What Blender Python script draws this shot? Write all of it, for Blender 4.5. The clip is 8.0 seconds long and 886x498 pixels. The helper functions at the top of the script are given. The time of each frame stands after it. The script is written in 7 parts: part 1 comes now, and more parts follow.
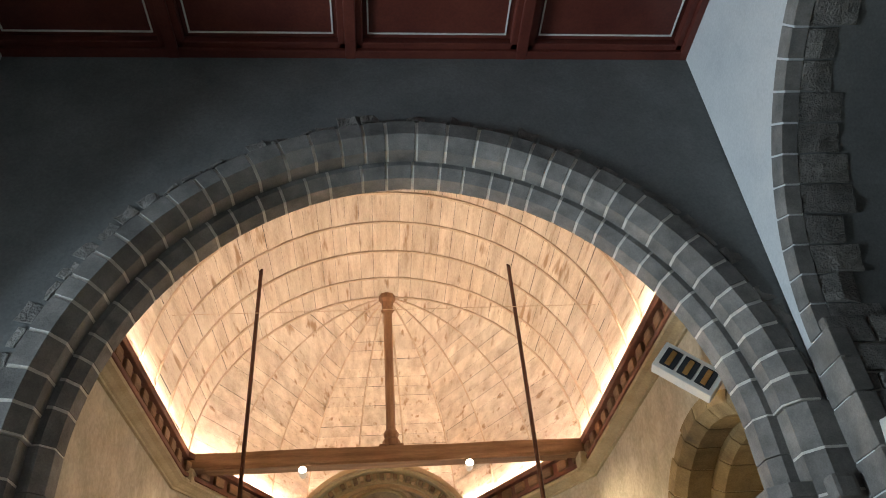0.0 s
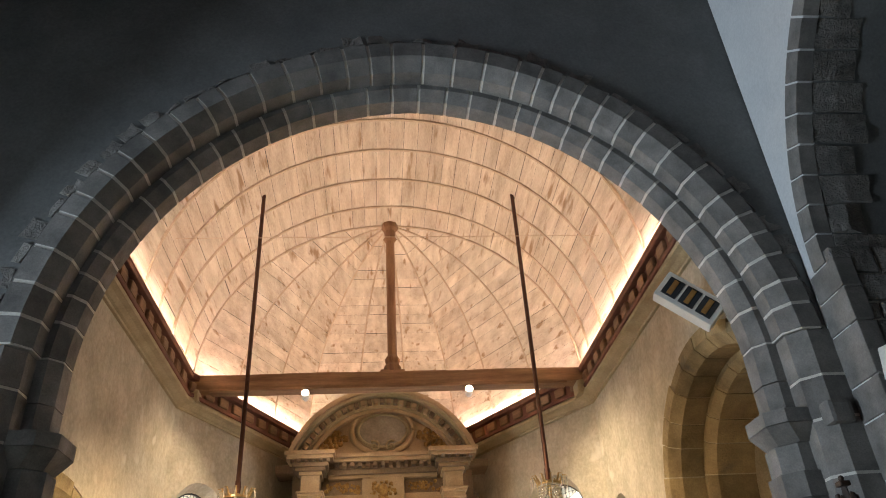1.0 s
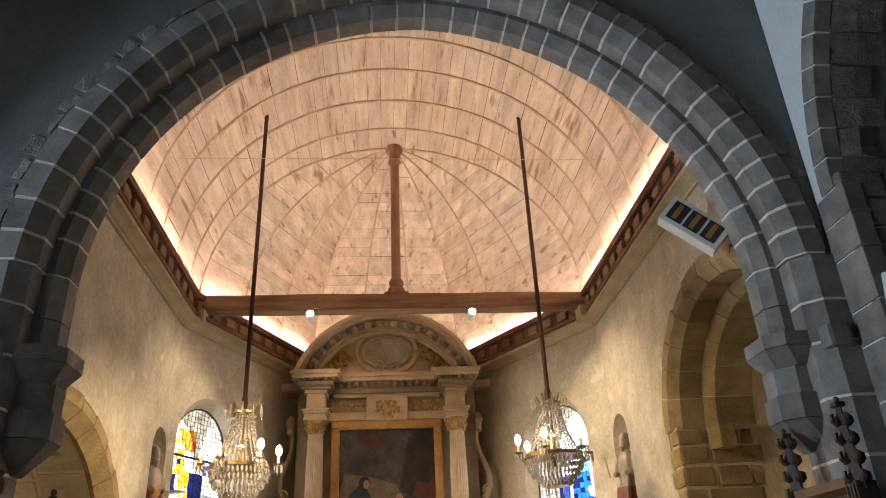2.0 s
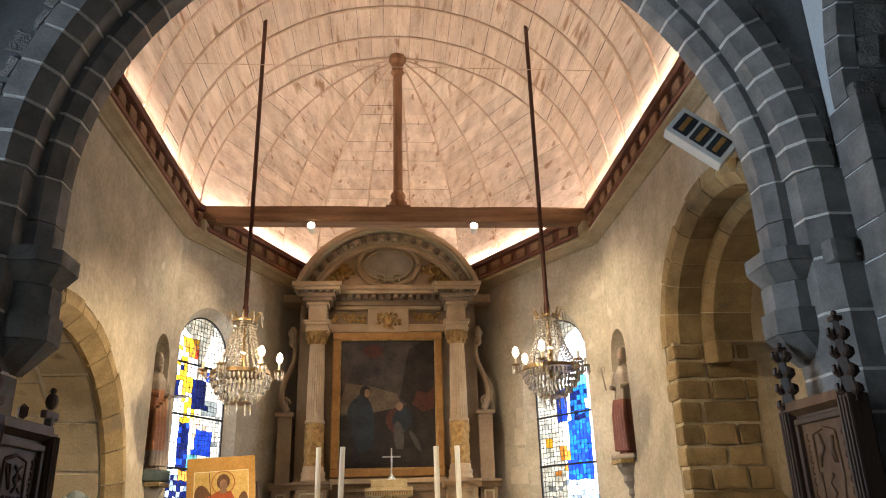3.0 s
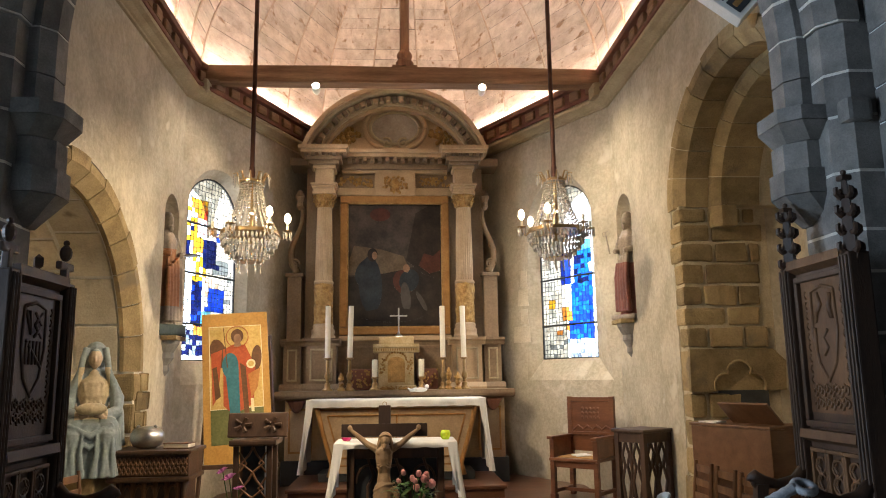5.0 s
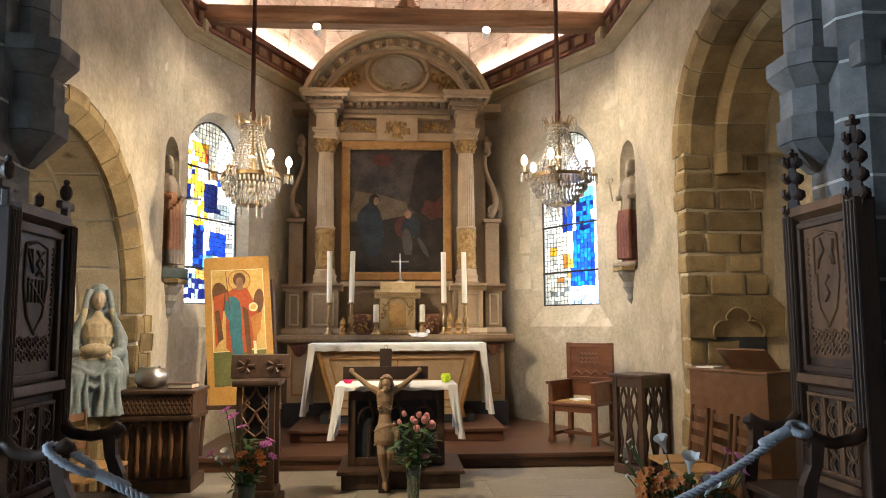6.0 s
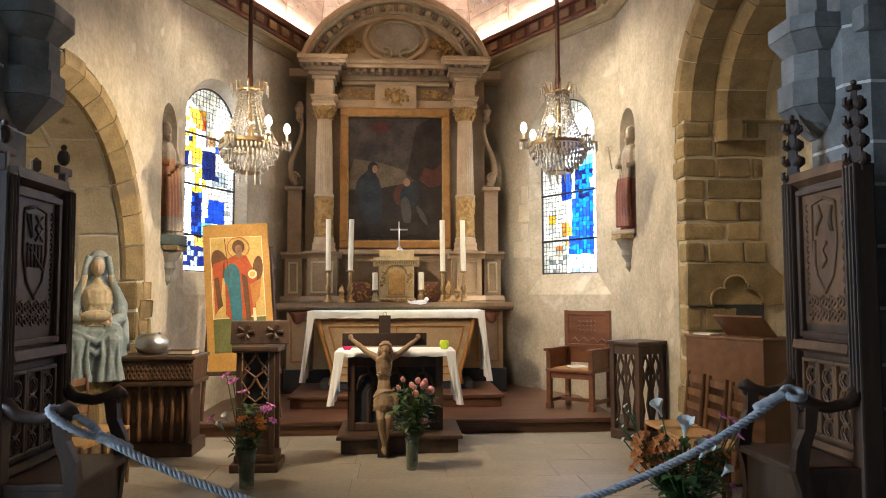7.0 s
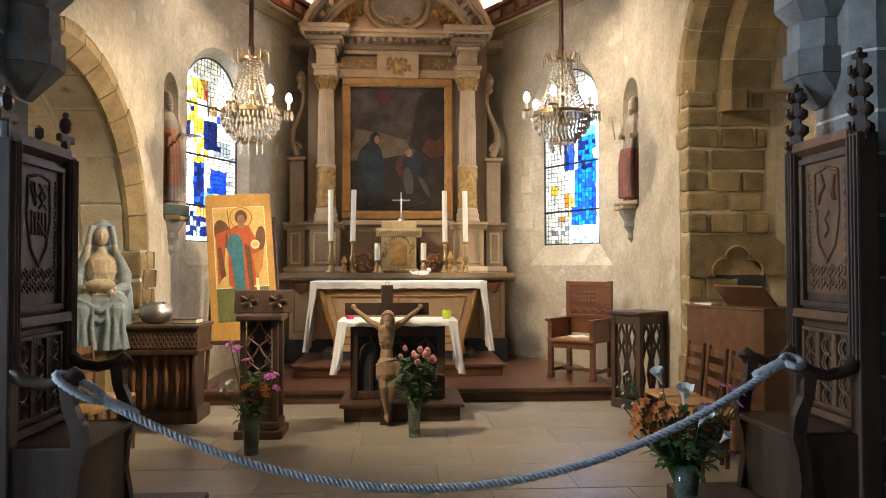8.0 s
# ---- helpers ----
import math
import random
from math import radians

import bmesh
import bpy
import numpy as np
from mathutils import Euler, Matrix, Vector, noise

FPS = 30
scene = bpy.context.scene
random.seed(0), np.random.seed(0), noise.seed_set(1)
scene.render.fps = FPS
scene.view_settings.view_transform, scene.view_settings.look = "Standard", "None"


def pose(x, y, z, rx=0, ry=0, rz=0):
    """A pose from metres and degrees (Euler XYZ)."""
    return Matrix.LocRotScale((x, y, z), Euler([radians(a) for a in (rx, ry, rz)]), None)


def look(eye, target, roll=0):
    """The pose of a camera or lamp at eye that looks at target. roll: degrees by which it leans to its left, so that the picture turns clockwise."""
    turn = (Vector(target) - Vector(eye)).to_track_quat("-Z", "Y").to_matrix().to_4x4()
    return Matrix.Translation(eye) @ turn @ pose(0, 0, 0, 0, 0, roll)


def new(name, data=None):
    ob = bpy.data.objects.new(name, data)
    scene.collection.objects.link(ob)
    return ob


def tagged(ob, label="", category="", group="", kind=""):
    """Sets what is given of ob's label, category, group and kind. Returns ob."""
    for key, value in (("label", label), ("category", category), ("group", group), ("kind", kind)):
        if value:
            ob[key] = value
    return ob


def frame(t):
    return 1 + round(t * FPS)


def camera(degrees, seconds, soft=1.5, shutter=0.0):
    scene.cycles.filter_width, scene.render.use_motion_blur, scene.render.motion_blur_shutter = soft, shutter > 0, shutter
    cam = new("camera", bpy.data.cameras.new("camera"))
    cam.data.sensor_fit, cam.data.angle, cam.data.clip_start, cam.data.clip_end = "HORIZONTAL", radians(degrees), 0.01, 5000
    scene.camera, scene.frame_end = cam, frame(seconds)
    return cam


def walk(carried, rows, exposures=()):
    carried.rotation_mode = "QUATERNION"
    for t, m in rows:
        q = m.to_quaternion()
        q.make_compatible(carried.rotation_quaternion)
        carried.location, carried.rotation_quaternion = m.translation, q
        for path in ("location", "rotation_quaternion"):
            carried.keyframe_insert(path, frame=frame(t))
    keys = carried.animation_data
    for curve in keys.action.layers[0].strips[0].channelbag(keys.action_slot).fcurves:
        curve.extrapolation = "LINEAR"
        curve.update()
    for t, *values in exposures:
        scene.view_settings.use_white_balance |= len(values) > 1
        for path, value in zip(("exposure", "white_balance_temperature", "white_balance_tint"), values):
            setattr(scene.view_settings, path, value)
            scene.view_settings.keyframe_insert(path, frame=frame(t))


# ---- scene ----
cam = camera(61.9, 8.0, soft=1.0)
PATH = [
    (0, (-0.112, 0.054, 1.679), (0.07, 1.643, 2.88), -5.0),
    (0.5, (-0.123, 0.08, 1.669), (0.062, 1.722, 2.796), -4.8),
    (1, (-0.144, 0.115, 1.627), (0.034, 1.804, 2.684), -3.7),
    (1.5, (-0.148, 0.128, 1.62), (0.022, 1.869, 2.589), -3.2),
    (2.8, (-0.072, 0.235, 1.58), (0.075, 2.091, 2.31), -1.7),
    (3, (-0.07, 0.249, 1.575), (0.075, 2.123, 2.258), -1.5),
    (3.5, (-0.059, 0.25, 1.558), (0.078, 2.158, 2.142), -1.3),
    (4, (-0.059, 0.256, 1.538), (0.075, 2.188, 2.037), -1.2),
    (4.5, (-0.062, 0.261, 1.524), (0.068, 2.212, 1.946), -1.1),
    (6, (-0.066, 0.294, 1.477), (0.055, 2.28, 1.682), -0.3),
    (6.5, (-0.066, 0.291, 1.462), (0.059, 2.281, 1.626), -0.3),
    (7, (-0.065, 0.291, 1.456), (0.059, 2.284, 1.579), -0.2),
    (7.5, (-0.072, 0.289, 1.443), (0.052, 2.284, 1.527), -0.2),
    (8, (-0.066, 0.28, 1.435), (0.052, 2.276, 1.483), -0.1),
]
EXPOSE = [(0.0, -0.10, 7000, 10), (0.6, -0.24, 7000, 12), (1.5, -0.42, 6950, 14), (3.0, -0.48, 6550, 13), (4.5, -0.48, 6350, 12), (6.5, -0.17, 6100, 11), (8.0, -0.14, 6080, 11)]
walk(cam, [(t, look(eye, target, roll)) for t, eye, target, roll in PATH], EXPOSE)

from mathutils.geometry import tessellate_polygon

# ---- light ----
world = bpy.data.worlds.new("world")
scene.world = world
world.use_nodes = True
wn = world.node_tree.nodes
sky = wn.new("ShaderNodeTexSky")
sky.sky_type, sky.sun_disc = "NISHITA", False
sky.sun_elevation, sky.sun_rotation = radians(35), radians(120)
world.node_tree.links.new(sky.outputs[0], wn["Background"].inputs[0])
wn["Background"].inputs[1].default_value = 0.1


def lamp(name, kind, m, power, color, **kw):
    d = bpy.data.lights.new(name, kind)
    d.energy, d.color = power, color
    for k, v in kw.items():
        if k == "size":
            d.size = v
        elif k == "size_y":
            d.shape, d.size_y = "RECTANGLE", v
        elif k == "radius":
            d.shadow_soft_size = v
        elif k == "cone":
            d.spot_size, d.spot_blend = radians(v), 0.8
    ob = new(name, d)
    ob.matrix_basis = m
    return ob


WARM, DAY = (1.0, 0.79, 0.52), (0.62, 0.80, 1.0)
# daylight of the north transept window; unseen fill lamp added at the west end
lamp("transept_daylight", "AREA", look((-7.7, 2.8, 2.5), (2.8, 3.1, 3.2)), 760, DAY, size=1.3, size_y=2.6)
lamp("nave_fill", "AREA", look((-1.5, -7.6, 4.0), (0, 4, 3.0)), 5, DAY, size=2.0, size_y=3.0)

# warm flood high on the south wall, added north fill, tie beam spots
lamp("flood_south", "SPOT", look((2.28, 5.50, 4.36), (-2.8, 7.35, 1.45)), 2100, WARM, radius=0.08, cone=50)
# added lamp without a fixture, brightens the south apse wall and floor
lamp("north_fill", "SPOT", look((-2.44, 5.3, 4.5), (2.2, 8.9, 0.55)), 1200, WARM, radius=0.12, cone=80)
for sx in (-1.06, 1.02):
    # extra lamp added behind each fixture to brighten the altarpiece and south apse wall
    aim = Vector((-0.2, 10.8, 3.6)) if sx < 0 else Vector((1.97, 9.9, 1.0))
    lamp("beam_fill", "SPOT", look((sx, 9.34, 4.98), aim), 42 if sx < 0 else 360, (1.0, 0.78, 0.54) if sx < 0 else (1.0, 0.90, 0.76), radius=0.05, cone=95 if sx < 0 else 62)
    lamp("niche_spot", "SPOT", look((sx, 8.94, 5.02), (sx * 2.55, 8.75, 3.0)), 150 if sx < 0 else 230, (1.0, 0.84, 0.6), radius=0.08, cone=92)


# ---- materials ----
def material(name, a, b, rough=0.7, metal=0.0, scale=6.0, fine=60.0, bump=0.3, dist=0.004, stretch=(1, 1, 1), vary=0.0, spots=None, spec=0.4, island=False):
    m = bpy.data.materials.new(name)
    m.use_nodes = True
    nt = m.node_tree
    n, l = nt.nodes, nt.links
    p = n["Principled BSDF"]
    p.inputs["Roughness"].default_value, p.inputs["Metallic"].default_value = rough, metal
    p.inputs["Specular IOR Level"].default_value = spec
    tc = n.new("ShaderNodeTexCoord")
    mp = n.new("ShaderNodeMapping")
    mp.inputs["Scale"].default_value = stretch
    l.new(tc.outputs["Object"], mp.inputs[0])
    big, small = n.new("ShaderNodeTexNoise"), n.new("ShaderNodeTexNoise")
    for t, sc, de in ((big, scale, 6), (small, fine, 4)):
        t.inputs["Scale"].default_value, t.inputs["Detail"].default_value = sc, de
        t.inputs["Roughness"].default_value = 0.62
        l.new(mp.outputs[0], t.inputs["Vector"])
    ramp = n.new("ShaderNodeValToRGB")
    ramp.color_ramp.elements[0].position, ramp.color_ramp.elements[1].position = 0.32, 0.68
    ramp.color_ramp.elements[0].color, ramp.color_ramp.elements[1].color = (*a, 1), (*b, 1)
    l.new(big.outputs["Fac"], ramp.inputs[0])
    mix = n.new("ShaderNodeMixRGB")
    mix.blend_type = "OVERLAY"
    mix.inputs[0].default_value = 0.35
    l.new(ramp.outputs[0], mix.inputs[1])
    l.new(small.outputs["Fac"], mix.inputs[2])
    out = mix.outputs[0]
    if spots:
        sp = n.new("ShaderNodeTexNoise")
        sp.inputs["Scale"].default_value, sp.inputs["Detail"].default_value = spots[1], 5
        l.new(mp.outputs[0], sp.inputs["Vector"])
        sr = n.new("ShaderNodeValToRGB")
        sr.color_ramp.elements[0].position, sr.color_ramp.elements[1].position = spots[2], spots[2] + 0.1
        sr.color_ramp.elements[0].color, sr.color_ramp.elements[1].color = (0, 0, 0, 1), (1, 1, 1, 1)
        l.new(sp.outputs["Fac"], sr.inputs[0])
        sm = n.new("ShaderNodeMixRGB")
        l.new(sr.outputs[0], sm.inputs[0])
        l.new(out, sm.inputs[1])
        sm.inputs[2].default_value = (*spots[0], 1)
        out = sm.outputs[0]
    if vary:
        oi = n.new("ShaderNodeNewGeometry") if island else n.new("ShaderNodeObjectInfo")
        mr = n.new("ShaderNodeMapRange")
        mr.inputs[3].default_value, mr.inputs[4].default_value = 1 - vary, 1 + vary
        l.new(oi.outputs["Random Per Island" if island else "Random"], mr.inputs[0])
        hs = n.new("ShaderNodeHueSaturation")
        l.new(mr.outputs[0], hs.inputs["Value"])
        l.new(out, hs.inputs["Color"])
        out = hs.outputs[0]
    l.new(out, p.inputs["Base Color"])
    if bump:
        add = n.new("ShaderNodeMath")
        l.new(big.outputs["Fac"], add.inputs[0])
        l.new(small.outputs["Fac"], add.inputs[1])
        bp = n.new("ShaderNodeBump")
        bp.inputs["Strength"].default_value, bp.inputs["Distance"].default_value = bump, dist
        l.new(add.outputs[0], bp.inputs["Height"])
        l.new(bp.outputs[0], p.inputs["Normal"])
    return m


def glow(name, color, strength):
    m = bpy.data.materials.new(name)
    m.use_nodes = True
    p = m.node_tree.nodes["Principled BSDF"]
    p.inputs["Base Color"].default_value = (*color, 1)
    p.inputs["Emission Color"].default_value = (*color, 1)
    p.inputs["Emission Strength"].default_value = strength
    return m


def glass(name, color, rough=0.15):
    """Thin coloured glass: tints what shines through it, with a weak gloss."""
    m = bpy.data.materials.new(name)
    m.use_nodes = True
    n, l = m.node_tree.nodes, m.node_tree.links
    tr, gl, mx = n.new("ShaderNodeBsdfTransparent"), n.new("ShaderNodeBsdfGlossy"), n.new("ShaderNodeMixShader")
    tr.inputs[0].default_value = (*color, 1)
    no, rp, ml = n.new("ShaderNodeTexNoise"), n.new("ShaderNodeValToRGB"), n.new("ShaderNodeMixRGB")
    tc = n.new("ShaderNodeTexCoord")
    l.new(tc.outputs["Object"], no.inputs["Vector"])
    no.inputs["Scale"].default_value = 9
    rp.color_ramp.elements[0].position, rp.color_ramp.elements[0].color = 0.35, (0.45, 0.45, 0.45, 1)
    rp.color_ramp.elements[1].position = 0.6
    l.new(no.outputs["Fac"], rp.inputs[0])
    ml.blend_type = "MULTIPLY"
    ml.inputs[0].default_value = 1
    ml.inputs[1].default_value = (*color, 1)
    l.new(rp.outputs[0], ml.inputs[2])
    l.new(ml.outputs[0], tr.inputs[0])
    gl.inputs["Roughness"].default_value = rough
    mx.inputs[0].default_value = 0.06
    l.new(tr.outputs[0], mx.inputs[1])
    l.new(gl.outputs[0], mx.inputs[2])
    l.new(mx.outputs[0], n["Material Output"].inputs[0])
    return m


M = {}
M["plaster"] = material("choir_plaster", (0.40, 0.35, 0.255), (0.56, 0.50, 0.39), 0.9, scale=2.6, fine=22, bump=0.5, dist=0.014, spots=((0.60, 0.55, 0.45), 3.4, 0.60))
# nave plaster is darkened: shade on the chancel wall put into its grey
M["nave"] = material("nave_plaster_shaded", (0.14, 0.145, 0.14), (0.205, 0.21, 0.205), 0.9, scale=2.0, fine=50, bump=0.25, dist=0.006)
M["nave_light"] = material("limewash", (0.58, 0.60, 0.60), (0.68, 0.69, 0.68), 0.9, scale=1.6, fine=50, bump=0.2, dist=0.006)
M["stone"] = material("grey_granite", (0.13, 0.125, 0.115), (0.26, 0.245, 0.225), 0.85, scale=5, fine=90, bump=0.5, dist=0.006, vary=0.18)
M["rough"] = material("rough_granite", (0.16, 0.155, 0.145), (0.33, 0.31, 0.28), 0.95, scale=9, fine=60, bump=1.0, dist=0.03, vary=0.2)
M["ochre"] = material("ochre_sandstone", (0.20, 0.142, 0.068), (0.38, 0.285, 0.145), 0.88, scale=4, fine=60, bump=0.8, dist=0.012, vary=0.28, spots=((0.18, 0.14, 0.09), 3, 0.6))
M["ashlar"] = material("pale_ashlar", (0.48, 0.42, 0.31), (0.66, 0.59, 0.46), 0.9, scale=3, fine=50, bump=0.5, dist=0.008, vary=0.12, spots=((0.30, 0.25, 0.18), 3, 0.62))
M["mortar_warm"] = material("ochre_mortar", (0.40, 0.33, 0.21), (0.56, 0.48, 0.34), 0.95, scale=5, fine=60, bump=0.5, dist=0.01)
M["mortar"] = material("lime_mortar", (0.54, 0.52, 0.46), (0.72, 0.69, 0.63), 0.95, scale=12, fine=80, bump=0.4)
M["floor"] = material("floor_slabs", (0.27, 0.24, 0.185), (0.42, 0.375, 0.295), 0.36, scale=1.1, fine=26, bump=0.08, dist=0.004, vary=0.06, spec=0.5)
M["joint"] = material("floor_joint", (0.14, 0.125, 0.10), (0.22, 0.20, 0.16), 0.8, scale=6)
M["vault"] = material("vault_boards", (0.46, 0.37, 0.285), (0.74, 0.65, 0.55), 0.75, scale=1.5, fine=24, bump=0.5, dist=0.008, stretch=(5, 0.6, 5), vary=0.10, island=True, spots=((0.33, 0.215, 0.13), 2.2, 0.60))
M["batten"] = material("vault_battens", (0.44, 0.32, 0.22), (0.62, 0.50, 0.39), 0.75, scale=5, fine=50)
M["beam"] = material("old_oak_beam", (0.16, 0.085, 0.045), (0.34, 0.20, 0.115), 0.7, scale=2.2, fine=30, bump=0.6, dist=0.008, stretch=(0.5, 5, 5))
M["post"] = material("oak_post", (0.17, 0.08, 0.04), (0.33, 0.18, 0.10), 0.65, scale=2.2, fine=30, bump=0.5, stretch=(5, 5, 0.5))
M["plate"] = material("painted_plate", (0.12, 0.045, 0.028), (0.24, 0.10, 0.06), 0.65, scale=3, fine=40, bump=0.4)
M["cornice"] = material("cornice_wood", (0.34, 0.27, 0.16), (0.50, 0.42, 0.27), 0.7, scale=2, fine=40, bump=0.3)
M["ceiling"] = material("red_ceiling", (0.10, 0.022, 0.016), (0.16, 0.04, 0.026), 0.45, scale=2, fine=40, bump=0.2)
M["white_line"] = material("white_paint", (0.70, 0.68, 0.62), (0.80, 0.78, 0.72), 0.6, scale=4)
M["oak"] = material("dark_oak", (0.032, 0.017, 0.010), (0.090, 0.047, 0.026), 0.48, scale=3, fine=45, bump=0.4, stretch=(2.5, 2.5, 0.6), spec=0.5)
M["step_oak"] = material("worn_step_oak", (0.065, 0.027, 0.015), (0.14, 0.062, 0.032), 0.33, scale=3, fine=40, bump=0.25, stretch=(0.6, 3, 3), spec=0.5)
M["oak_red"] = material("polished_oak", (0.10, 0.035, 0.016), (0.20, 0.08, 0.036), 0.38, scale=3, fine=40, bump=0.25, stretch=(0.6, 3, 3), spec=0.5)
M["walnut"] = material("brown_wood", (0.11, 0.05, 0.022), (0.19, 0.095, 0.044), 0.45, scale=2.4, fine=40, bump=0.2, stretch=(0.6, 3, 3))
M["oak_mid"] = material("brown_oak", (0.085, 0.040, 0.018), (0.19, 0.095, 0.042), 0.5, scale=3, fine=45, bump=0.4, stretch=(2.5, 2.5, 0.6))
M["rush"] = material("rush_seat", (0.36, 0.20, 0.07), (0.55, 0.34, 0.14), 0.8, scale=30, fine=120, bump=0.8, dist=0.006, stretch=(1, 6, 1))
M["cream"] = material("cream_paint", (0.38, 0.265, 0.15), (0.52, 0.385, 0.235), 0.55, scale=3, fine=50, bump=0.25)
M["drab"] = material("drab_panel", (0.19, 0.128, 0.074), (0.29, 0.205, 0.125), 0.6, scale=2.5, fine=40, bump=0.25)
M["gold"] = material("old_gilding", (0.26, 0.145, 0.045), (0.54, 0.34, 0.12), 0.48, 0.5, scale=14, fine=80, bump=0.9, dist=0.01)
M["gilt_wood"] = material("gilt_frame_wood", (0.30, 0.15, 0.045), (0.46, 0.25, 0.08), 0.45, 0.15, scale=5, fine=50, bump=0.3)
M["brass"] = material("brass", (0.30, 0.20, 0.09), (0.48, 0.34, 0.17), 0.35, 1.0, scale=10)
M["dark_metal"] = material("dark_iron", (0.05, 0.02, 0.012), (0.10, 0.04, 0.025), 0.5, 0.6, scale=8)
M["silver"] = material("pewter", (0.42, 0.42, 0.41), (0.60, 0.60, 0.58), 0.33, 1.0, scale=6)
M["wax"] = material("candle_wax", (0.72, 0.66, 0.50), (0.82, 0.77, 0.63), 0.5, scale=5)
M["linen"] = material("white_linen", (0.74, 0.74, 0.74), (0.84, 0.84, 0.83), 0.85, scale=5, fine=160, bump=0.25)
M["rope"] = material("grey_rope", (0.30, 0.31, 0.33), (0.52, 0.53, 0.54), 0.85, scale=30, fine=150, bump=0.6)
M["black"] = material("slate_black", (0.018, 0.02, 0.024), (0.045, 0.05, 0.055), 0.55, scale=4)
M["white"] = material("white_enamel", (0.66, 0.65, 0.60), (0.76, 0.75, 0.70), 0.45, scale=6)
M["leaf"] = material("green_leaves", (0.03, 0.075, 0.018), (0.075, 0.15, 0.04), 0.5, scale=12)
M["led"] = glow("led_light", (1.0, 0.80, 0.64), 200)
M["bulb"] = glow("bulb_light", (1.0, 0.78, 0.48), 45)
M["spot_lens"] = glow("spot_light_lens", (1.0, 0.93, 0.80), 60)
M["lead"] = material("lead_came", (0.012, 0.012, 0.014), (0.03, 0.03, 0.03), 0.6)


# ---- mesh helpers ----
def link(name, bm, mat, parent=None, label="", m=None, smooth=False):
    me = bpy.data.meshes.new(name)
    bmesh.ops.recalc_face_normals(bm, faces=bm.faces)
    bm.to_mesh(me)
    bm.free()
    for k in mat if isinstance(mat, (list, tuple)) else (mat,):
        me.materials.append(M[k] if isinstance(k, str) else k)
    if smooth:
        for p in me.polygons:
            p.use_smooth = True
    ob = new(name, me)
    if parent:
        ob.parent = parent
    if m is not None:
        ob.matrix_basis = m
    if label:
        ob["label"] = label
    return ob


def part(name, bm, mat, parent, label="", smooth=False, m=None):
    return link(name, bm, mat, parent, label, m, smooth)


def thing(name, label, category, m=None, group=""):
    ob = new(name)
    ob.empty_display_size = 0.1
    if m is not None:
        ob.matrix_basis = m
    return tagged(ob, label, category, group)


def setting(name, bm, mat, label, category="wall", smooth=False):
    return tagged(link(name, bm, mat, smooth=smooth), label, category, kind="structure")


def box(x0, x1, y0, y1, z0, z1, bevel=0.0, bm=None, m=None):
    own = bm is None
    t = bmesh.new()
    bmesh.ops.create_cube(t, size=1.0)
    for v in t.verts:
        v.co = Vector(((x0 + x1) / 2 + v.co.x * (x1 - x0), (y0 + y1) / 2 + v.co.y * (y1 - y0), (z0 + z1) / 2 + v.co.z * (z1 - z0)))
    if bevel:
        bmesh.ops.bevel(t, geom=list(t.edges), offset=bevel, segments=2, affect="EDGES", profile=0.6)
    if m is not None:
        t.transform(m)
    return t if own else merge(bm, t)


def merge(bm, t):
    me = bpy.data.meshes.new("tmp")
    t.to_mesh(me)
    t.free()
    bm.from_mesh(me)
    bpy.data.meshes.remove(me)
    return bm


def lathe(profile, seg=20, bm=None, m=None, a0=0.0, a1=2 * math.pi):
    """Turns (radius, height) pairs round the z axis."""
    t = bmesh.new()
    full = a1 - a0 > 6.28
    k = seg if full else seg + 1
    rings = [[t.verts.new((max(r, 1e-4) * math.cos(a0 + (a1 - a0) * i / seg), max(r, 1e-4) * math.sin(a0 + (a1 - a0) * i / seg), z)) for i in range(k)] for r, z in profile]
    for a, b in zip(rings, rings[1:]):
        for i in range(seg):
            j = (i + 1) % k
            t.faces.new((a[i], a[j], b[j], b[i]))
    for ring in (rings[0], rings[-1]):
        if len(ring) > 2:
            t.faces.new(ring)
    if m is not None:
        t.transform(m)
    return t if bm is None else merge(bm, t)


def tube(points, r, seg=8, bm=None, cap=True):
    """A round bar along points; r a number or a list."""
    t = bmesh.new()
    pts = [Vector(p) for p in points]
    rr = r if isinstance(r, (list, tuple)) else [r] * len(pts)
    up, rings = None, []
    for i, p in enumerate(pts):
        d = (pts[min(i + 1, len(pts) - 1)] - pts[max(i - 1, 0)]).normalized()
        if up is None:
            up = d.orthogonal().normalized()
        else:
            up = (up - d * up.dot(d)).normalized()
        s = d.cross(up)
        rings.append([t.verts.new(p + rr[i] * (math.cos(2 * math.pi * k / seg) * up + math.sin(2 * math.pi * k / seg) * s)) for k in range(seg)])
    for a, b in zip(rings, rings[1:]):
        for k in range(seg):
            t.faces.new((a[k], a[(k + 1) % seg], b[(k + 1) % seg], b[k]))
    if cap:
        t.faces.new(rings[0])
        t.faces.new(rings[-1])
    return t if bm is None else merge(bm, t)


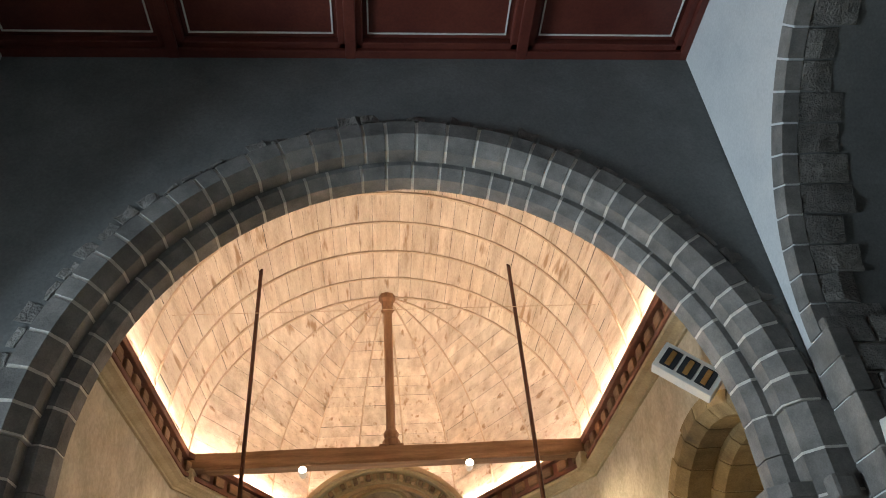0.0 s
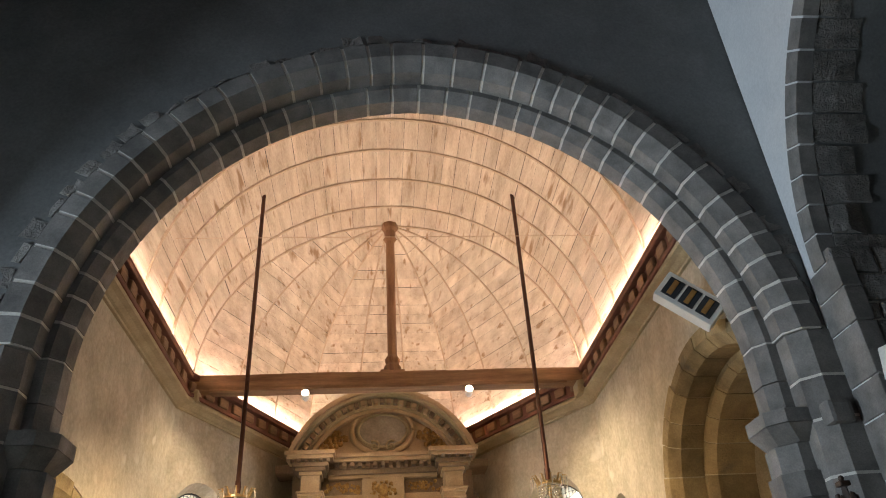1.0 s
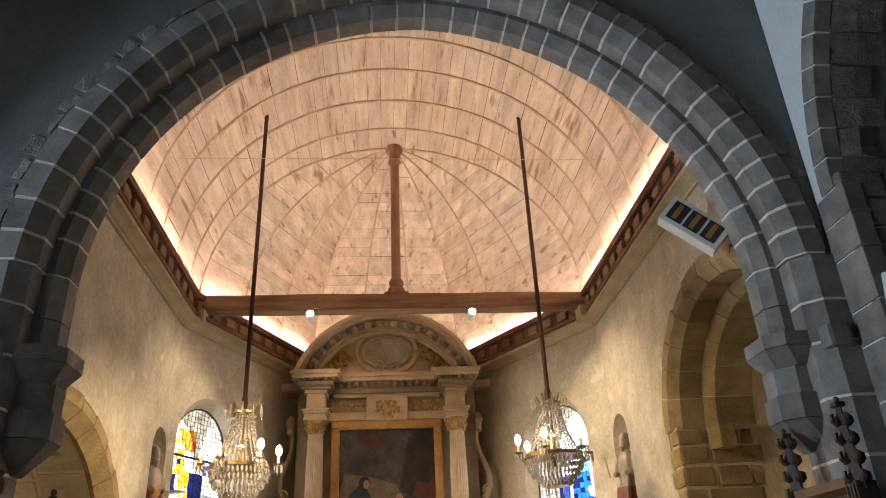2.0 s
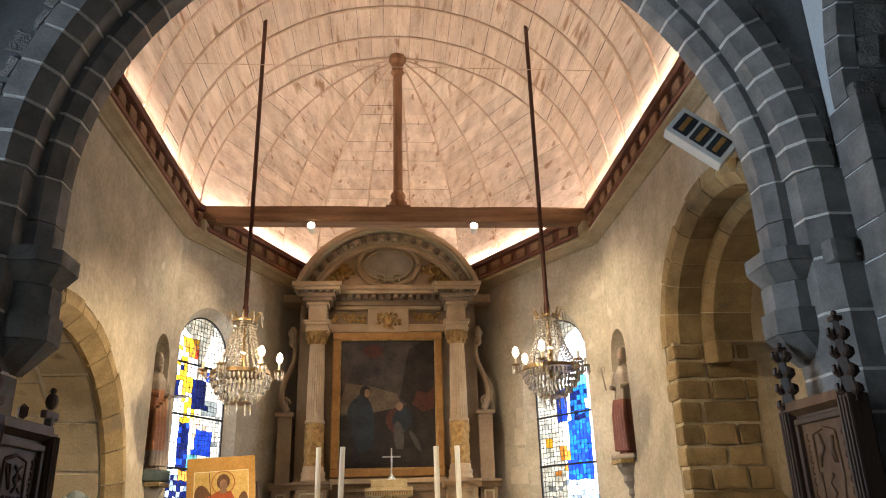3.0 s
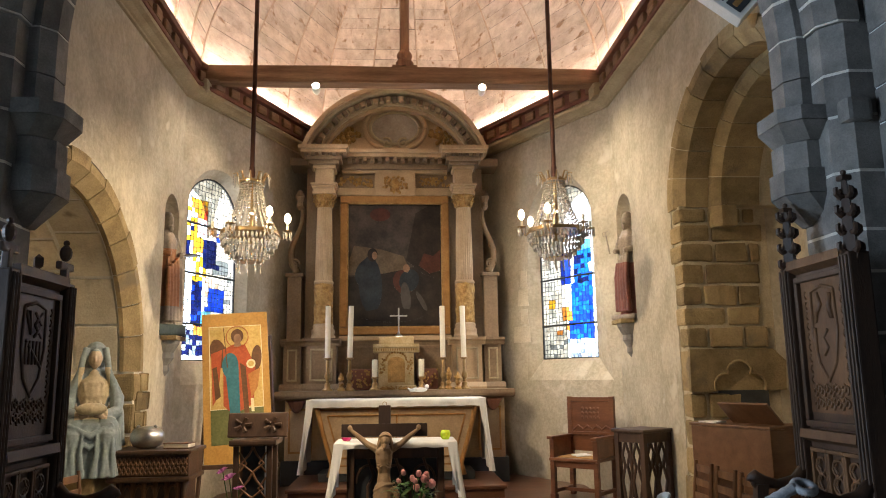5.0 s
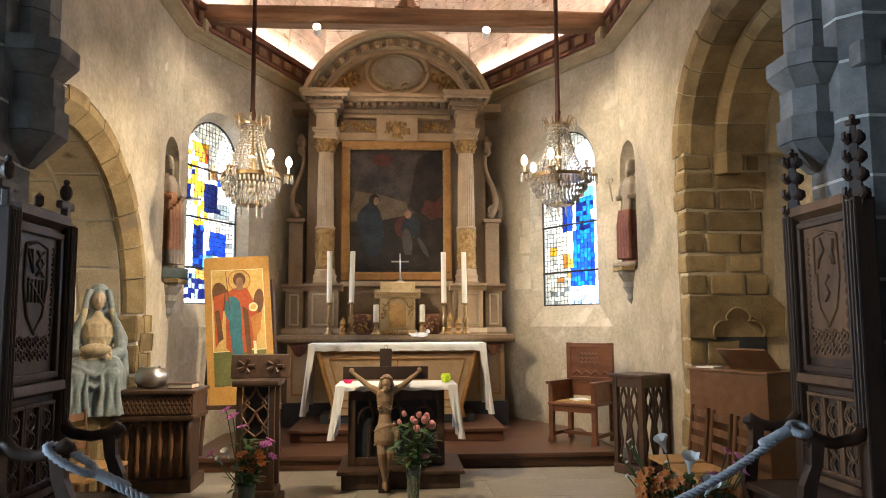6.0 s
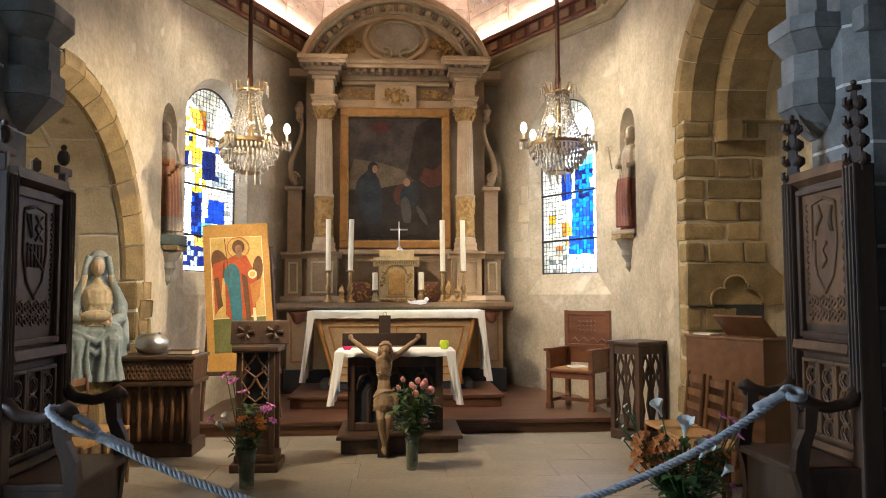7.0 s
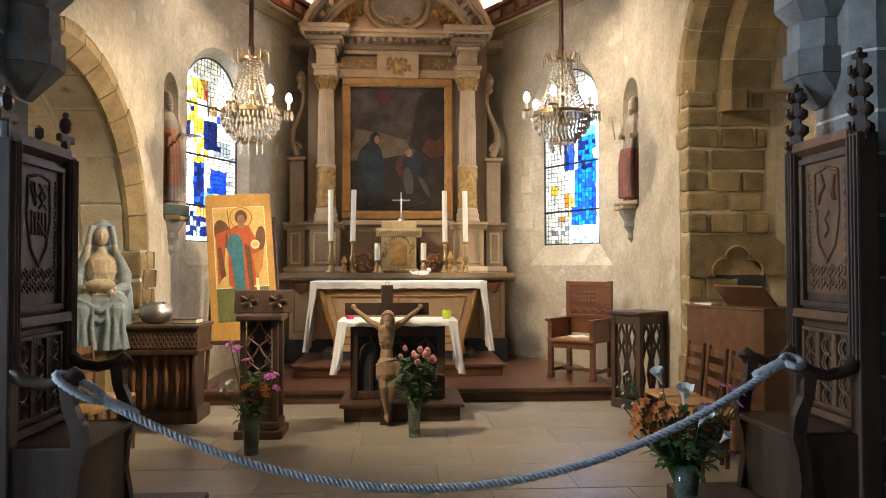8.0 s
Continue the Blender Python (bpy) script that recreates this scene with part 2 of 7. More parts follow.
def prism(outline, d0, d1, to3, bm=None, bevel=0.0):
    """A closed outline of (u, v) pairs, pushed from depth d0 to d1; to3(u, v, d) gives the place."""
    t = bmesh.new()
    a = [t.verts.new(to3(u, v, d0)) for u, v in outline]
    b = [t.verts.new(to3(u, v, d1)) for u, v in outline]
    n = len(outline)
    if n > 4:
        for tri in tessellate_polygon([[Vector((u, v, 0)) for u, v in outline]]):
            if len(set(tri)) == 3:
                t.faces.new([a[k] for k in tri])
                t.faces.new([b[k] for k in tri])
    else:
        t.faces.new(a)
        t.faces.new(b)
    for i in range(n):
        t.faces.new((a[i], a[(i + 1) % n], b[(i + 1) % n], b[i]))
    bmesh.ops.recalc_face_normals(t, faces=t.faces)
    if bevel:
        es = [e for e in t.edges if len(e.link_faces) == 2 and e.calc_face_angle(0) > 0.6]
        bmesh.ops.bevel(t, geom=es, offset=bevel, segments=1, affect="EDGES")
    return t if bm is None else merge(bm, t)


def sheet(grid):
    """A surface through rows of points."""
    t = bmesh.new()
    vs = [[t.verts.new(p) for p in row] for row in grid]
    for a, b in zip(vs, vs[1:]):
        for i in range(len(a) - 1):
            t.faces.new((a[i], a[i + 1], b[i + 1], b[i]))
    return t


def XZ(y0=0.0):
    return lambda u, v, d: (u, y0 + d, v)


def YZ(x0=0.0):
    return lambda u, v, d: (x0 + d, u, v)


def ball(bm, c, r, sc=(1, 1, 1), m=None, u=10, v=7):
    t = bmesh.new()
    bmesh.ops.create_uvsphere(t, u_segments=u, v_segments=v, radius=r)
    for w in t.verts:
        w.co = Vector((w.co.x * sc[0], w.co.y * sc[1], w.co.z * sc[2]))
    if m is not None:
        t.transform(m)
    t.transform(Matrix.Translation(c))
    return merge(bm, t)


def roughen(t, amount, scale=6.0):
    for v in t.verts:
        v.co += Vector(noise.noise_vector(v.co * scale)) * amount
    return t


# ---- plan, in metres ----
ARCH_F, ARCH_B = 4.35, 4.80            # chancel wall, front and back
WL, WR, KINK_L, KINK_R = -2.61, 2.67, 9.0, 9.25   # choir side walls, start of the apse
END_Y, EL, ER = 11.9, -1.32, 1.15      # end wall and its corners
CZ = 5.35                              # vault springing
CROWN = 7.72
NAVE_Z, NAVE_R, NAVE_L = 7.13, 2.83, -3.30
AX = 0.15                              # axis of the chancel arch


# ---- structure: floor ----
setting("ground", box(-14, 14, -14, 22, -0.4, -0.03), "joint", "bedding under the stone floor", "ground")
setting("floor", box(-7.8, 7.8, -8, 12.2, -0.06, -0.006), "joint", "dark joints of the stone floor", "floor")


# ---- structure: chancel wall with its arch ----
def arch_r(th, base, flat):
    return base - flat * abs(math.sin(2 * th))


def arch_pts(cx, cz, base, flat, z0, n=48):
    """The arch from foot to foot over its crown, with straight jambs down to z0."""
    pts = [(cx + base, z0)]
    for i in range(n + 1):
        th = math.pi * i / n
        r = arch_r(th, base, flat)
        pts.append((cx + r * math.cos(th), cz + r * math.sin(th)))
    return pts + [(cx - base, z0)]


def wall_with_hole(hole, u0, u1, v0, v1, d0, d1, to3):
    """A wall from u0 to u1, v0 to v1 with an opening that stands on v0; hole runs from its right foot to its left foot."""
    outline = [(u0, v0), (u0, v1), (u1, v1), (u1, v0)] + list(hole)
    return prism(outline, d0, d1, to3)


hole = arch_pts(AX, 3.63, 2.60, 0.03, -0.05)
setting("wall_chancel", wall_with_hole(hole, -9, 9, -0.05, 8.2, 0.02, ARCH_B - ARCH_F - 0.02, XZ(ARCH_F)), "nave", "plastered wall pierced by the chancel arch, shade put into its grey")

def ring_stone(prof, th0, th1, cx, cz, flat, steps=3):
    """One arch stone: its section prof of (radius, depth), swept from angle th0 to th1."""
    t = bmesh.new()
    rows = []
    for i in range(steps + 1):
        th = th0 + (th1 - th0) * i / steps
        k = flat * abs(math.sin(2 * th))
        rows.append([t.verts.new((cx + (r - k) * math.cos(th), y, cz + (r - k) * math.sin(th))) for r, y in prof])
    n = len(prof)
    for a, b in zip(rows, rows[1:]):
        for i in range(n):
            t.faces.new((a[i], a[(i + 1) % n], b[(i + 1) % n], b[i]))
    t.faces.new(rows[0])
    t.faces.new(rows[-1])
    return t


OUTER = [(2.635, ARCH_F - 0.012), (2.49, ARCH_F - 0.012), (2.40, 4.44), (2.40, 4.60), (2.635, 4.60)]
INNER = [(2.42, 4.575), (2.355, 4.575), (2.285, 4.655), (2.285, 4.80), (2.42, 4.80)]
arch = thing("chancel_arch", "pointed chancel arch of grey granite in two chamfered orders with pale mortar joints", "arch")
arch["kind"] = "structure"
rnd = random.Random(4)


def arch_order(prof, name, count, shrink, gap=0.0105, jit=0.25):
    cuts = [0.0]
    for i in range(count):
        cuts.append(cuts[-1] + 1 + rnd.uniform(-jit, jit))
    cuts = [c / cuts[-1] * math.pi for c in cuts]
    for a, b in zip(cuts, cuts[1:]):
        part(name, ring_stone(prof, a + gap / 2, b - gap / 2, AX, 3.63, 0.04), "stone", arch)
    inner = [(r - shrink if i in (0, 4) else r + shrink, y + (shrink if i < 2 else 0)) for i, (r, y) in enumerate(prof)]
    part("mortar_bed", ring_stone(inner, 0, math.pi, AX, 3.63, 0.04, 60), "mortar", arch)


arch_order(OUTER, "voussoir", 36, 0.006)
arch_order(INNER, "inner_voussoir", 33, 0.006)
# rough stones that show round the arch, laid bare of plaster
for i in range(44):
    a = math.pi * (i + rnd.uniform(0.05, 0.2)) / 44
    b = math.pi * (i + 0.93) / 44
    top = 2.73 + rnd.uniform(-0.05, 0.06)
    t = ring_stone([(top, ARCH_F + 0.022), (2.65, ARCH_F + 0.002), (2.65, 4.45), (top, 4.45)], a, b, AX, 3.63, 0.04, 4)
    part("back_stone", roughen(t, 0.022, 7), "rough", arch)


# jambs below the arch: courses of the outer order, and the inner order on its corbel
def jamb(side):
    def X(r):
        return AX + side * r
    z = 3.63
    while z > 0.02:
        h = min(rnd.uniform(0.24, 0.36), z)
        prof = [(X(r), y) for r, y in ((3.05, ARCH_F - 0.012), (2.52, ARCH_F - 0.012), (2.42, 4.44), (2.42, 4.79), (3.05, 4.79))]
        part("jamb_stone", prism(prof, z - h + 0.010, z - 0.010, lambda u, v, d: (u, v, d)), "stone", arch)
        z -= h
    prof = [(X(r), y) for r, y in ((3.04, ARCH_F - 0.008), (2.525, ARCH_F - 0.008), (2.424, 4.443), (2.424, 4.785), (3.04, 4.785))]
    part("mortar_bed", prism(prof, 0, 3.62, lambda u, v, d: (u, v, d)), "mortar", arch)
    z = 3.63
    while z > 3.14:
        h = min(rnd.uniform(0.22, 0.3), z - 3.12)
        if h < 0.1:
            break
        part("jamb_stone", prism([(X(r), y) for r, y in ((2.43, 4.575), (2.355, 4.575), (2.285, 4.655), (2.285, 4.80), (2.43, 4.80))], z - h + 0.004, z - 0.004, lambda u, v, d: (u, v, d)), "stone", arch)
        z -= h
    # impost with a chamfered underside, then the tapering corbel
    def layer(z0, r0, y0, z1, r1, y1, name):
        t = bmesh.new()
        low = [t.verts.new((X(a), b, z0)) for a, b in ((2.45, y0), (r0 + 0.10, y0), (r0, y0 + 0.10), (r0, 4.80), (2.45, 4.80))]
        up = [t.verts.new((X(a), b, z1)) for a, b in ((2.45, y1), (r1 + 0.10, y1), (r1, y1 + 0.10), (r1, 4.80), (2.45, 4.80))]
        t.faces.new(low)
        t.faces.new(up)
        for i in range(5):
            t.faces.new((low[i], low[(i + 1) % 5], up[(i + 1) % 5], up[i]))
        part(name, t, "stone", arch)
    layer(3.04, 2.16, 4.44, 3.13, 2.16, 4.44, "impost")
    layer(2.94, 2.26, 4.54, 3.035, 2.16, 4.44, "impost_moulding")
    layer(2.76, 2.24, 4.55, 2.935, 2.24, 4.55, "corbel_stone")
    layer(2.60, 2.21, 4.52, 2.755, 2.21, 4.52, "corbel_stone")
    layer(2.42, 2.40, 4.62, 2.595, 2.21, 4.52, "corbel_foot")


jamb(1)
jamb(-1)
# impost band and course stones of the respond towards the nave
for z0, z1 in ((2.98, 3.13),):
    for s in (1, -1):
        part("impost", box(*sorted((AX + s * 2.46, AX + s * 2.62)), ARCH_F - 0.06, 4.42, z0, z1, 0.03), "stone", arch)


# ---- structure: the nave round the camera ----
def nave_side(x_in, x_out, name):
    pts = [(2.0 + 2.13 * math.cos(math.pi * i / 40), 4.0 + 2.13 * math.sin(math.pi * i / 40)) for i in range(41)]
    hole = [(-0.13, -0.05)] + [(p[0], p[1]) for p in reversed(pts)] + [(4.13, -0.05)]
    hole = hole[::-1]
    outline = [(-8, -0.05), (-8, 8.2), (ARCH_F + 0.01, 8.2), (ARCH_F + 0.01, -0.05)] + hole
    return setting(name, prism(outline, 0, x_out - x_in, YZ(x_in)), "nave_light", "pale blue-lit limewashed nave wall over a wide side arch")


side_wall = nave_side(NAVE_R, NAVE_R + 0.95, "wall_nave_south")
# unseen north wall, added so that its arch shapes the transept daylight
nave_side(NAVE_L, NAVE_L - 0.95, "wall_nave_north")
for i in range(30):      # dressed stones on the rim of the side arch, toothed rough stones on its soffit
    a0, a1 = math.pi * i / 30 + 0.004, math.pi * (i + 1) / 30 - 0.004
    wide = rnd.uniform(0.22, 0.42)
    def P(r, x, th):
        return (x, 2.0 + r * math.cos(th), 4.0 + r * math.sin(th))
    t = bmesh.new()
    rows = []
    for th in (a0, (a0 + a1) / 2, a1):
        rows.append([t.verts.new(P(r, x, th)) for r, x in ((2.27, NAVE_R - 0.012), (2.125, NAVE_R - 0.012), (2.118, NAVE_R + 0.10), (2.27, NAVE_R + 0.10))])
    for a, b in zip(rows, rows[1:]):
        for k in range(4):
            t.faces.new((a[k], a[(k + 1) % 4], b[(k + 1) % 4], b[k]))
    t.faces.new(rows[0])
    t.faces.new(rows[-1])
    part("rim_stone", t, "stone", side_wall)
    t = bmesh.new()
    rows = []
    for th in (a0, a0 * 0.6 + a1 * 0.4, a0 * 0.3 + a1 * 0.7, a1):
        rows.append([t.verts.new(P(r, NAVE_R + x, th)) for r, x in ((2.16, 0.105), (2.115, 0.105), (2.11, 0.105 + wide / 2), (2.118, 0.105 + wide), (2.16, 0.105 + wide))])
    for a, b in zip(rows, rows[1:]):
        for k in range(5):
            t.faces.new((a[k], a[(k + 1) % 5], b[(k + 1) % 5], b[k]))
    t.faces.new(rows[0])
    t.faces.new(rows[-1])
    part("soffit_stone", roughen(t, 0.02, 8), "rough", side_wall)
# soffit of the side arch in the darkened plaster, and the coursed respond at its east end
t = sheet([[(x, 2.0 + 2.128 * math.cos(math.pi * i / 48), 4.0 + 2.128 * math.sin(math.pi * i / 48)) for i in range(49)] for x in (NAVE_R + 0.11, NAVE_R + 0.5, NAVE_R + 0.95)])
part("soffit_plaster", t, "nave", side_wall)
z = 0.05
while z < 4.0:
    h = rnd.uniform(0.11, 0.26)
    x = NAVE_R - 0.01
    while x < 4.6:
        w = rnd.uniform(0.18, 0.42)
        t = box(x + 0.008, x + w - 0.008, 4.045, 4.13, z + 0.008, z + h - 0.008, 0.016)
        part("respond_stone", roughen(t, 0.012, 9), "rough", side_wall)
        x += w
    z += h
part("respond_mortar", box(NAVE_R + 0.01, 4.6, 4.07, 4.128, 0, 4.02), "mortar", side_wall)

z = 0.05
while z < 3.95:
    h = rnd.uniform(0.22, 0.36)
    part("quoin", box(NAVE_R - 0.012, NAVE_R + 0.12, 4.04, 4.335, z + 0.006, min(z + h, 4.0) - 0.006, 0.008), "stone", side_wall)
    z += h
# walls out of view, added to close the nave against sky light
setting("wall_nave_west", box(-9, 9, -8.3, -8.0, -0.05, 8.2), "nave", "unseen plastered wall added to close the far end of the nave")
for s, nm in ((-1, "wall_transept_north"), (1, "wall_transept_south")):
    setting(nm, box(*sorted((s * 8.0, s * 8.3)), -8, 4.4, -0.05, 8.2), "nave", "plain plastered transept wall")
# nave ceiling: red boarded panels with a white line round each
ceil = bmesh.new()
box(-9, 9, -8.2, ARCH_F + 0.3, NAVE_Z + 0.10, NAVE_Z + 0.3, bm=ceil)
setting("ceiling_nave", ceil, "ceiling", "dark red boarded ceiling of the nave", "ceiling")
rails, lines = bmesh.new(), bmesh.new()
xs = [NAVE_R - 0.02 - 1.555 * k for k in range(5)]
ys = [ARCH_F - 1.75 * k for k in range(7)]
for x in xs:
    box(x - 0.11, x + 0.11 if x < 2.7 else x + 0.02, ys[-1], ARCH_F + 0.02, NAVE_Z + 0.02, NAVE_Z + 0.10, 0.012, rails)
    box(x - 0.05, x + 0.05 if x < 2.7 else x + 0.02, ys[-1], ARCH_F + 0.02, NAVE_Z - 0.02, NAVE_Z + 0.03, 0.01, rails)
for y in ys:
    box(xs[-1], NAVE_R, y - 0.13, y + 0.02, NAVE_Z + 0.02, NAVE_Z + 0.0995, 0.012, rails)
    box(xs[-1], NAVE_R, y - 0.07, y + 0.02, NAVE_Z - 0.015, NAVE_Z + 0.03, 0.01, rails)
for xa, xb in zip(xs[1:], xs):
    for yb, ya in zip(ys, ys[1:]):
        x0, x1, y0, y1 = xa + 0.15, xb - 0.15, ya + 0.06, yb - 0.17
        for q in ((x0, x1, y0, y0 + 0.014), (x0, x1, y1 - 0.014, y1), (x0, x0 + 0.014, y0 + 0.014, y1 - 0.014), (x1 - 0.014, x1, y0 + 0.014, y1 - 0.014)):
            box(*q, NAVE_Z + 0.088, NAVE_Z + 0.0985, bm=lines)
setting("ceiling_rails", rails, "ceiling", "moulded red-brown rails between the ceiling panels", "ceiling")
setting("ceiling_lines", lines, "white_line", "thin white lines painted round the ceiling panels", "ceiling")


# ---- structure: choir walls ----
def arc(cy, cz, r, n=28, a0=0.0, a1=math.pi):
    return [(cy + r * math.cos(a0 + (a1 - a0) * i / n), cz + r * math.sin(a0 + (a1 - a0) * i / n)) for i in range(n + 1)]


# south wall: deep arched recess in two orders of ochre stone, its east jamb faces the nave
ARY, ARC_Y, ARC_Z = 1.14, 5.95, 3.1
hole = [(ARC_Y + 1.22 * ARY, -0.05)] + [(ARC_Y + ARY * (q[0] - ARC_Y), q[1]) for q in arc(ARC_Y, ARC_Z, 1.22)]
hole = [q for q in hole if q[0] > 4.95] + [(4.95, -0.05)]
wall_s = setting("wall_choir_south", prism([(4.79, -0.05), (4.79, 5.6), (8.0, 5.6), (8.0, -0.05)] + hole, 0, 1.25, YZ(WR)), "plaster", "cream limewashed choir wall with a deep arched recess of ochre stone")
part("recess_wall", box(WR + 1.05, WR + 1.24, 4.7, 7.4, -0.05, 4.6), "plaster", wall_s)


def side_ring(parent, x0, sx, cy, cz, r0, r1, d0, d1, count, a0, a1, name, chamfer=0.05, mat="ochre", ky=1.0, gap=0.0075, jit=0.0, ragged=0.0, steps=3):
    """Arch stones from angle a0 to a1 round (cy, cz), between radii r0 and r1 and depths d0 and d1 behind x0."""
    cuts = [(i + (rnd.uniform(-jit, jit) if 0 < i < count else 0)) / count for i in range(count + 1)]
    for f0, f1 in zip(cuts, cuts[1:]):
        t = bmesh.new()
        rows = []
        top = r1 + rnd.uniform(-ragged, ragged)
        for k in range(steps + 1):
            th = a0 + (a1 - a0) * (f0 + gap / count + (f1 - f0 - 2 * gap / count) * k / steps)
            rows.append([t.verts.new((x0 + sx * d, cy + ky * r * math.cos(th), cz + r * math.sin(th))) for r, d in ((top, d0), (r0 + chamfer, d0), (r0, d0 + chamfer), (r0, d1), (top, d1))])
        for a, b in zip(rows, rows[1:]):
            for k in range(5):
                t.faces.new((a[k], a[(k + 1) % 5], b[(k + 1) % 5], b[k]))
        t.faces.new(rows[0])
        t.faces.new(rows[-1])
        part(name, t, mat, parent)


side_ring(wall_s, WR, 1, ARC_Y, ARC_Z, 1.03, 1.22, -0.014, 0.30, 9, 0, 2.3, "voussoir", 0.09, ky=ARY, gap=0.02, jit=0.12, ragged=0.03)
side_ring(wall_s, WR, 1, ARC_Y, ARC_Z, 0.92, 1.06, 0.305, 0.75, 8, 0, 2.3, "inner_voussoir", 0.07, ky=ARY, gap=0.02, jit=0.1)
side_ring(wall_s, WR, 1, ARC_Y, ARC_Z, 1.040, 1.20, 0.0, 0.30, 1, 0, 2.3, "mortar_bed", 0.09, "mortar_warm", ARY, 0.0, steps=40)
side_ring(wall_s, WR, 1, ARC_Y, ARC_Z, 0.93, 1.20, 0.315, 1.05, 1, 0, 2.3, "mortar_bed", 0.07, "mortar_warm", ARY, 0.0, steps=40)


def masonry(parent, x0, sx, y0, y1, z0, z1, hmin, hmax, wmin, wmax, mat, depth=0.06, ragged=0.0, gap=0.012):
    """Coursed stones on a wall that runs along y."""
    z = z0
    while z < z1 - 0.04:
        h = min(rnd.uniform(hmin, hmax), z1 - z)
        y = y0 + rnd.uniform(-ragged, ragged)
        end = y1 + rnd.uniform(-ragged, ragged)
        while y < end - 0.05:
            w = min(rnd.uniform(wmin, wmax), end - y)
            if w < 0.06:
                break
            t = box(*sorted((x0, x0 - sx * (depth + rnd.uniform(-0.008, 0.008)))), y + gap / 2, y + w - gap / 2, z + gap / 2, z + h - gap / 2, 0.018)
            part("stone", roughen(t, 0.014, 5), mat, parent)
            y += w
        z += h


def block(parent, x0, x1, y0, y1, z0, z1, mat, rough=0.012, bev=0.02, label=""):
    """One worn squared stone."""
    t = box(x0, x1, y0, y1, z0, z1, bev)
    bmesh.ops.subdivide_edges(t, edges=[e for e in t.edges if e.calc_length() > 0.12], cuts=2, use_grid_fill=True)
    return part("stone", roughen(t, rough, 6), mat, parent, label)


# east jamb of the recess: courses of ochre stone with a ragged end against the plaster
JY = 7.125
part("jamb_mortar", box(WR + 0.012, WR + 0.86, JY + 0.012, 7.345, -0.04, ARC_Z + 0.02), "mortar_warm", wall_s, "patchy lime mortar between the stones")
part("jamb_plaster", box(WR + 0.86, WR + 1.06, JY + 0.006, 7.345, -0.04, 4.4), "plaster", wall_s)
COURSES = (0.0, 0.30, 0.58, 0.84, 1.10, 1.338, 1.743, 1.947, 2.14, 2.345, 2.56, 2.76, 2.945, 3.10)
for k, (z0, z1) in enumerate(zip(COURSES, COURSES[1:])):
    if z0 == 1.338:
        continue
    end = WR + 0.78 + rnd.uniform(-0.05, 0.08)
    joint = (0.46, 0.30, 0.40, 0.26, 0.22)[k % 5]
    x = WR - 0.012
    front = 7.34 + rnd.uniform(-0.05, 0.07)
    stops = [x, WR + joint, end] if k % 2 else [x, WR + joint * 0.7, WR + joint * 0.7 + 0.34, end]
    for i, (a, b) in enumerate(zip(stops, stops[1:])):
        if z0 == 1.10 and 0.2 < a - WR < 0.7:
            continue
        block(wall_s, a + (0.012 if i else 0), b - 0.012, JY - rnd.uniform(0.0, 0.012), front if i == 0 else 7.3, z0 + 0.011, z1 - 0.011, "ochre", bev=0.035 if i == 0 else 0.02)
# foot of the inner order, dying into the courses
part("inner_jamb", prism([(WR + 0.30, JY + 0.02), (WR + 0.31, JY - 0.055), (WR + 0.375, JY - 0.125), (WR + 0.52, JY - 0.125), (WR + 0.54, JY + 0.02)], 2.90, ARC_Z + 0.002, lambda u, v, d: (u, v, d)), "ochre", wall_s, "shaft of the inner arch order")
# large lintel stone carved with a trefoil over the dark aumbry
tre = []
for c, r, a0, a1, zc in ((0.60, 0.105, -0.5, 2.0, 1.40), (0.46, 0.125, 0.35, 2.79, 1.50), (0.32, 0.105, 1.14, 3.64, 1.40)):
    tre += [(WR + c + r * math.cos(a0 + (a1 - a0) * i / 10), zc + r * math.sin(a0 + (a1 - a0) * i / 10)) for i in range(11)]
lint = [(WR + 0.90, 1.35), (WR + 0.92, 1.62), (WR + 0.80, 1.735), (WR + 0.0, 1.735), (WR - 0.012, 1.345), (WR + 0.20, 1.345)] + tre[::-1] + [(WR + 0.72, 1.35)]
part("lintel", prism(lint, -0.045, 0.0, XZ(JY + 0.01)), "ochre", wall_s, "ochre lintel stone carved with a trefoil")
part("trefoil_moulding", tube([(u, JY - 0.036, v) for u, v in tre], 0.012, 7), "ochre", wall_s, smooth=True)
part("trefoil_field", box(WR + 0.0, WR + 0.85, JY + 0.002, JY + 0.2, 1.352, 1.72), "ochre", wall_s)
# thin black sheet over the mortar, the aumbry's shade put into its colour
part("aumbry_shade", box(WR + 0.26, WR + 0.74, JY - 0.004, JY + 0.009, 1.11, 1.352), "black", wall_s, "black sheet for the shade in the aumbry")

# north wall: deep arch whose soffit is lined with large ashlar
hole = [(7.95, -0.05)] + [q for q in arc(6.2, 1.6, 1.75) if q[0] > 4.85] + [(4.85, -0.05)]
wall_n = setting("wall_choir_north", prism([(4.79, -0.05), (4.79, 5.6), (8.0, 5.6), (8.0, -0.05)] + hole, 0, -1.25, YZ(WL)), "plaster", "cream limewashed choir wall with a deep arched recess")
part("recess_wall", box(WL - 1.24, WL - 1.10, 4.7, 8.05, -0.05, 3.5), "plaster", wall_n)
side_ring(wall_n, WL, -1, 6.2, 1.6, 1.52, 1.735, -0.012, 0.15, 9, 0, 1.9, "voussoir", 0.12, gap=0.02, jit=0.1, ragged=0.02)
side_ring(wall_n, WL, -1, 6.2, 1.6, 1.525, 1.735, 0.165, 0.56, 6, 0, 1.9, "soffit_ashlar", 0.012, "ashlar", gap=0.035, jit=0.06)
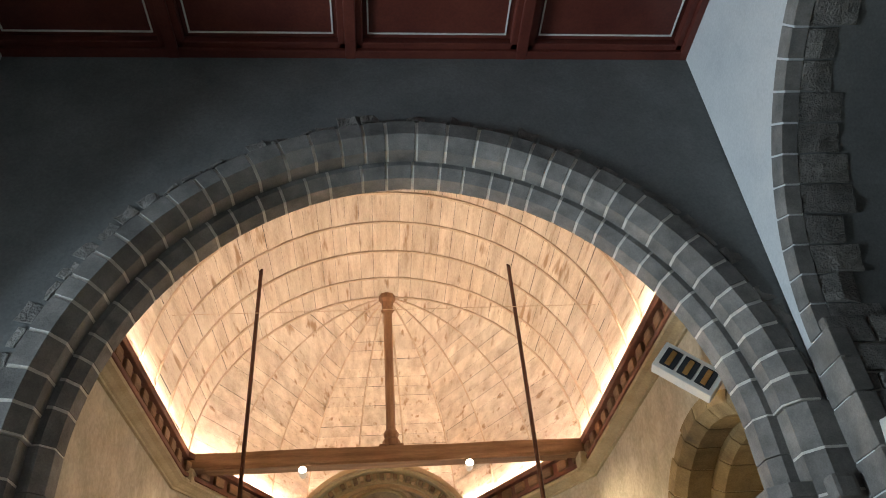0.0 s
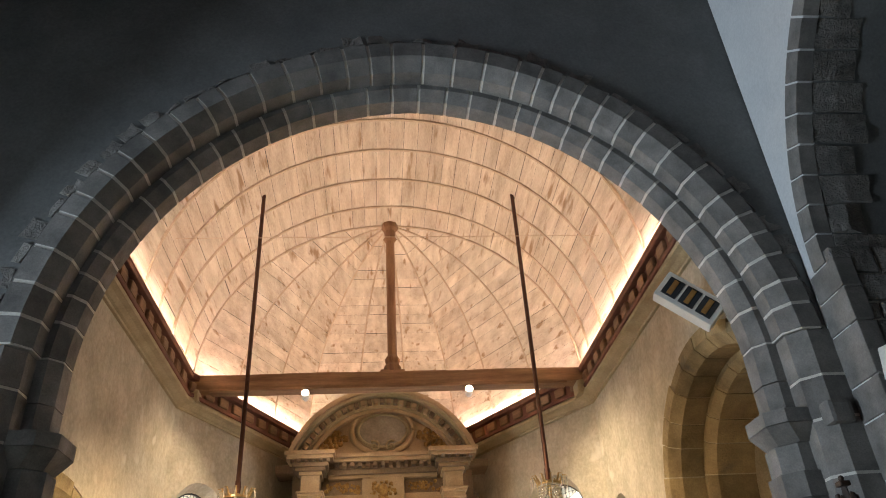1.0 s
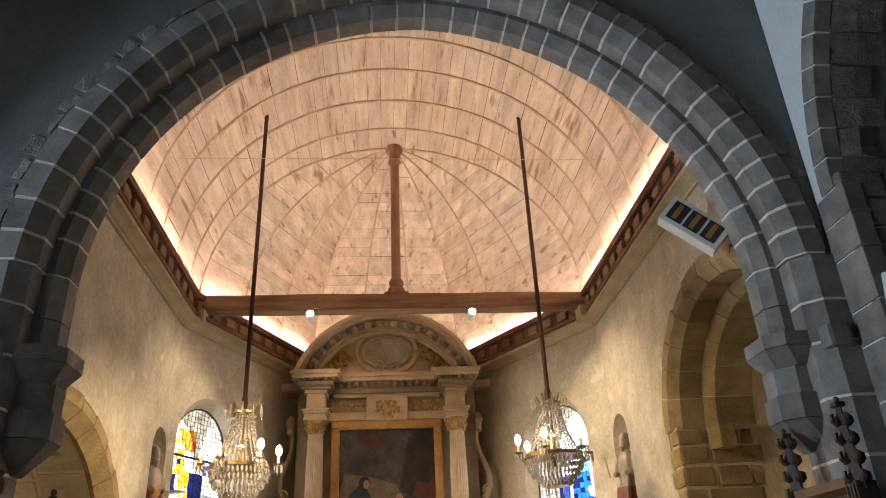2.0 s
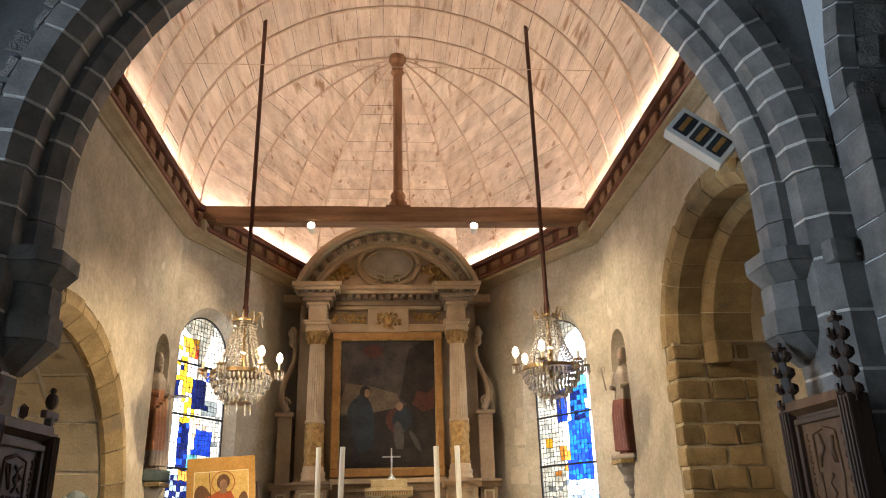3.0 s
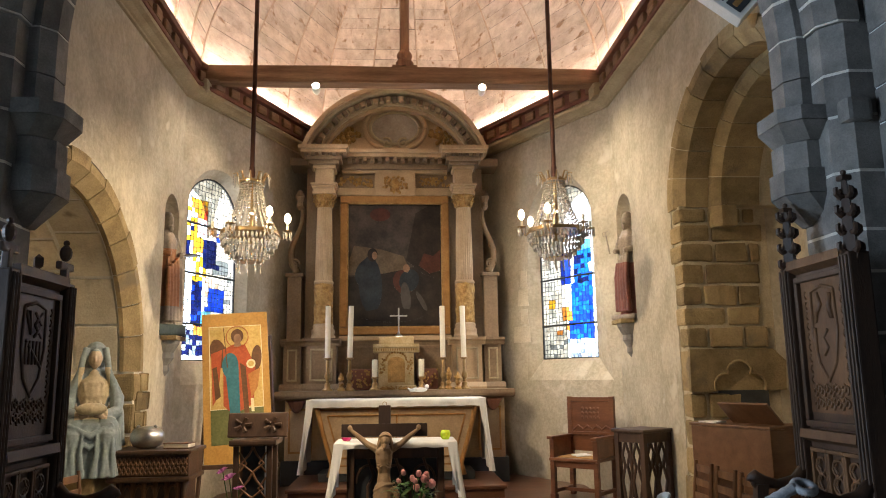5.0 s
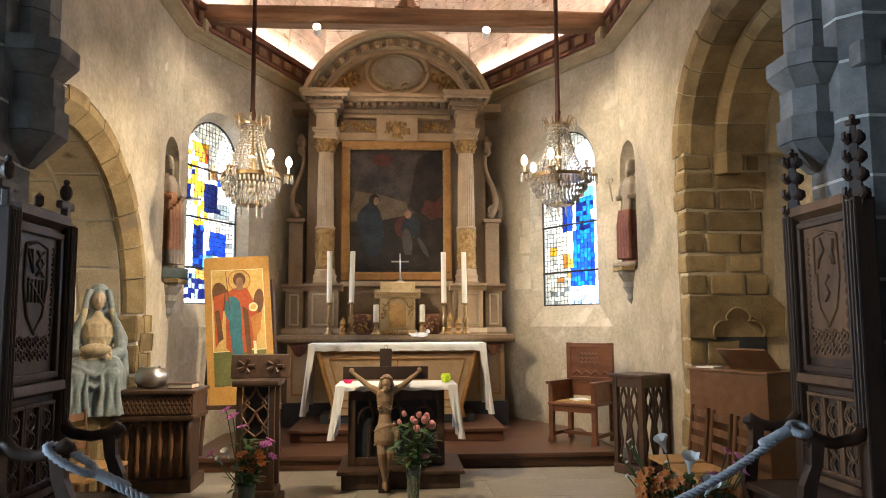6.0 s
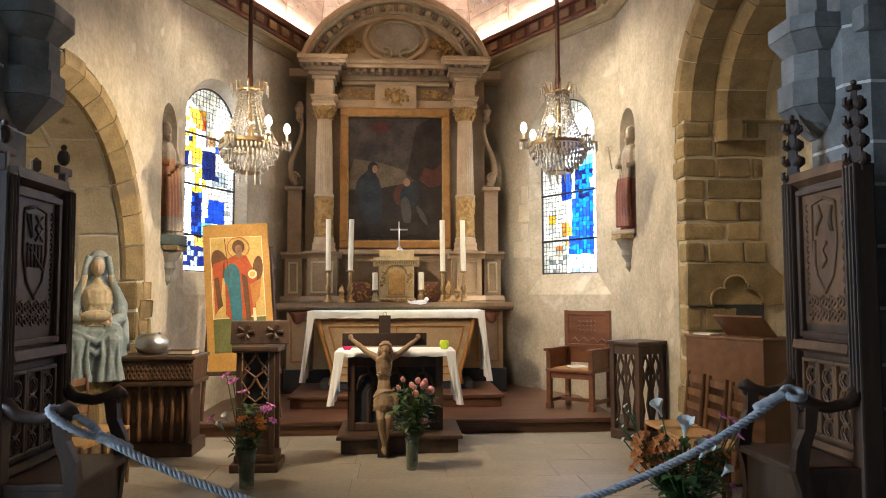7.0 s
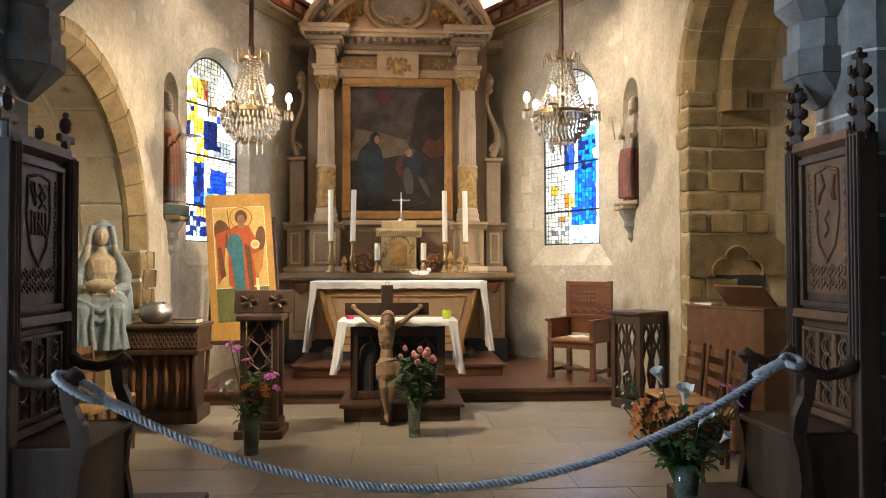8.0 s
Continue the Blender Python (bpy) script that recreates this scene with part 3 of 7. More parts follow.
side_ring(wall_n, WL, -1, 6.2, 1.6, 1.525, 1.735, 0.60, 1.10, 6, -0.0, 1.9, "soffit_ashlar", 0.012, "ashlar", gap=0.035, jit=0.16)
side_ring(wall_n, WL, -1, 6.2, 1.6, 1.537, 1.74, 0.01, 1.10, 1, 0, 1.9, "mortar_bed", 0.12, "mortar", gap=0.0, steps=40)
z = 0.0
for k, h in enumerate((0.36, 0.31, 0.34, 0.30, 0.29)):
    a = WL - (0.34, 0.52, 0.30, 0.48, 0.36)[k]
    block(wall_n, a + 0.015, WL + 0.008, 7.715, 7.96, z + 0.012, z + h - 0.012, "ochre", bev=0.03)
    block(wall_n, WL - 1.1, a - 0.015, 7.722, 7.94, z + 0.012, z + h - 0.012, "ashlar")
    z += h
part("jamb_mortar", box(WL - 1.1, WL - 0.01, 7.735, 7.945, -0.04, 1.6), "mortar", wall_n)
masonry(wall_n, WL + 0.0, -1, 7.80, 8.12, 0.0, 1.6, 0.16, 0.24, 0.2, 0.4, "ochre", 0.012, 0.07)


def niche_wall(parent, x0, sx, kink, cy, half, z0, spring):
    """The last stretch of a side wall, with a round-headed statue niche."""
    ring = [(cy + half, z0)] + arc(cy, spring, half, 16) + [(cy - half, z0)]
    part("niche_stretch", prism([(8.0, -0.05), (8.0, 5.6), (kink, 5.6), (kink, -0.05), (cy + 0.001, -0.05), (cy + 0.001, z0)] + ring + [(cy - 0.001, z0), (cy - 0.001, -0.05)], 0, sx * 0.02, YZ(x0)), "plaster", parent)
    rows = []
    for k in range(9):
        a = math.pi * k / 8
        c, s = math.cos(a), math.sin(a)
        rows.append([(x0 + sx * 0.30 * s, cy + half * c, z0), (x0 + sx * 0.30 * s, cy + half * c, spring)] + [(x0 + sx * 0.30 * s * math.cos(b), cy + half * c * math.cos(b), spring + half * math.sin(b)) for b in (0.4, 0.8, 1.2, 1.57)])
    part("niche", sheet(rows), "plaster", parent, "rounded plaster niche", True)
    part("niche_floor", prism([(cy + half * math.cos(math.pi * k / 10), 0.30 * math.sin(math.pi * k / 10)) for k in range(11)], z0 - 0.05, z0, lambda u, v, d: (x0 + sx * v, u, d)), "plaster", parent)


niche_wall(wall_s, WR, 1, KINK_R, 8.85, 0.29, 2.15, 3.38)
niche_wall(wall_n, WL, -1, KINK_L, 8.66, 0.26, 2.0, 3.35)


# apse walls, each with a round-headed window in a splayed opening
def apse_wall(name, k, e, u0, u1, sill, top, label, spread=0.0):
    k, e = Vector((*k, 0)), Vector((*e, 0))
    d = (e - k).normalized()
    n_out = Vector((d.y, -d.x, 0))
    if n_out.y < 0:
        n_out = -n_out
    L = (e - k).length
    def to3(u, v, dep):
        p = k + d * u + n_out * dep
        return (p.x, p.y, v)
    c, r = (u0 + u1) / 2, (u1 - u0) / 2
    spring = top - r
    def outline(grow, low):
        rr = r + grow
        foot = spread if low else 0.0
        return [(c + rr + foot * 0.3, sill - low)] + [(c + rr * math.cos(math.pi * i / 24), spring + rr * math.sin(math.pi * i / 24)) for i in range(25)] + [(c - rr - foot, sill - low)]
    outer = outline(0.11, 0.29)
    inner = outline(0.0, 0.0)
    w = setting(name, prism([(-0.02, -0.05), (-0.02, 5.6), (L + 0.02, 5.6), (L + 0.02, -0.05), (c + 0.0, -0.05)] + [(c, sill - 0.29)] + outer + [(c - 0.001, sill - 0.29), (c - 0.001, -0.05)], 0, 0.02, to3), "plaster", label)
    # splayed lining from the wall face to the glass
    t = bmesh.new()
    A = [t.verts.new(to3(u, v, 0.0)) for u, v in outer]
    B = [t.verts.new(to3(u, v, 0.13)) for u, v in inner]
    for i in range(len(A)):
        j = (i + 1) % len(A)
        t.faces.new((A[i], A[j], B[j], B[i]))
    part("splay", t, "plaster", w, "sloping limewashed window splay")
    part("wall_core", prism([(-0.3, -0.05), (-0.3, 5.6), (L + 0.3, 5.6), (L + 0.3, -0.05), (c + 0.0, -0.05), (c, sill)] + inner + [(c - 0.001, sill), (c - 0.001, -0.05)], 0.14, 0.6, to3), "plaster", w)
    return w, to3, c, r, spring


E_L, E_R = (EL, END_Y), (ER, END_Y)
apse_s = apse_wall("wall_apse_south", (WR, KINK_R), E_R, 0.50, 1.57, 1.74, 4.125, "limewashed apse wall with a stained glass window", 0.25)
apse_n = apse_wall("wall_apse_north", (WL, KINK_L), E_L, 0.22, 1.24, 1.755, 4.065, "limewashed apse wall with a stained glass window")
for u0, u1, z0, z1 in ((1.72, 1.88, 2.78, 3.02), (1.71, 1.94, 2.50, 2.75), (1.72, 1.90, 2.24, 2.47), (1.70, 2.06, 1.98, 2.22)):
    t = prism([(u0, z0), (u1, z0 + 0.01), (u1 - 0.02, z1), (u0 + 0.015, z1 - 0.01)], -0.006, 0.012, apse_s[1])
    part("bare_stone", t, "ashlar", apse_s[0], "stone left bare of plaster")
setting("wall_east", box(EL - 0.4, ER + 0.4, END_Y, END_Y + 0.4, -0.05, 6.0), "plaster", "plain end wall behind the altarpiece")
# unseen outer walls, added to keep sky light out of the choir
for s, x in (("north", WL), ("south", WR)):
    sg = -1 if s == "north" else 1
    setting("wall_outer_" + s, box(*sorted((x + sg * 0.64, x + sg * 0.9)), 8.002, 9.4, -0.05, 8.2), "plaster", "outer face of the choir wall")
    setting("wall_recess_" + s, box(*sorted((x + sg * 1.252, x + sg * 1.5)), 4.79, 8.3, -0.05, 8.2), "plaster", "unseen outer wall behind the recess that stops stray light")
    setting("wall_return_" + s, box(*sorted((x + sg * 0.9, x + sg * 1.252)), 8.002, 8.3, -0.05, 8.2), "plaster", "return of the outer choir wall")

# ---- structure: boarded vault ----
XC, HW, RISE = (WL + WR) / 2, (WR - WL) / 2 - 0.10, CROWN - CZ
APEX = Vector((0.045, 9.2, CROWN))


def barrel(u, y, lift=0.0):
    return (XC + (HW + lift) * math.cos(u), y, CZ + (RISE + lift) * math.sin(u))


vault, battens = bmesh.new(), bmesh.new()
bays = [4.78, 5.25, 5.78, 6.32, 6.88, 7.45, 8.07, 8.70, 9.2]
NB = 46
for y0, y1 in zip(bays, bays[1:]):
    for i in range(NB):
        a, b = math.pi * i / NB + 0.0007, math.pi * (i + 1) / NB - 0.0007
        o = rnd.uniform(0, 0.012)
        q = [barrel(a, y0, o), barrel(b, y0, o), barrel(b, y1, o), barrel(a, y1, o)]
        vs = [vault.verts.new(p) for p in q]
        vault.faces.new(vs)
for y in bays[1:]:
    g = [[barrel(math.pi * i / 60, y + dy, lift) for i in range(61)] for dy, lift in ((-0.016, 0.02), (-0.016, -0.014), (0.016, -0.014), (0.016, 0.02))]
    merge(battens, sheet(g))
poly = [Vector((WL + 0.10, 9.2, CZ))]
cornL, cornR = Vector((EL + 0.05, END_Y - 0.10, CZ)), Vector((ER - 0.05, END_Y - 0.10, CZ))
for a, b in ((Vector((WL + 0.10, 9.1, CZ)), cornL), (cornL, cornR), (cornR, Vector((WR - 0.10, 9.2, CZ)))):
    for k in range(1, 4):
        poly.append(a.lerp(b, k / 3))
poly[-1] = Vector((WR - 0.10, 9.2, CZ))


def dome(p, u, lift=0.0):
    f = 1 - math.cos(u)
    q = p.lerp(Vector((APEX.x, APEX.y, CZ)), f)
    return Vector((q.x, q.y, CZ + (RISE + lift) * math.sin(u))) + (q - APEX).normalized() * 0


NR = 24
for p, q in zip(poly, poly[1:]):
    for i in range(NR):
        a, b = math.pi / 2 * i / NR + 0.0005, math.pi / 2 * (i + 1) / NR - 0.0005
        o = rnd.uniform(0, 0.012)
        vs = [vault.verts.new(v) for v in (dome(p, a, o), dome(q, a, o), dome(q, b, o), dome(p, b, o))]
        vault.faces.new(vs)
for p in poly[1:-1]:
    tube([dome(p, math.pi / 2 * i / 24) for i in range(25)], 0.015, 5, battens)
setting("ceiling_vault", vault, "vault", "pale boarded barrel vault ending in a ribbed half dome", "ceiling")
setting("ceiling_battens", battens, "batten", "narrow wooden battens over the joints of the vault", "ceiling")
# black shell out of view, added to block sky light over the vault
shell = bmesh.new()
bmesh.ops.create_grid(shell, x_segments=1, y_segments=1, size=1)
for v in shell.verts:
    v.co = Vector((v.co.x * 4.2, 8.6 + v.co.y * 4.0, 8.2))
box(-4.2, 4.2, 12.3, 12.6, -0.05, 8.2, bm=shell)
for s in (-1, 1):
    box(*sorted((s * 3.6, s * 3.9)), 4.7, 12.4, 5.5, 8.2, bm=shell)
setting("roof", shell, "black", "unseen black shell added over the vault to block sky light", "roof")
# black plate painted as the darkness where one board has slipped
setting("vault_gap_plate", box(0.84, 0.94, 6.42, 6.62, 7.60, 7.605, m=None), "black", "black plate for the darkness behind a missing vault board", "ceiling")


# ---- cornice and wall plate along the walls ----
def run(p, q, name, first=0.0):
    p, q = Vector((*p, 0)), Vector((*q, 0))
    d = (q - p).normalized()
    inn = Vector((-d.y, d.x, 0))
    if (Vector((0.0, 8.0, 0)) - p).dot(inn) < 0:
        inn = -inn
    L = (q - p).length
    m = Matrix.Translation(p) @ Matrix(((d.x, inn.x, 0, 0), (d.y, inn.y, 0, 0), (0, 0, 1, 0), (0, 0, 0, 1)))
    c = thing(name, "wooden wall plate with carved blocks over a moulded cornice", "cornice", m)
    c["kind"] = "structure"
    part("wall_plate", box(0, L, -0.02, 0.10, 5.12, 5.33, 0.012), "plate", c, "dark red wall plate")
    part("top_rail", box(0, L, 0.0, 0.17, 5.30, 5.36, 0.012), "plate", c)
    # small lip added to cut off the strip light towards the room
    part("rail_lip", box(0, L, 0.160, 0.172, 5.358, 5.377, 0.003), "plate", c)
    part("bottom_rail", box(0, L, 0.0, 0.15, 5.08, 5.13, 0.012), "plate", c)
    x = 0.06
    while x + 0.2 < L:
        part("block", box(x, x + 0.19, 0.08, 0.145, 5.15, 5.28, 0.025), "beam", c)
        x += 0.31
    prof = [(0.0, 4.93), (0.03, 4.93), (0.035, 4.95), (0.06, 4.96), (0.10, 4.99), (0.15, 5.01), (0.16, 5.04), (0.13, 5.075), (0.0, 5.075)]
    part("cornice_moulding", prism(prof, 0, L, lambda u, v, dd: (dd, u, v)), "cornice", c)
    part("led_strip", box(0.02, L - 0.02, 0.132, 0.152, 5.361, 5.378), "led", c, "glowing strip light on the wall plate")
    return c


run((WL, 4.82), (WL, KINK_L), "cornice")
run((WL, KINK_L), E_L, "cornice")
run((WR, KINK_R), E_R, "cornice")
run((WR, 4.82), (WR, KINK_R), "cornice")

wire = thing("tie_wire", "thin steel wire stretched across the choir under the vault", "wire")
part("wire", tube([(WL + 0.3, 7.0, 6.10), (WR - 0.3, 7.0, 6.10)], 0.004, 5), "batten", wire)

# ---- daylight outside the apse windows ----
M["daysky"] = glow("daylight", (0.86, 0.93, 1.0), 7.0)
M["g_clear"] = glass("clear_glass", (0.95, 0.97, 1.0))
M["g_blue"] = glass("blue_glass", (0.01, 0.05, 0.62))
M["g_deep"] = glass("deep_blue_glass", (0.005, 0.010, 0.075))
M["g_sky"] = glass("pale_blue_glass", (0.10, 0.42, 0.62))
M["g_gold"] = glass("yellow_glass", (0.62, 0.36, 0.02))
M["g_red"] = glass("red_glass", (0.50, 0.05, 0.02))
M["g_orange"] = glass("orange_glass", (0.62, 0.24, 0.04))
M["g_azure"] = glass("azure_glass", (0.01, 0.14, 0.72))
M["g_grey"] = glass("grey_glass", (0.20, 0.25, 0.32))
M["g_pink"] = glass("pale_pink_glass", (0.75, 0.52, 0.45))
M["g_white"] = glass("white_glass", (0.72, 0.80, 0.88))


def window(name, wall, pattern, label):
    w, to3, c, r, spring = wall
    win = thing(name, label, "window")
    win["kind"] = "structure"
    sill, top = (1.74 if pattern == "south" else 1.755), spring + r
    rng = random.Random(11 if pattern == "north" else 12)
    D = 0.145
    def inside(u, v):
        return abs(u - c) < r and (v < spring or (u - c) ** 2 + (v - spring) ** 2 < r * r)
    nu, nv = 16, 38
    def q(i, j):
        ju = 0 if i in (0, nu) else 0.30 * noise.noise(Vector((i * 1.7, j * 1.3, 3.1 if pattern == "north" else 8.2)))
        jv = 0 if j in (0, nv) else 0.35 * noise.noise(Vector((i * 1.1, j * 2.3, 5.5)))
        return c - r + 2 * r * (i + ju) / nu, sill + (top - sill) * (j + jv) / nv
    groups, plain = {}, {}
    # coloured fields as (left, right, low, high) shares of the light, with their glasses; first match wins
    if pattern == "south":
        fields = ((0.0, 1.0, 0.0, 0.115, "g_white g_clear g_white g_grey"), (0.37, 0.53, 0.22, 0.30, "g_orange"), (0.26, 0.50, 0.13, 0.21, "g_orange g_white g_clear"),
                  (0.15, 0.24, 0.30, 0.345, "g_gold"), (0.53, 0.91, 0.115, 0.24, "g_azure g_blue"), (0.57, 0.91, 0.24, 0.42, "g_azure g_azure g_blue"), (0.65, 0.91, 0.42, 0.61, "g_azure g_azure g_deep"),
                  (0.40, 0.58, 0.43, 0.61, "g_blue"), (0.78, 0.93, 0.61, 0.67, "g_sky"), (0.15, 0.24, 0.10, 0.6, "g_white"))
    else:
        fields = ((0.0, 1.0, 0.0, 0.03, "g_clear"), (0.25, 0.52, 0.145, 0.185, "g_orange"), (0.05, 0.55, 0.03, 0.17, "g_deep g_grey g_white g_deep"), (0.55, 0.95, 0.03, 0.17, "g_white g_grey g_clear"),
                  (0.17, 0.36, 0.18, 0.43, "g_deep g_deep g_blue"), (0.36, 0.56, 0.18, 0.27, "g_sky"), (0.47, 0.80, 0.265, 0.385, "g_blue"), (0.40, 0.68, 0.34, 0.44, "g_white g_pink"),
                  (0.16, 0.42, 0.43, 0.50, "g_gold g_gold g_white"), (0.20, 0.40, 0.50, 0.57, "g_white g_gold"), (0.16, 0.40, 0.57, 0.66, "g_gold g_gold g_orange"), (0.40, 0.60, 0.50, 0.66, "g_deep"),
                  (0.0, 0.11, 0.55, 0.63, "g_deep"), (0.58, 0.90, 0.47, 0.56, "g_grey g_grey g_deep"), (0.60, 0.77, 0.67, 0.72, "g_blue"), (0.52, 0.60, 0.68, 0.73, "g_orange"),
                  (0.08, 0.25, 0.63, 0.81, "g_gold g_gold g_white g_deep"), (0.25, 0.42, 0.66, 0.76, "g_pink g_white"), (0.10, 0.46, 0.75, 0.87, "g_gold g_red g_gold g_orange"), (0.78, 0.95, 0.18, 0.46, "g_white g_grey g_clear"))

    def colour(a, b):
        a = 1 - a if pattern == "south" else a
        for x0, x1, z0, z1, names in fields:
            if x0 < a < x1 and z0 < b < z1:
                return rng.choice(names.split())
        return "g_clear" if rng.random() < 0.9 else "g_white"
    for i in range(nu):
        for j in range(nv):
            pts = [q(i, j), q(i + 1, j), q(i + 1, j + 1), q(i, j + 1)]
            mid = (sum(p[0] for p in pts) / 4, sum(p[1] for p in pts) / 4)
            if not any(inside(*p) for p in pts):
                continue
            fit = []
            for u, v in pts:
                if not inside(u, v):
                    if v > spring:
                        k = r / max(math.hypot(u - c, v - spring), 1e-6)
                        if k < 1:
                            u, v = c + (u - c) * k, spring + (v - spring) * k
                    u = min(max(u, c - r), c + r)
                fit.append((u, v))
            a = (mid[0] - c + r) / (2 * r)
            b = (mid[1] - sill) / (top - sill)
            col = colour(a, b)
            if col in ("g_clear", "g_white"):
                t = plain.setdefault(col, bmesh.new())
                t.faces.new([t.verts.new(to3(u, v, D)) for u, v in fit])
            else:
                t = bmesh.new()
                t.faces.new([t.verts.new(to3(u, v, D)) for u, v in fit])
                part("pane", t, col, win).visible_shadow = False
            groups.setdefault("lead", []).append(fit)
    for col, t in plain.items():
        ob = part("clear_glazing", t, col, win, "small clear panes")
        ob.visible_shadow = False
        ob["kind"] = "stuff"
    lead = bmesh.new()
    for fit in groups["lead"]:
        for k in (0, 1):
            tube([to3(*fit[k], D - 0.003), to3(*fit[k + 1], D - 0.003)], 0.0038, 4, lead, False)
    part("lead_cames", lead, "lead", win, "dark lead lines between the panes")
    for k in (0.19, 0.46, 0.73):
        v = sill + (top - sill) * k
        part("glazing_bar", tube([to3(c - r - 0.01, v, D - 0.012), to3(c + r + 0.01, v, D - 0.012)], 0.014, 6), "lead", win, "iron glazing bar")
    frame_pts = [(c + r, sill)] + [(c + r * math.cos(math.pi * i / 24), spring + r * math.sin(math.pi * i / 24)) for i in range(25)] + [(c - r, sill), (c + r, sill)]
    part("window_frame", tube([to3(u, v, D - 0.006) for u, v in frame_pts], 0.016, 6), "lead", win)
    t = prism([(c - 1.6, 0.6), (c + 1.6, 0.6), (c + 1.6, 5.4), (c - 1.6, 5.4)], 1.3, 1.32, to3)
    setting("backdrop_sky_" + pattern, t, "daysky", "bright overcast sky outside the window", "backdrop")
    # daylight that falls in through the opening
    eye, tgt = Vector(to3(c, 3.0, 0.55)), Vector(to3(c, 2.2, -1.0)) if pattern == "south" else Vector((1.9, 10.2, 1.0))
    lamp("window_daylight", "AREA", look(eye, tgt), 60 if pattern == "south" else 110, (0.92, 0.96, 1.0), size=0.9, size_y=2.0)
    return win


window("window_south", apse_s, "south", "round-headed stained glass window, blue robed shape on clear glass")
window("window_north", apse_n, "north", "round-headed stained glass window in blue, yellow and white")


# ---- tie beam and king post ----
beam = thing("tie_beam", "rough-hewn oak tie beam across the choir", "beam")
t = box(WL + 0.02, WR - 0.02, 9.08, 9.30, 5.19, 5.385, 0.025)
bmesh.ops.subdivide_edges(t, edges=[e for e in t.edges if e.calc_length() > 3], cuts=24)
part("beam_body", roughen(t, 0.012, 1.6), "beam", beam)
part("chamfer_strip", box(WL + 0.35, WR - 0.35, 9.085, 9.29, 5.165, 5.20, 0.012), "beam", beam)
for x in (WL + 0.10, WR - 0.10):
    part("corbel", box(x - 0.13, x + 0.13, 9.05, 9.32, 5.02, 5.20, 0.04), "cornice", beam)
post = thing("king_post", "turned oak king post with moulded cap and foot", "post", pose(0.045, 9.19, 5.37))
H = CROWN - 5.37
part("shaft", lathe([(0.062, 0.26), (0.062, H - 0.28)], 8), "post", post)
part("foot", box(-0.16, 0.16, -0.09, 0.09, 0.0, 0.05, 0.015), "beam", post)
part("base", lathe([(0.115, 0.03), (0.115, 0.11), (0.085, 0.15), (0.10, 0.19), (0.10, 0.22), (0.066, 0.27)], 8), "post", post)
part("cap", lathe([(0.066, H - 0.30), (0.10, H - 0.25), (0.075, H - 0.2), (0.085, H - 0.12), (0.12, H - 0.07), (0.12, H + 0.02)], 8), "post", post)
for x, lean in ((-1.06, -0.3), (1.02, 0.3)):
    s = thing("spotlight", "small white spotlight fixed under the tie beam", "lamp", pose(x, 9.12, 5.165), "spotlights")
    part("bracket", box(-0.012, 0.012, -0.012, 0.012, -0.05, 0.0), "white", s)
    part("housing", lathe([(0.035, 0.0), (0.05, 0.05), (0.05, 0.14)], 14, m=pose(0, 0, -0.08, 75, 0, 0) @ pose(0, 0, -0.07)), "white", s, smooth=True)
    part("lens", lathe([(0.045, 0.0), (0.045, 0.004)], 14, m=pose(0, 0, -0.08, 75, 0, 0) @ pose(0, 0, 0.072)), "spot_lens", s)

# floodlight box on the south wall
fl = thing("floodlight", "white rectangular floodlight with three reflector cells on the wall", "lamp", Matrix.Translation((2.40, 5.30, 4.36)) @ pose(0, 0, 0, 0, 0, -14) @ pose(0, 0, 0, 0, 43, 0))
part("housing", box(-0.26, 0.26, -0.04, 0.10, -0.125, 0.125, 0.01), "white", fl)
for k in range(3):
    x = -0.155 + 0.155 * k
    part("reflector", box(x - 0.065, x + 0.065, -0.048, -0.036, -0.085, 0.085, 0.003), "black", fl, "dark reflector cell")
    # gilt coloured bar: the cell's dim orange glow put into its colour
    part("tube", box(x - 0.022, x + 0.022, -0.056, -0.048, -0.07, 0.07, 0.003), "gilt_wood", fl)
part("arm", tube([(0, 0.08, 0), (0.12, 0.2, 0.10)], 0.015, 6), "white", fl)
sp = thing("loudspeaker", "small grey box loudspeaker on the pier", "loudspeaker", pose(2.93, 4.0, 3.22, 0, 12, 20))
part("housing", box(-0.07, 0.07, -0.08, 0.05, -0.11, 0.11, 0.012), "white", sp)
part("grille", box(-0.058, 0.058, -0.087, -0.08, -0.095, 0.095, 0.003), "nave_light", sp)


# ---- chandeliers ----
M["crystal"] = material("crystal", (0.55, 0.50, 0.42), (0.95, 0.90, 0.80), 0.08, 0.0, scale=60, fine=200, bump=0.4, spec=0.9)
cp = M["crystal"].node_tree.nodes["Principled BSDF"]
cp.inputs["Transmission Weight"].default_value = 0.55


def beads(bm, pts, r):
    for p in pts:
        t = bmesh.new()
        bmesh.ops.create_icosphere(t, subdivisions=1, radius=r)
        t.transform(Matrix.Translation(p))
        merge(bm, t)


def drops(ring_r, z, count, length, w, m=None):
    bm = bmesh.new()
    for i in range(count):
        a = 2 * math.pi * i / count
        lathe([(0.002, 0), (w, -length * 0.25), (w * 0.8, -length * 0.85), (0.001, -length)], 5, bm, pose(ring_r * math.cos(a), ring_r * math.sin(a), z))
    return bm


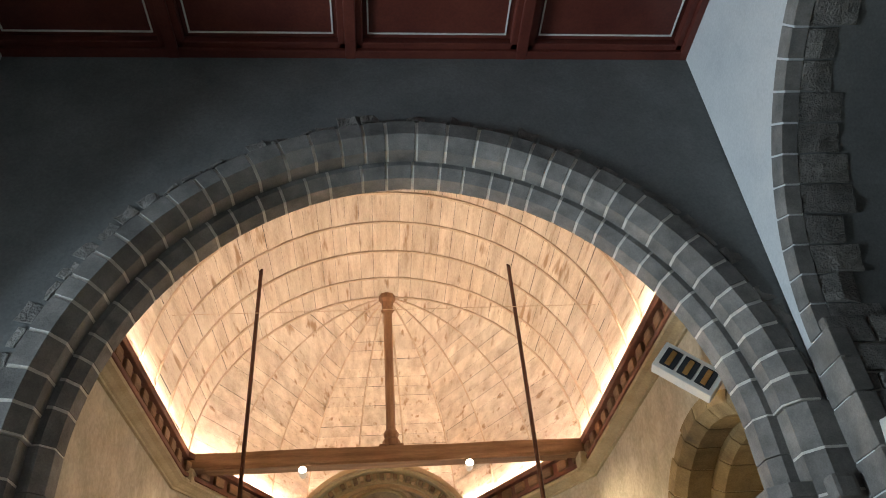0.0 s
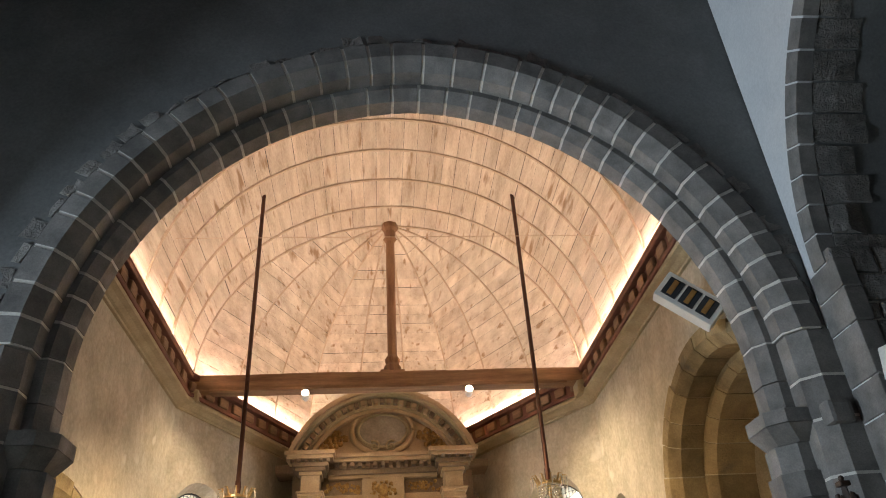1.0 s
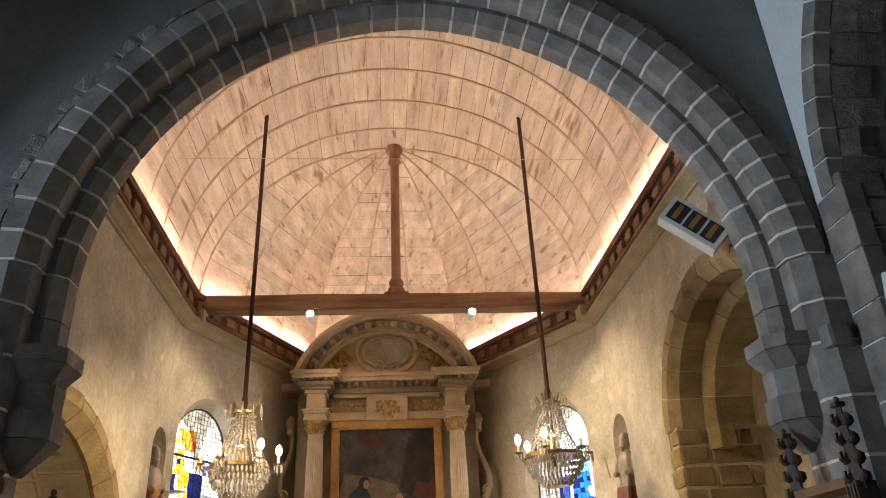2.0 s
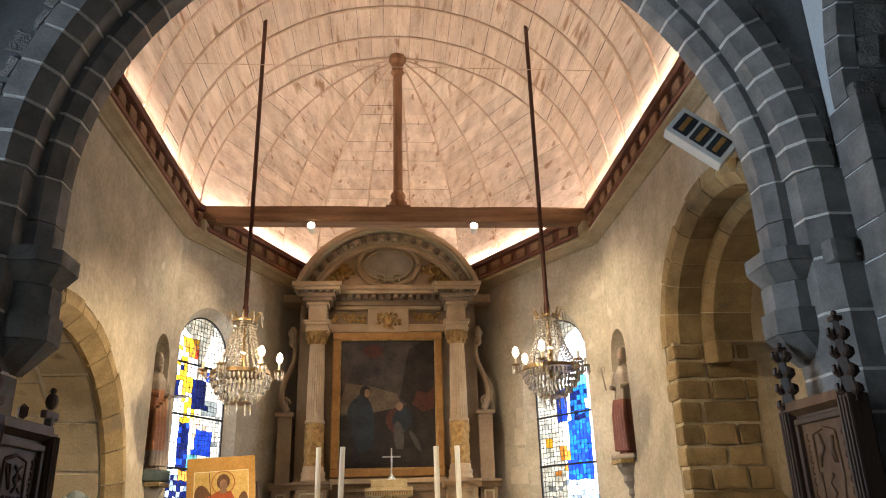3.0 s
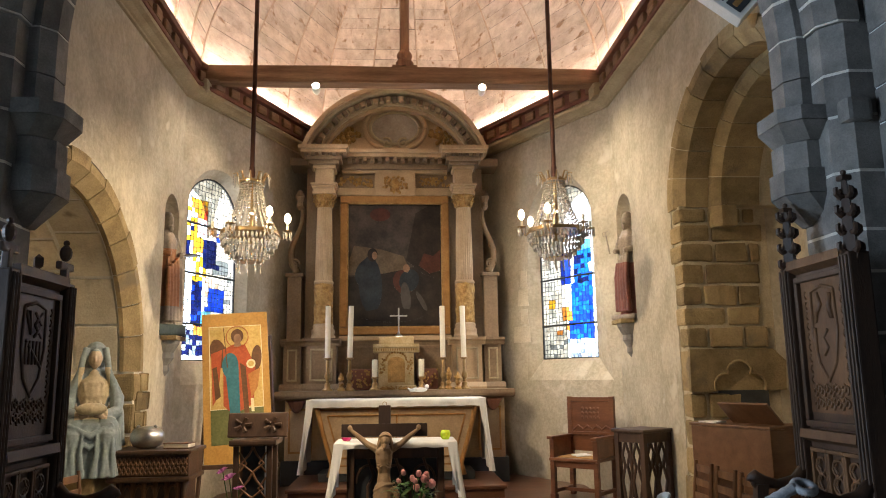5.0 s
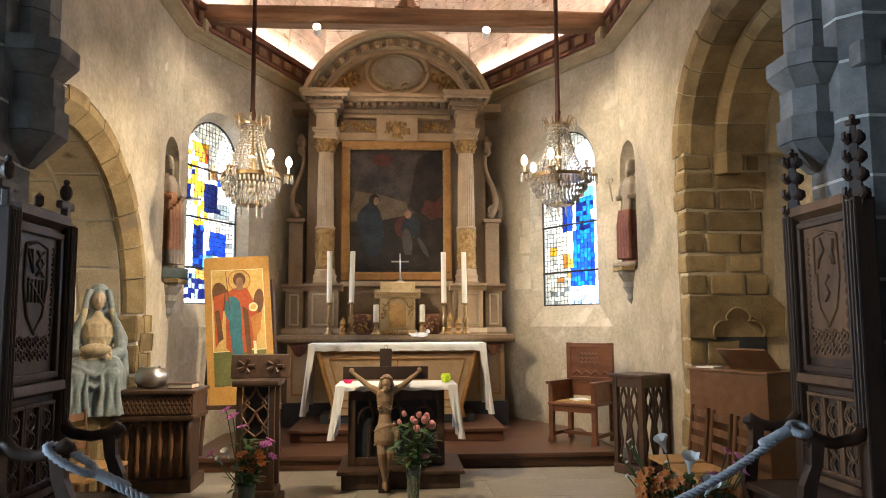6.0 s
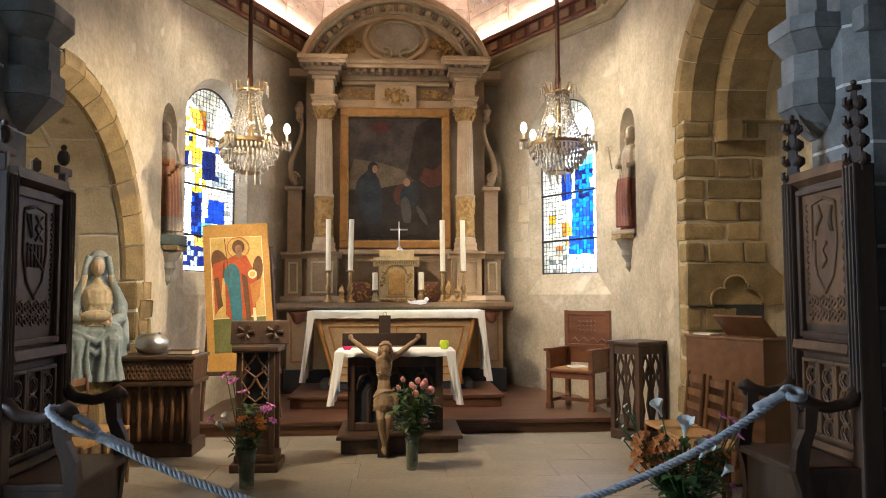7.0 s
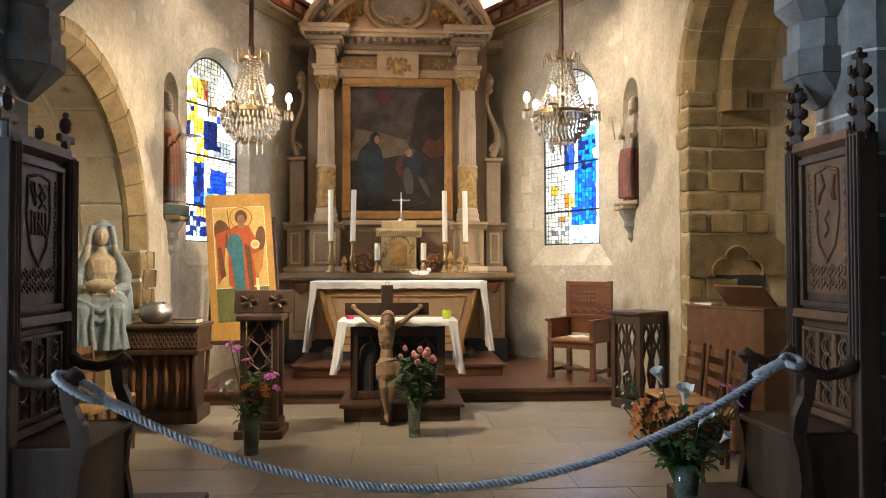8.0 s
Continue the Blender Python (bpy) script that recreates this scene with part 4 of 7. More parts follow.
def chandelier(x, y, top, rod_top, turn):
    c = thing("chandelier", "crystal chandelier with beaded strands and lit bulbs on a dark rod", "chandelier", pose(x, y, top, 0, 0, turn), "choir chandeliers")
    part("rod", lathe([(0.024, 0.0), (0.024, rod_top - top)], 8), "dark_metal", c, "long dark red suspension rod")
    part("rod_cap", lathe([(0.03, -0.06), (0.034, 0.0), (0.028, 0.06)], 8), "dark_metal", c)
    part("crown_ring", lathe([(0.12, -0.12), (0.135, -0.12), (0.135, -0.10), (0.12, -0.10)], 20), "brass", c)
    crown = bmesh.new()
    for i in range(10):
        a = 2 * math.pi * i / 10
        tube([(0.11 * math.cos(a), 0.11 * math.sin(a), -0.11), (0.15 * math.cos(a), 0.15 * math.sin(a), -0.02), (0.19 * math.cos(a), 0.19 * math.sin(a), -0.035)], [0.012, 0.009, 0.004], 5, crown)
    part("crown_leaves", crown, "brass", c)
    part("crown_prisms", drops(0.185, -0.04, 10, 0.12, 0.008), "crystal", c)
    part("stem", lathe([(0.015, 0.0), (0.02, -0.3), (0.03, -0.55), (0.02, -0.75)], 8), "brass", c)
    bm = bmesh.new()
    for i in range(22):
        a = 2 * math.pi * i / 22
        n = 16
        pts = []
        for k in range(n + 1):
            f = k / n
            rr = 0.105 + 0.165 * f ** 1.7
            pts.append((rr * math.cos(a), rr * math.sin(a), -0.13 - 0.50 * f))
        beads(bm, pts, 0.0135)
    part("bead_curtain", bm, "crystal", c, "strands of clear beads")
    part("main_ring", lathe([(0.27, -0.66), (0.295, -0.66), (0.295, -0.625), (0.27, -0.625)], 28), "brass", c)
    bm = bmesh.new()
    for lvl, (rr, zz) in enumerate(((0.29, -0.67), (0.275, -0.73), (0.24, -0.79), (0.19, -0.845), (0.14, -0.885))):
        count = int(2 * math.pi * rr / 0.042)
        for i in range(count):
            a = 2 * math.pi * (i + 0.5 * (lvl % 2)) / count
            lathe([(0.002, 0), (0.015, -0.018), (0.011, -0.05), (0.001, -0.062)], 5, bm, pose(rr * math.cos(a), rr * math.sin(a), zz))
    part("basket", bm, "crystal", c, "basket of clear drops")
    part("bottom_ring", lathe([(0.115, -0.94), (0.125, -0.94), (0.125, -0.925), (0.115, -0.925)], 18), "brass", c)
    part("bottom_prisms", drops(0.12, -0.94, 9, 0.11, 0.009), "crystal", c)
    part("inner_bulb", lathe([(0.004, -0.36), (0.02, -0.40), (0.026, -0.44), (0.012, -0.49)], 10), "bulb", c, "glowing bulb behind the beads", True)
    for i in range(6):
        a = 2 * math.pi * i / 6
        ca, sa = math.cos(a), math.sin(a)
        arm = part("arm", tube([(0.28 * ca, 0.28 * sa, -0.65), (0.33 * ca, 0.33 * sa, -0.70), (0.365 * ca, 0.365 * sa, -0.66), (0.37 * ca, 0.37 * sa, -0.62)], 0.007, 6), "brass", c)
        part("drip_pan", lathe([(0.012, -0.625), (0.045, -0.615), (0.05, -0.605), (0.012, -0.605)], 14, m=pose(0.37 * ca, 0.37 * sa, 0)), "brass", arm)
        bm = drops(0.042, -0.615, 7, 0.09, 0.007)
        bm.transform(pose(0.37 * ca, 0.37 * sa, 0))
        part("prism_fringe", bm, "crystal", arm)
        part("candle_tube", lathe([(0.014, -0.605), (0.014, -0.53)], 10, m=pose(0.37 * ca, 0.37 * sa, 0)), "wax", arm)
        if i < 3:
            part("bulb", lathe([(0.01, -0.53), (0.028, -0.505), (0.034, -0.48), (0.024, -0.44), (0.002, -0.42)], 12, m=pose(0.37 * ca, 0.37 * sa, 0)), "bulb", arm, "glowing candle bulb", True)
    for o in c.children_recursive:
        if o.name.split(".")[0] in ("prism_fringe", "crown_prisms", "bottom_prisms", "bead_curtain", "basket"):
            o["kind"] = "stuff"
    return c


chandelier(-1.55, 7.75, 3.62, 7.29, -50)
chandelier(1.60, 7.75, 3.64, 7.27, 125)


# ---- altar steps ----
st = tagged(link("altar_step", box(-2.25, 2.3, 8.15, 11.9, 0.0, 0.14, 0.0), "step_oak"), "polished red-brown wooden altar step", "step", kind="structure")
part("nosing", box(-2.25, 2.3, 8.11, 8.17, 0.10, 0.145, 0.015), "step_oak", st)
st2 = tagged(link("altar_platform", box(-1.30, 1.16, 9.02, 10.4, 0.144, 0.28, 0.0), "step_oak"), "smaller polished wooden platform under the altar", "step", kind="structure")
part("nosing", box(-1.33, 1.19, 8.99, 10.4, 0.245, 0.285, 0.012), "step_oak", st2)

# ---- altarpiece ----
C = -0.085
ret = thing("altarpiece", "tall cream and gilt baroque altarpiece with columns and a curved pediment", "altarpiece")
part("plinth", box(C - 1.5, C + 1.5, 10.32, 11.6, 0.144, 0.46, 0.01), "black", ret, "dark slate-painted plinth")
part("altar_back", box(C - 1.46, C + 1.46, 10.36, 11.6, 0.46, 1.24), "cream", ret)
part("ledge", prism([(10.16, 1.27), (10.14, 1.30), (10.14, 1.35), (11.6, 1.35), (11.6, 1.24), (10.24, 1.24)], C - 1.57, C + 1.58, lambda u, v, d: (d, u, v)), "drab", ret, "moulded ledge behind the altar")
for sx in (-1, 1):
    fr = bmesh.new()
    x0, x1 = sorted((C + sx * 1.10, C + sx * 1.41))
    for q in ((x0, x1, 0.55, 0.575), (x0, x1, 1.10, 1.125), (x0, x0 + 0.025, 0.575, 1.10), (x1 - 0.025, x1, 0.575, 1.10)):
        box(q[0], q[1], 10.345, 10.36, q[2], q[3], 0.004, fr)
    part("panel_frame", fr, "gilt_wood", ret)
    part("bracket", lathe([(0.02, 0.0), (0.06, 0.03), (0.09, 0.09), (0.12, 0.14), (0.15, 0.16)], 10, m=pose(C + sx * 1.30, 10.30, 1.07)), "plate", ret, "carved dark bracket")
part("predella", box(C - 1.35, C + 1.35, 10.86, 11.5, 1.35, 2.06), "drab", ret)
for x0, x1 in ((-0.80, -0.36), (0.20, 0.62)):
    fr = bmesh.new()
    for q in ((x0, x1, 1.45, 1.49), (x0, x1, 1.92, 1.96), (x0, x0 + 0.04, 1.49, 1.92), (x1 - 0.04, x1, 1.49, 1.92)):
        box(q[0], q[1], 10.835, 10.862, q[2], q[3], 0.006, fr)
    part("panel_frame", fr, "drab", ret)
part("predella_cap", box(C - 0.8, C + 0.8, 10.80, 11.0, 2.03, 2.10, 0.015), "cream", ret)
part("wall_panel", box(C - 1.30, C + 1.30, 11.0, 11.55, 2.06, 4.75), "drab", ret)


def outline_frame(bm, x0, x1, y0, y1, z0, z1, w, bev=0.006):
    for q in ((x0, x1, z0, z0 + w), (x0, x1, z1 - w, z1), (x0, x0 + w, z0 + w, z1 - w), (x1 - w, x1, z0 + w, z1 - w)):
        box(q[0], q[1], y0, y1, q[2], q[3], bev, bm)
    return bm


def pedestal(cx, half, y0, wide):
    part("pedestal", box(cx - half, cx + half, y0, y0 + 0.42, 1.42, 1.98), wide, ret)
    part("pedestal_base", prism([(y0 - 0.06, 1.352), (y0 - 0.06, 1.38), (y0, 1.44), (y0 + 0.42, 1.44), (y0 + 0.42, 1.352)], cx - half - 0.05, cx + half + 0.05, lambda u, v, d: (d, u, v)), wide, ret)
    part("pedestal_cap", prism([(y0 - 0.07, 2.06), (y0 - 0.07, 2.03), (y0 - 0.02, 2.0), (y0, 1.96), (y0 + 0.42, 1.96), (y0 + 0.42, 2.06)], cx - half - 0.05, cx + half + 0.05, lambda u, v, d: (d, u, v)), wide, ret)
    part("pedestal_panel", outline_frame(bmesh.new(), cx - half + 0.05, cx + half - 0.05, y0 - 0.012, y0 + 0.004, 1.48, 1.92, 0.025), "cornice", ret)


def column(cx):
    y = 10.78
    part("column_base", lathe([(0.17, 2.06), (0.17, 2.10), (0.155, 2.12), (0.165, 2.15), (0.165, 2.18), (0.14, 2.21), (0.15, 2.24), (0.13, 2.27)], 20, m=pose(cx, y, 0)), "cream", ret, smooth=True)
    t = lathe([(0.122, 2.27 + 0.57 * k / 30) for k in range(31)], 48, m=pose(cx, y, 0))
    for v in t.verts:
        d = Vector((v.co.x - cx, v.co.y - y, 0))
        v.co += d * 0.26 * abs(noise.noise(Vector((d.x * 30, d.y * 30, v.co.z * 16)))) 
    part("carved_drum", t, "gold", ret, "column drum carved with gilt foliage", True)
    part("collar", lathe([(0.135, 2.83), (0.145, 2.85), (0.135, 2.875)], 20, m=pose(cx, y, 0)), "cream", ret, smooth=True)
    t = bmesh.new()
    rows = []
    for k in range(9):
        f = k / 8
        rr = 0.122 - 0.018 * f * f
        rows.append([t.verts.new((cx + rr * (1 - 0.07 * (i % 2)) * math.cos(2 * math.pi * i / 44), y + rr * (1 - 0.07 * (i % 2)) * math.sin(2 * math.pi * i / 44), 2.87 + 1.07 * f)) for i in range(44)])
    for a, b in zip(rows, rows[1:]):
        for i in range(44):
            t.faces.new((a[i], a[(i + 1) % 44], b[(i + 1) % 44], b[i]))
    part("fluted_shaft", t, "cream", ret, "pale fluted column shaft")
    cap = bmesh.new()
    lathe([(0.105, 3.94), (0.115, 3.95), (0.105, 3.97), (0.12, 4.05), (0.165, 4.12)], 18, cap, pose(cx, y, 0))
    for row, (rr, z0, hh) in enumerate(((0.112, 3.96, 0.09), (0.118, 4.02, 0.09))):
        for i in range(10):
            a = 2 * math.pi * (i + row * 0.5) / 10
            c, s = math.cos(a), math.sin(a)
            tube([(cx + rr * c, y + rr * s, z0), (cx + (rr + 0.015) * c, y + (rr + 0.015) * s, z0 + hh * 0.7), (cx + (rr + 0.05) * c, y + (rr + 0.05) * s, z0 + hh), (cx + (rr + 0.058) * c, y + (rr + 0.058) * s, z0 + hh * 0.75)], [0.022, 0.02, 0.014, 0.006], 5, cap)
    part("capital", cap, "gold", ret, "gilt leafy capital")
    part("abacus", box(cx - 0.165, cx + 0.165, y - 0.165, y + 0.165, 4.12, 4.165, 0.012), "cream", ret)
    # entablature block over the column
    for w, z0, z1 in ((0.15, 4.165, 4.21), (0.17, 4.21, 4.25), (0.19, 4.25, 4.28), (0.13, 4.28, 4.50), (0.16, 4.50, 4.55), (0.21, 4.55, 4.60), (0.25, 4.60, 4.66), (0.32, 4.69, 4.74), (0.35, 4.74, 4.80)):
        part("entablature_block", box(cx - w, cx + w, y - w, 11.1, z0, z1, 0.01), "cream" if z0 not in (4.55, 4.60) else "drab", ret)
    for k in range(6):
        x = cx - 0.25 + 0.1 * k
        part("dentil", box(x - 0.025, x + 0.025, y - 0.29, y - 0.2, 4.655, 4.695, 0.006), "drab", ret)


for cx, half in ((-1.10, 0.205), (0.91, 0.205)):
    # left pedestal in drab, half as bright as cream: its shade is in the colour
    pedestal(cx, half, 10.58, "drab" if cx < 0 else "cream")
    column(cx)
for cx in (-1.52, 1.29):
    pedestal(cx, 0.12, 10.76, "drab")
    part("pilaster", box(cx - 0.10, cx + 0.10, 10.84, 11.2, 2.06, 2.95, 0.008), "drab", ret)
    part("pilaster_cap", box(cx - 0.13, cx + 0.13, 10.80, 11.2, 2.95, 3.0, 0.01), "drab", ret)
    sg = -1 if cx < 0 else 1
    pts = []
    for k in range(26):      # carved scroll wing
        f = k / 25
        pts.append((cx - sg * 0.02 + sg * 0.10 * math.sin(f * 5.2) * (1 - f * 0.4), 10.95, 3.02 + 0.95 * f))
    part("scroll_wing", tube(pts, [0.06 - 0.035 * k / 25 for k in range(26)], 7), "drab", ret, "carved scroll beside the column", True)
    vol = [(cx + 0.085 * (1 - k / 22) * math.cos(k * 0.62) + sg * 0.02, 10.92, 3.14 + 0.085 * (1 - k / 22) * math.sin(k * 0.62)) for k in range(22)]
    part("volute", tube(vol, 0.018, 6), "drab", ret, smooth=True)
    part("upper_scroll", lathe([(0.02, 0), (0.06, 0.05), (0.05, 0.12), (0.08, 0.2), (0.03, 0.3)], 9, m=pose(cx - sg * 0.05, 10.95, 3.95)), "drab", ret)
# entablature between the columns
part("architrave", box(C - 0.86, C + 0.86, 10.92, 11.2, 4.165, 4.285, 0.012), "cream", ret)
t = box(C - 0.86, C + 0.86, 10.955, 11.2, 4.285, 4.49)
part("frieze", t, "drab", ret)
car = bmesh.new()
for sx in (-1, 1):
    for k in range(34):
        x = C + sx * (0.33 + 0.50 * rnd.random())
        ball(car, (x, 10.95, 4.32 + 0.13 * rnd.random()), rnd.uniform(0.016, 0.034), (1, 0.6, 1), u=6, v=4)
part("frieze_carving", car, "gold", ret, "gilt carved foliage of the frieze")["kind"] = "stuff"
part("central_block", box(C - 0.30, C + 0.30, 10.86, 11.2, 4.15, 4.50, 0.012), "cream", ret)
arms = bmesh.new()
for k in range(60):
    a, rr = rnd.uniform(0, 6.28), rnd.random() ** 0.6
    ball(arms, (C + 0.19 * rr * math.cos(a), 10.858, 4.325 + 0.14 * rr * math.sin(a)), rnd.uniform(0.012, 0.03), (1, 0.6, 1), u=6, v=4)
ball(arms, (C, 10.85, 4.32), 0.07, (1, 0.35, 1.25))
part("coat_of_arms", arms, "gold", ret, "gilt carved shield and leaves", True)
for z0, z1, y0, mt in ((4.50, 4.55, 10.88, "cream"), (4.55, 4.62, 10.83, "drab"), (4.69, 4.745, 10.68, "cream"), (4.745, 4.80, 10.64, "cream")):
    part("cornice_band", box(C - 0.78, C + 0.78, y0, 11.2, z0, z1, 0.012), mt, ret)
part("cornice_core", box(C - 0.78, C + 0.78, 10.80, 11.2, 4.62, 4.69), "drab", ret)
for k in range(13):
    x = C - 0.66 + 0.11 * k
    part("modillion", box(x - 0.03, x + 0.03, 10.70, 10.81, 4.625, 4.688, 0.01), "drab", ret)
# curved pediment
PR, PZ = 1.414, 4.296
a_end = math.asin((4.80 - PZ) / PR)


def ped_ring(r0, r1, y0, y1, n=48, a0=None, a1=None):
    a0, a1 = a0 or a_end, a1 or math.pi - a_end
    outer = [(C + r1 * math.cos(a0 + (a1 - a0) * k / n), PZ + r1 * math.sin(a0 + (a1 - a0) * k / n)) for k in range(n + 1)]
    inner = [(C + r0 * math.cos(a0 + (a1 - a0) * k / n), PZ + r0 * math.sin(a0 + (a1 - a0) * k / n)) for k in range(n + 1)]
    return prism(outer + inner[::-1], y0, y1, XZ(0))


part("pediment_crown", ped_ring(1.35, 1.414, 10.46, 11.2), "cream", ret)
part("pediment_moulding", ped_ring(1.31, 1.352, 10.52, 11.2), "cornice", ret)
part("pediment_soffit", ped_ring(1.17, 1.312, 10.66, 11.2), "cornice", ret)
part("pediment_inner", ped_ring(1.12, 1.172, 10.70, 11.2), "cream", ret)
for k in range(31):
    a = a_end + 0.05 + (math.pi - 2 * a_end - 0.1) * k / 30
    m = Matrix.Translation((C + 1.24 * math.cos(a), 10.62, PZ + 1.24 * math.sin(a))) @ Matrix.Rotation(math.pi / 2 - a, 4, "Y")
    part("pediment_modillion", box(-0.032, 0.032, -0.05, 0.05, -0.03, 0.045, 0.008, m=m), "drab" if k % 2 else "cream", ret)
tymp = [(C + 1.13 * math.cos(a), PZ + 1.13 * math.sin(a)) for a in [a_end + 0.13 + (math.pi - 2 * a_end - 0.26) * k / 30 for k in range(31)]]
part("tympanum", prism([(C + 1.05, 4.80)] + tymp + [(C - 1.05, 4.80)], 10.82, 11.2, XZ(0)), "cream", ret)
M["cloud"] = material("painted_cloud", (0.22, 0.19, 0.15), (0.42, 0.37, 0.30), 0.6, scale=3, fine=30)
OV = (C, 5.16)
oval = [(OV[0] + 0.36 * math.cos(2 * math.pi * k / 40), OV[1] + 0.245 * math.sin(2 * math.pi * k / 40)) for k in range(40)]
part("oval_painting", prism(oval, 10.795, 10.83, XZ(0)), "cloud", ret, "small oval cloudy painting")
part("oval_frame", tube([(u, 10.79, v) for u, v in oval] + [(oval[0][0], 10.79, oval[0][1])], 0.022, 8), "cornice", ret, smooth=True)
big = [(OV[0] + 0.45 * math.cos(a), OV[1] + 0.34 * math.sin(a)) for a in [2 * math.pi * k / 40 for k in range(41)]]
part("strapwork", tube([(u, 10.79, v) for u, v in big], 0.04, 8), "cream", ret, "cream scrolled strapwork round the oval", True)
for sx in (-1, 1):
    for cx, cz, r0, tn in ((0.12, 4.92, 0.09, 1), (0.34, 5.47, 0.10, -1), (0.57, 5.36, 0.07, 1)):
        pts = [(C + sx * (cx + r0 * (1 - k / 20) * math.cos(tn * k * 0.5 + 1)), 10.775, cz + r0 * (1 - k / 20) * math.sin(tn * k * 0.5 + 1)) for k in range(18)]
        part("scroll", tube(pts, 0.017, 6), "cornice", ret, smooth=True)
    fes = bmesh.new()
    for k in range(70):
        f = rnd.random()
        x = C + sx * (0.52 + 0.48 * f)
        zc = 5.10 - 0.21 * f
        ball(fes, (x, 10.80, zc + rnd.uniform(-1, 1) * (0.05 + 0.09 * math.sin(min(f * 1.25, 1) * math.pi))), rnd.uniform(0.02, 0.045), (1, 0.7, 1), u=6, v=5)
    part("fruit_festoon", fes, "gold", ret, "gilt carved festoon of fruit", True)
part("side_cornice", box(-1.62, -1.30, 10.85, 11.3, 4.60, 4.72, 0.02), "drab", ret)
part("side_cornice", box(1.13, 1.45, 10.85, 11.3, 4.60, 4.72, 0.02), "drab", ret)


# the large painting: dark landscape with plain robed shapes
def blob(cx, cz, rx, rz, turn=0.0, n=18):
    return [(cx + rx * math.cos(a) * math.cos(turn) - rz * math.sin(a) * math.sin(turn), cz + rx * math.cos(a) * math.sin(turn) + rz * math.sin(a) * math.cos(turn)) for a in [2 * math.pi * k / n for k in range(n)]]


def paint(name, a, b):
    M[name] = material(name, a, b, 0.4, scale=5, fine=40, bump=0.15)


paint("paint_dark", (0.012, 0.009, 0.008), (0.045, 0.032, 0.024))
paint("paint_sky", (0.03, 0.024, 0.022), (0.085, 0.066, 0.055))
paint("paint_dusk", (0.10, 0.072, 0.042), (0.17, 0.125, 0.08))
paint("paint_blue", (0.012, 0.018, 0.026), (0.035, 0.045, 0.055))
paint("paint_skin", (0.22, 0.12, 0.07), (0.34, 0.20, 0.12))
paint("paint_red", (0.06, 0.018, 0.012), (0.12, 0.04, 0.026))
paint("paint_grey", (0.055, 0.05, 0.045), (0.10, 0.09, 0.08))
pic = thing("painting", "large dark landscape painting with robed shapes in a gilt frame", "painting")
part("frame", outline_frame(bmesh.new(), C - 0.80, C + 0.79, 10.87, 10.97, 2.12, 4.15, 0.105, 0.02), "gilt_wood", pic, "broad gilt wooden frame")
part("frame_edge", outline_frame(bmesh.new(), C - 0.70, C + 0.69, 10.88, 10.96, 2.22, 4.05, 0.02, 0.006), "gold", pic)
part("canvas", box(C - 0.69, C + 0.68, 10.94, 10.97, 2.23, 4.04), "paint_dark", pic)
L = [0.0]


def stroke(outline, mat, parent=pic, y=10.94):
    L[0] += 0.0007
    part("painted_shape", prism(outline, -L[0] - 0.001, 0.0, XZ(y)), mat, parent)


stroke([(C - 0.68, 2.95), (C - 0.68, 4.03), (C + 0.67, 4.03), (C + 0.67, 2.9), (C + 0.3, 3.1), (C - 0.2, 3.05)], "paint_sky")
stroke([(C - 0.68, 3.16), (C - 0.6, 3.42), (C - 0.2, 3.36), (C + 0.12, 3.26), (C + 0.2, 3.08), (C - 0.2, 3.0), (C - 0.68, 2.98)], "paint_dusk")
stroke(blob(C - 0.22, 3.88, 0.15, 0.10), "paint_red")
stroke([(C + 0.16, 3.2), (C + 0.30, 3.9), (C + 0.5, 4.02), (C + 0.67, 4.02), (C + 0.67, 2.9), (C + 0.4, 3.0)], "paint_dark")
stroke(blob(C - 0.36, 2.84, 0.17, 0.42, 0.05), "paint_blue")
stroke(blob(C - 0.44, 3.03, 0.13, 0.2, -0.4), "paint_blue")
stroke(blob(C - 0.33, 3.28, 0.075, 0.10), "paint_dark")
stroke(blob(C - 0.30, 3.27, 0.04, 0.06), "paint_skin")
stroke(blob(C + 0.12, 2.88, 0.15, 0.18, 0.4), "paint_red")
stroke(blob(C + 0.20, 2.90, 0.14, 0.17, -0.4), "paint_blue")
stroke(blob(C + 0.15, 2.66, 0.07, 0.22, 0.1), "paint_grey")
stroke(blob(C + 0.38, 2.60, 0.035, 0.16, 0.5), "paint_grey")
stroke(blob(C + 0.16, 3.08, 0.05, 0.06), "paint_skin")
stroke([(C + 0.34, 3.12), (C + 0.42, 3.3), (C + 0.55, 3.26), (C + 0.66, 3.36), (C + 0.66, 3.05), (C + 0.5, 3.0)], "paint_red")
stroke(blob(C - 0.05, 2.40, 0.45, 0.10), "paint_dark")

# tabernacle and what stands on the ledge
M["gilt_white"] = material("worn_gilt_paint", (0.46, 0.34, 0.15), (0.66, 0.55, 0.34), 0.5, scale=9, fine=60, bump=0.4)
tab = thing("tabernacle", "cream and gilt tabernacle with ornaments on the altar ledge", "tabernacle", pose(C + 0.01, 10.34, 1.35))
part("body", box(-0.24, 0.24, 0, 0.4, 0.06, 0.50, 0.01), "gilt_white", tab)
part("foot", box(-0.27, 0.27, -0.04, 0.42, 0.0, 0.06, 0.015), "gilt_white", tab)
part("cornice", prism([(-0.02, 0.50), (-0.06, 0.56), (-0.08, 0.57), (-0.08, 0.61), (0.4, 0.61), (0.4, 0.50)], -0.31, 0.31, lambda u, v, d: (d, u, v)), "gilt_white", tab)
part("top_block", box(-0.235, 0.24, 0.0, 0.3, 0.61, 0.71, 0.012), "gilt_white", tab)
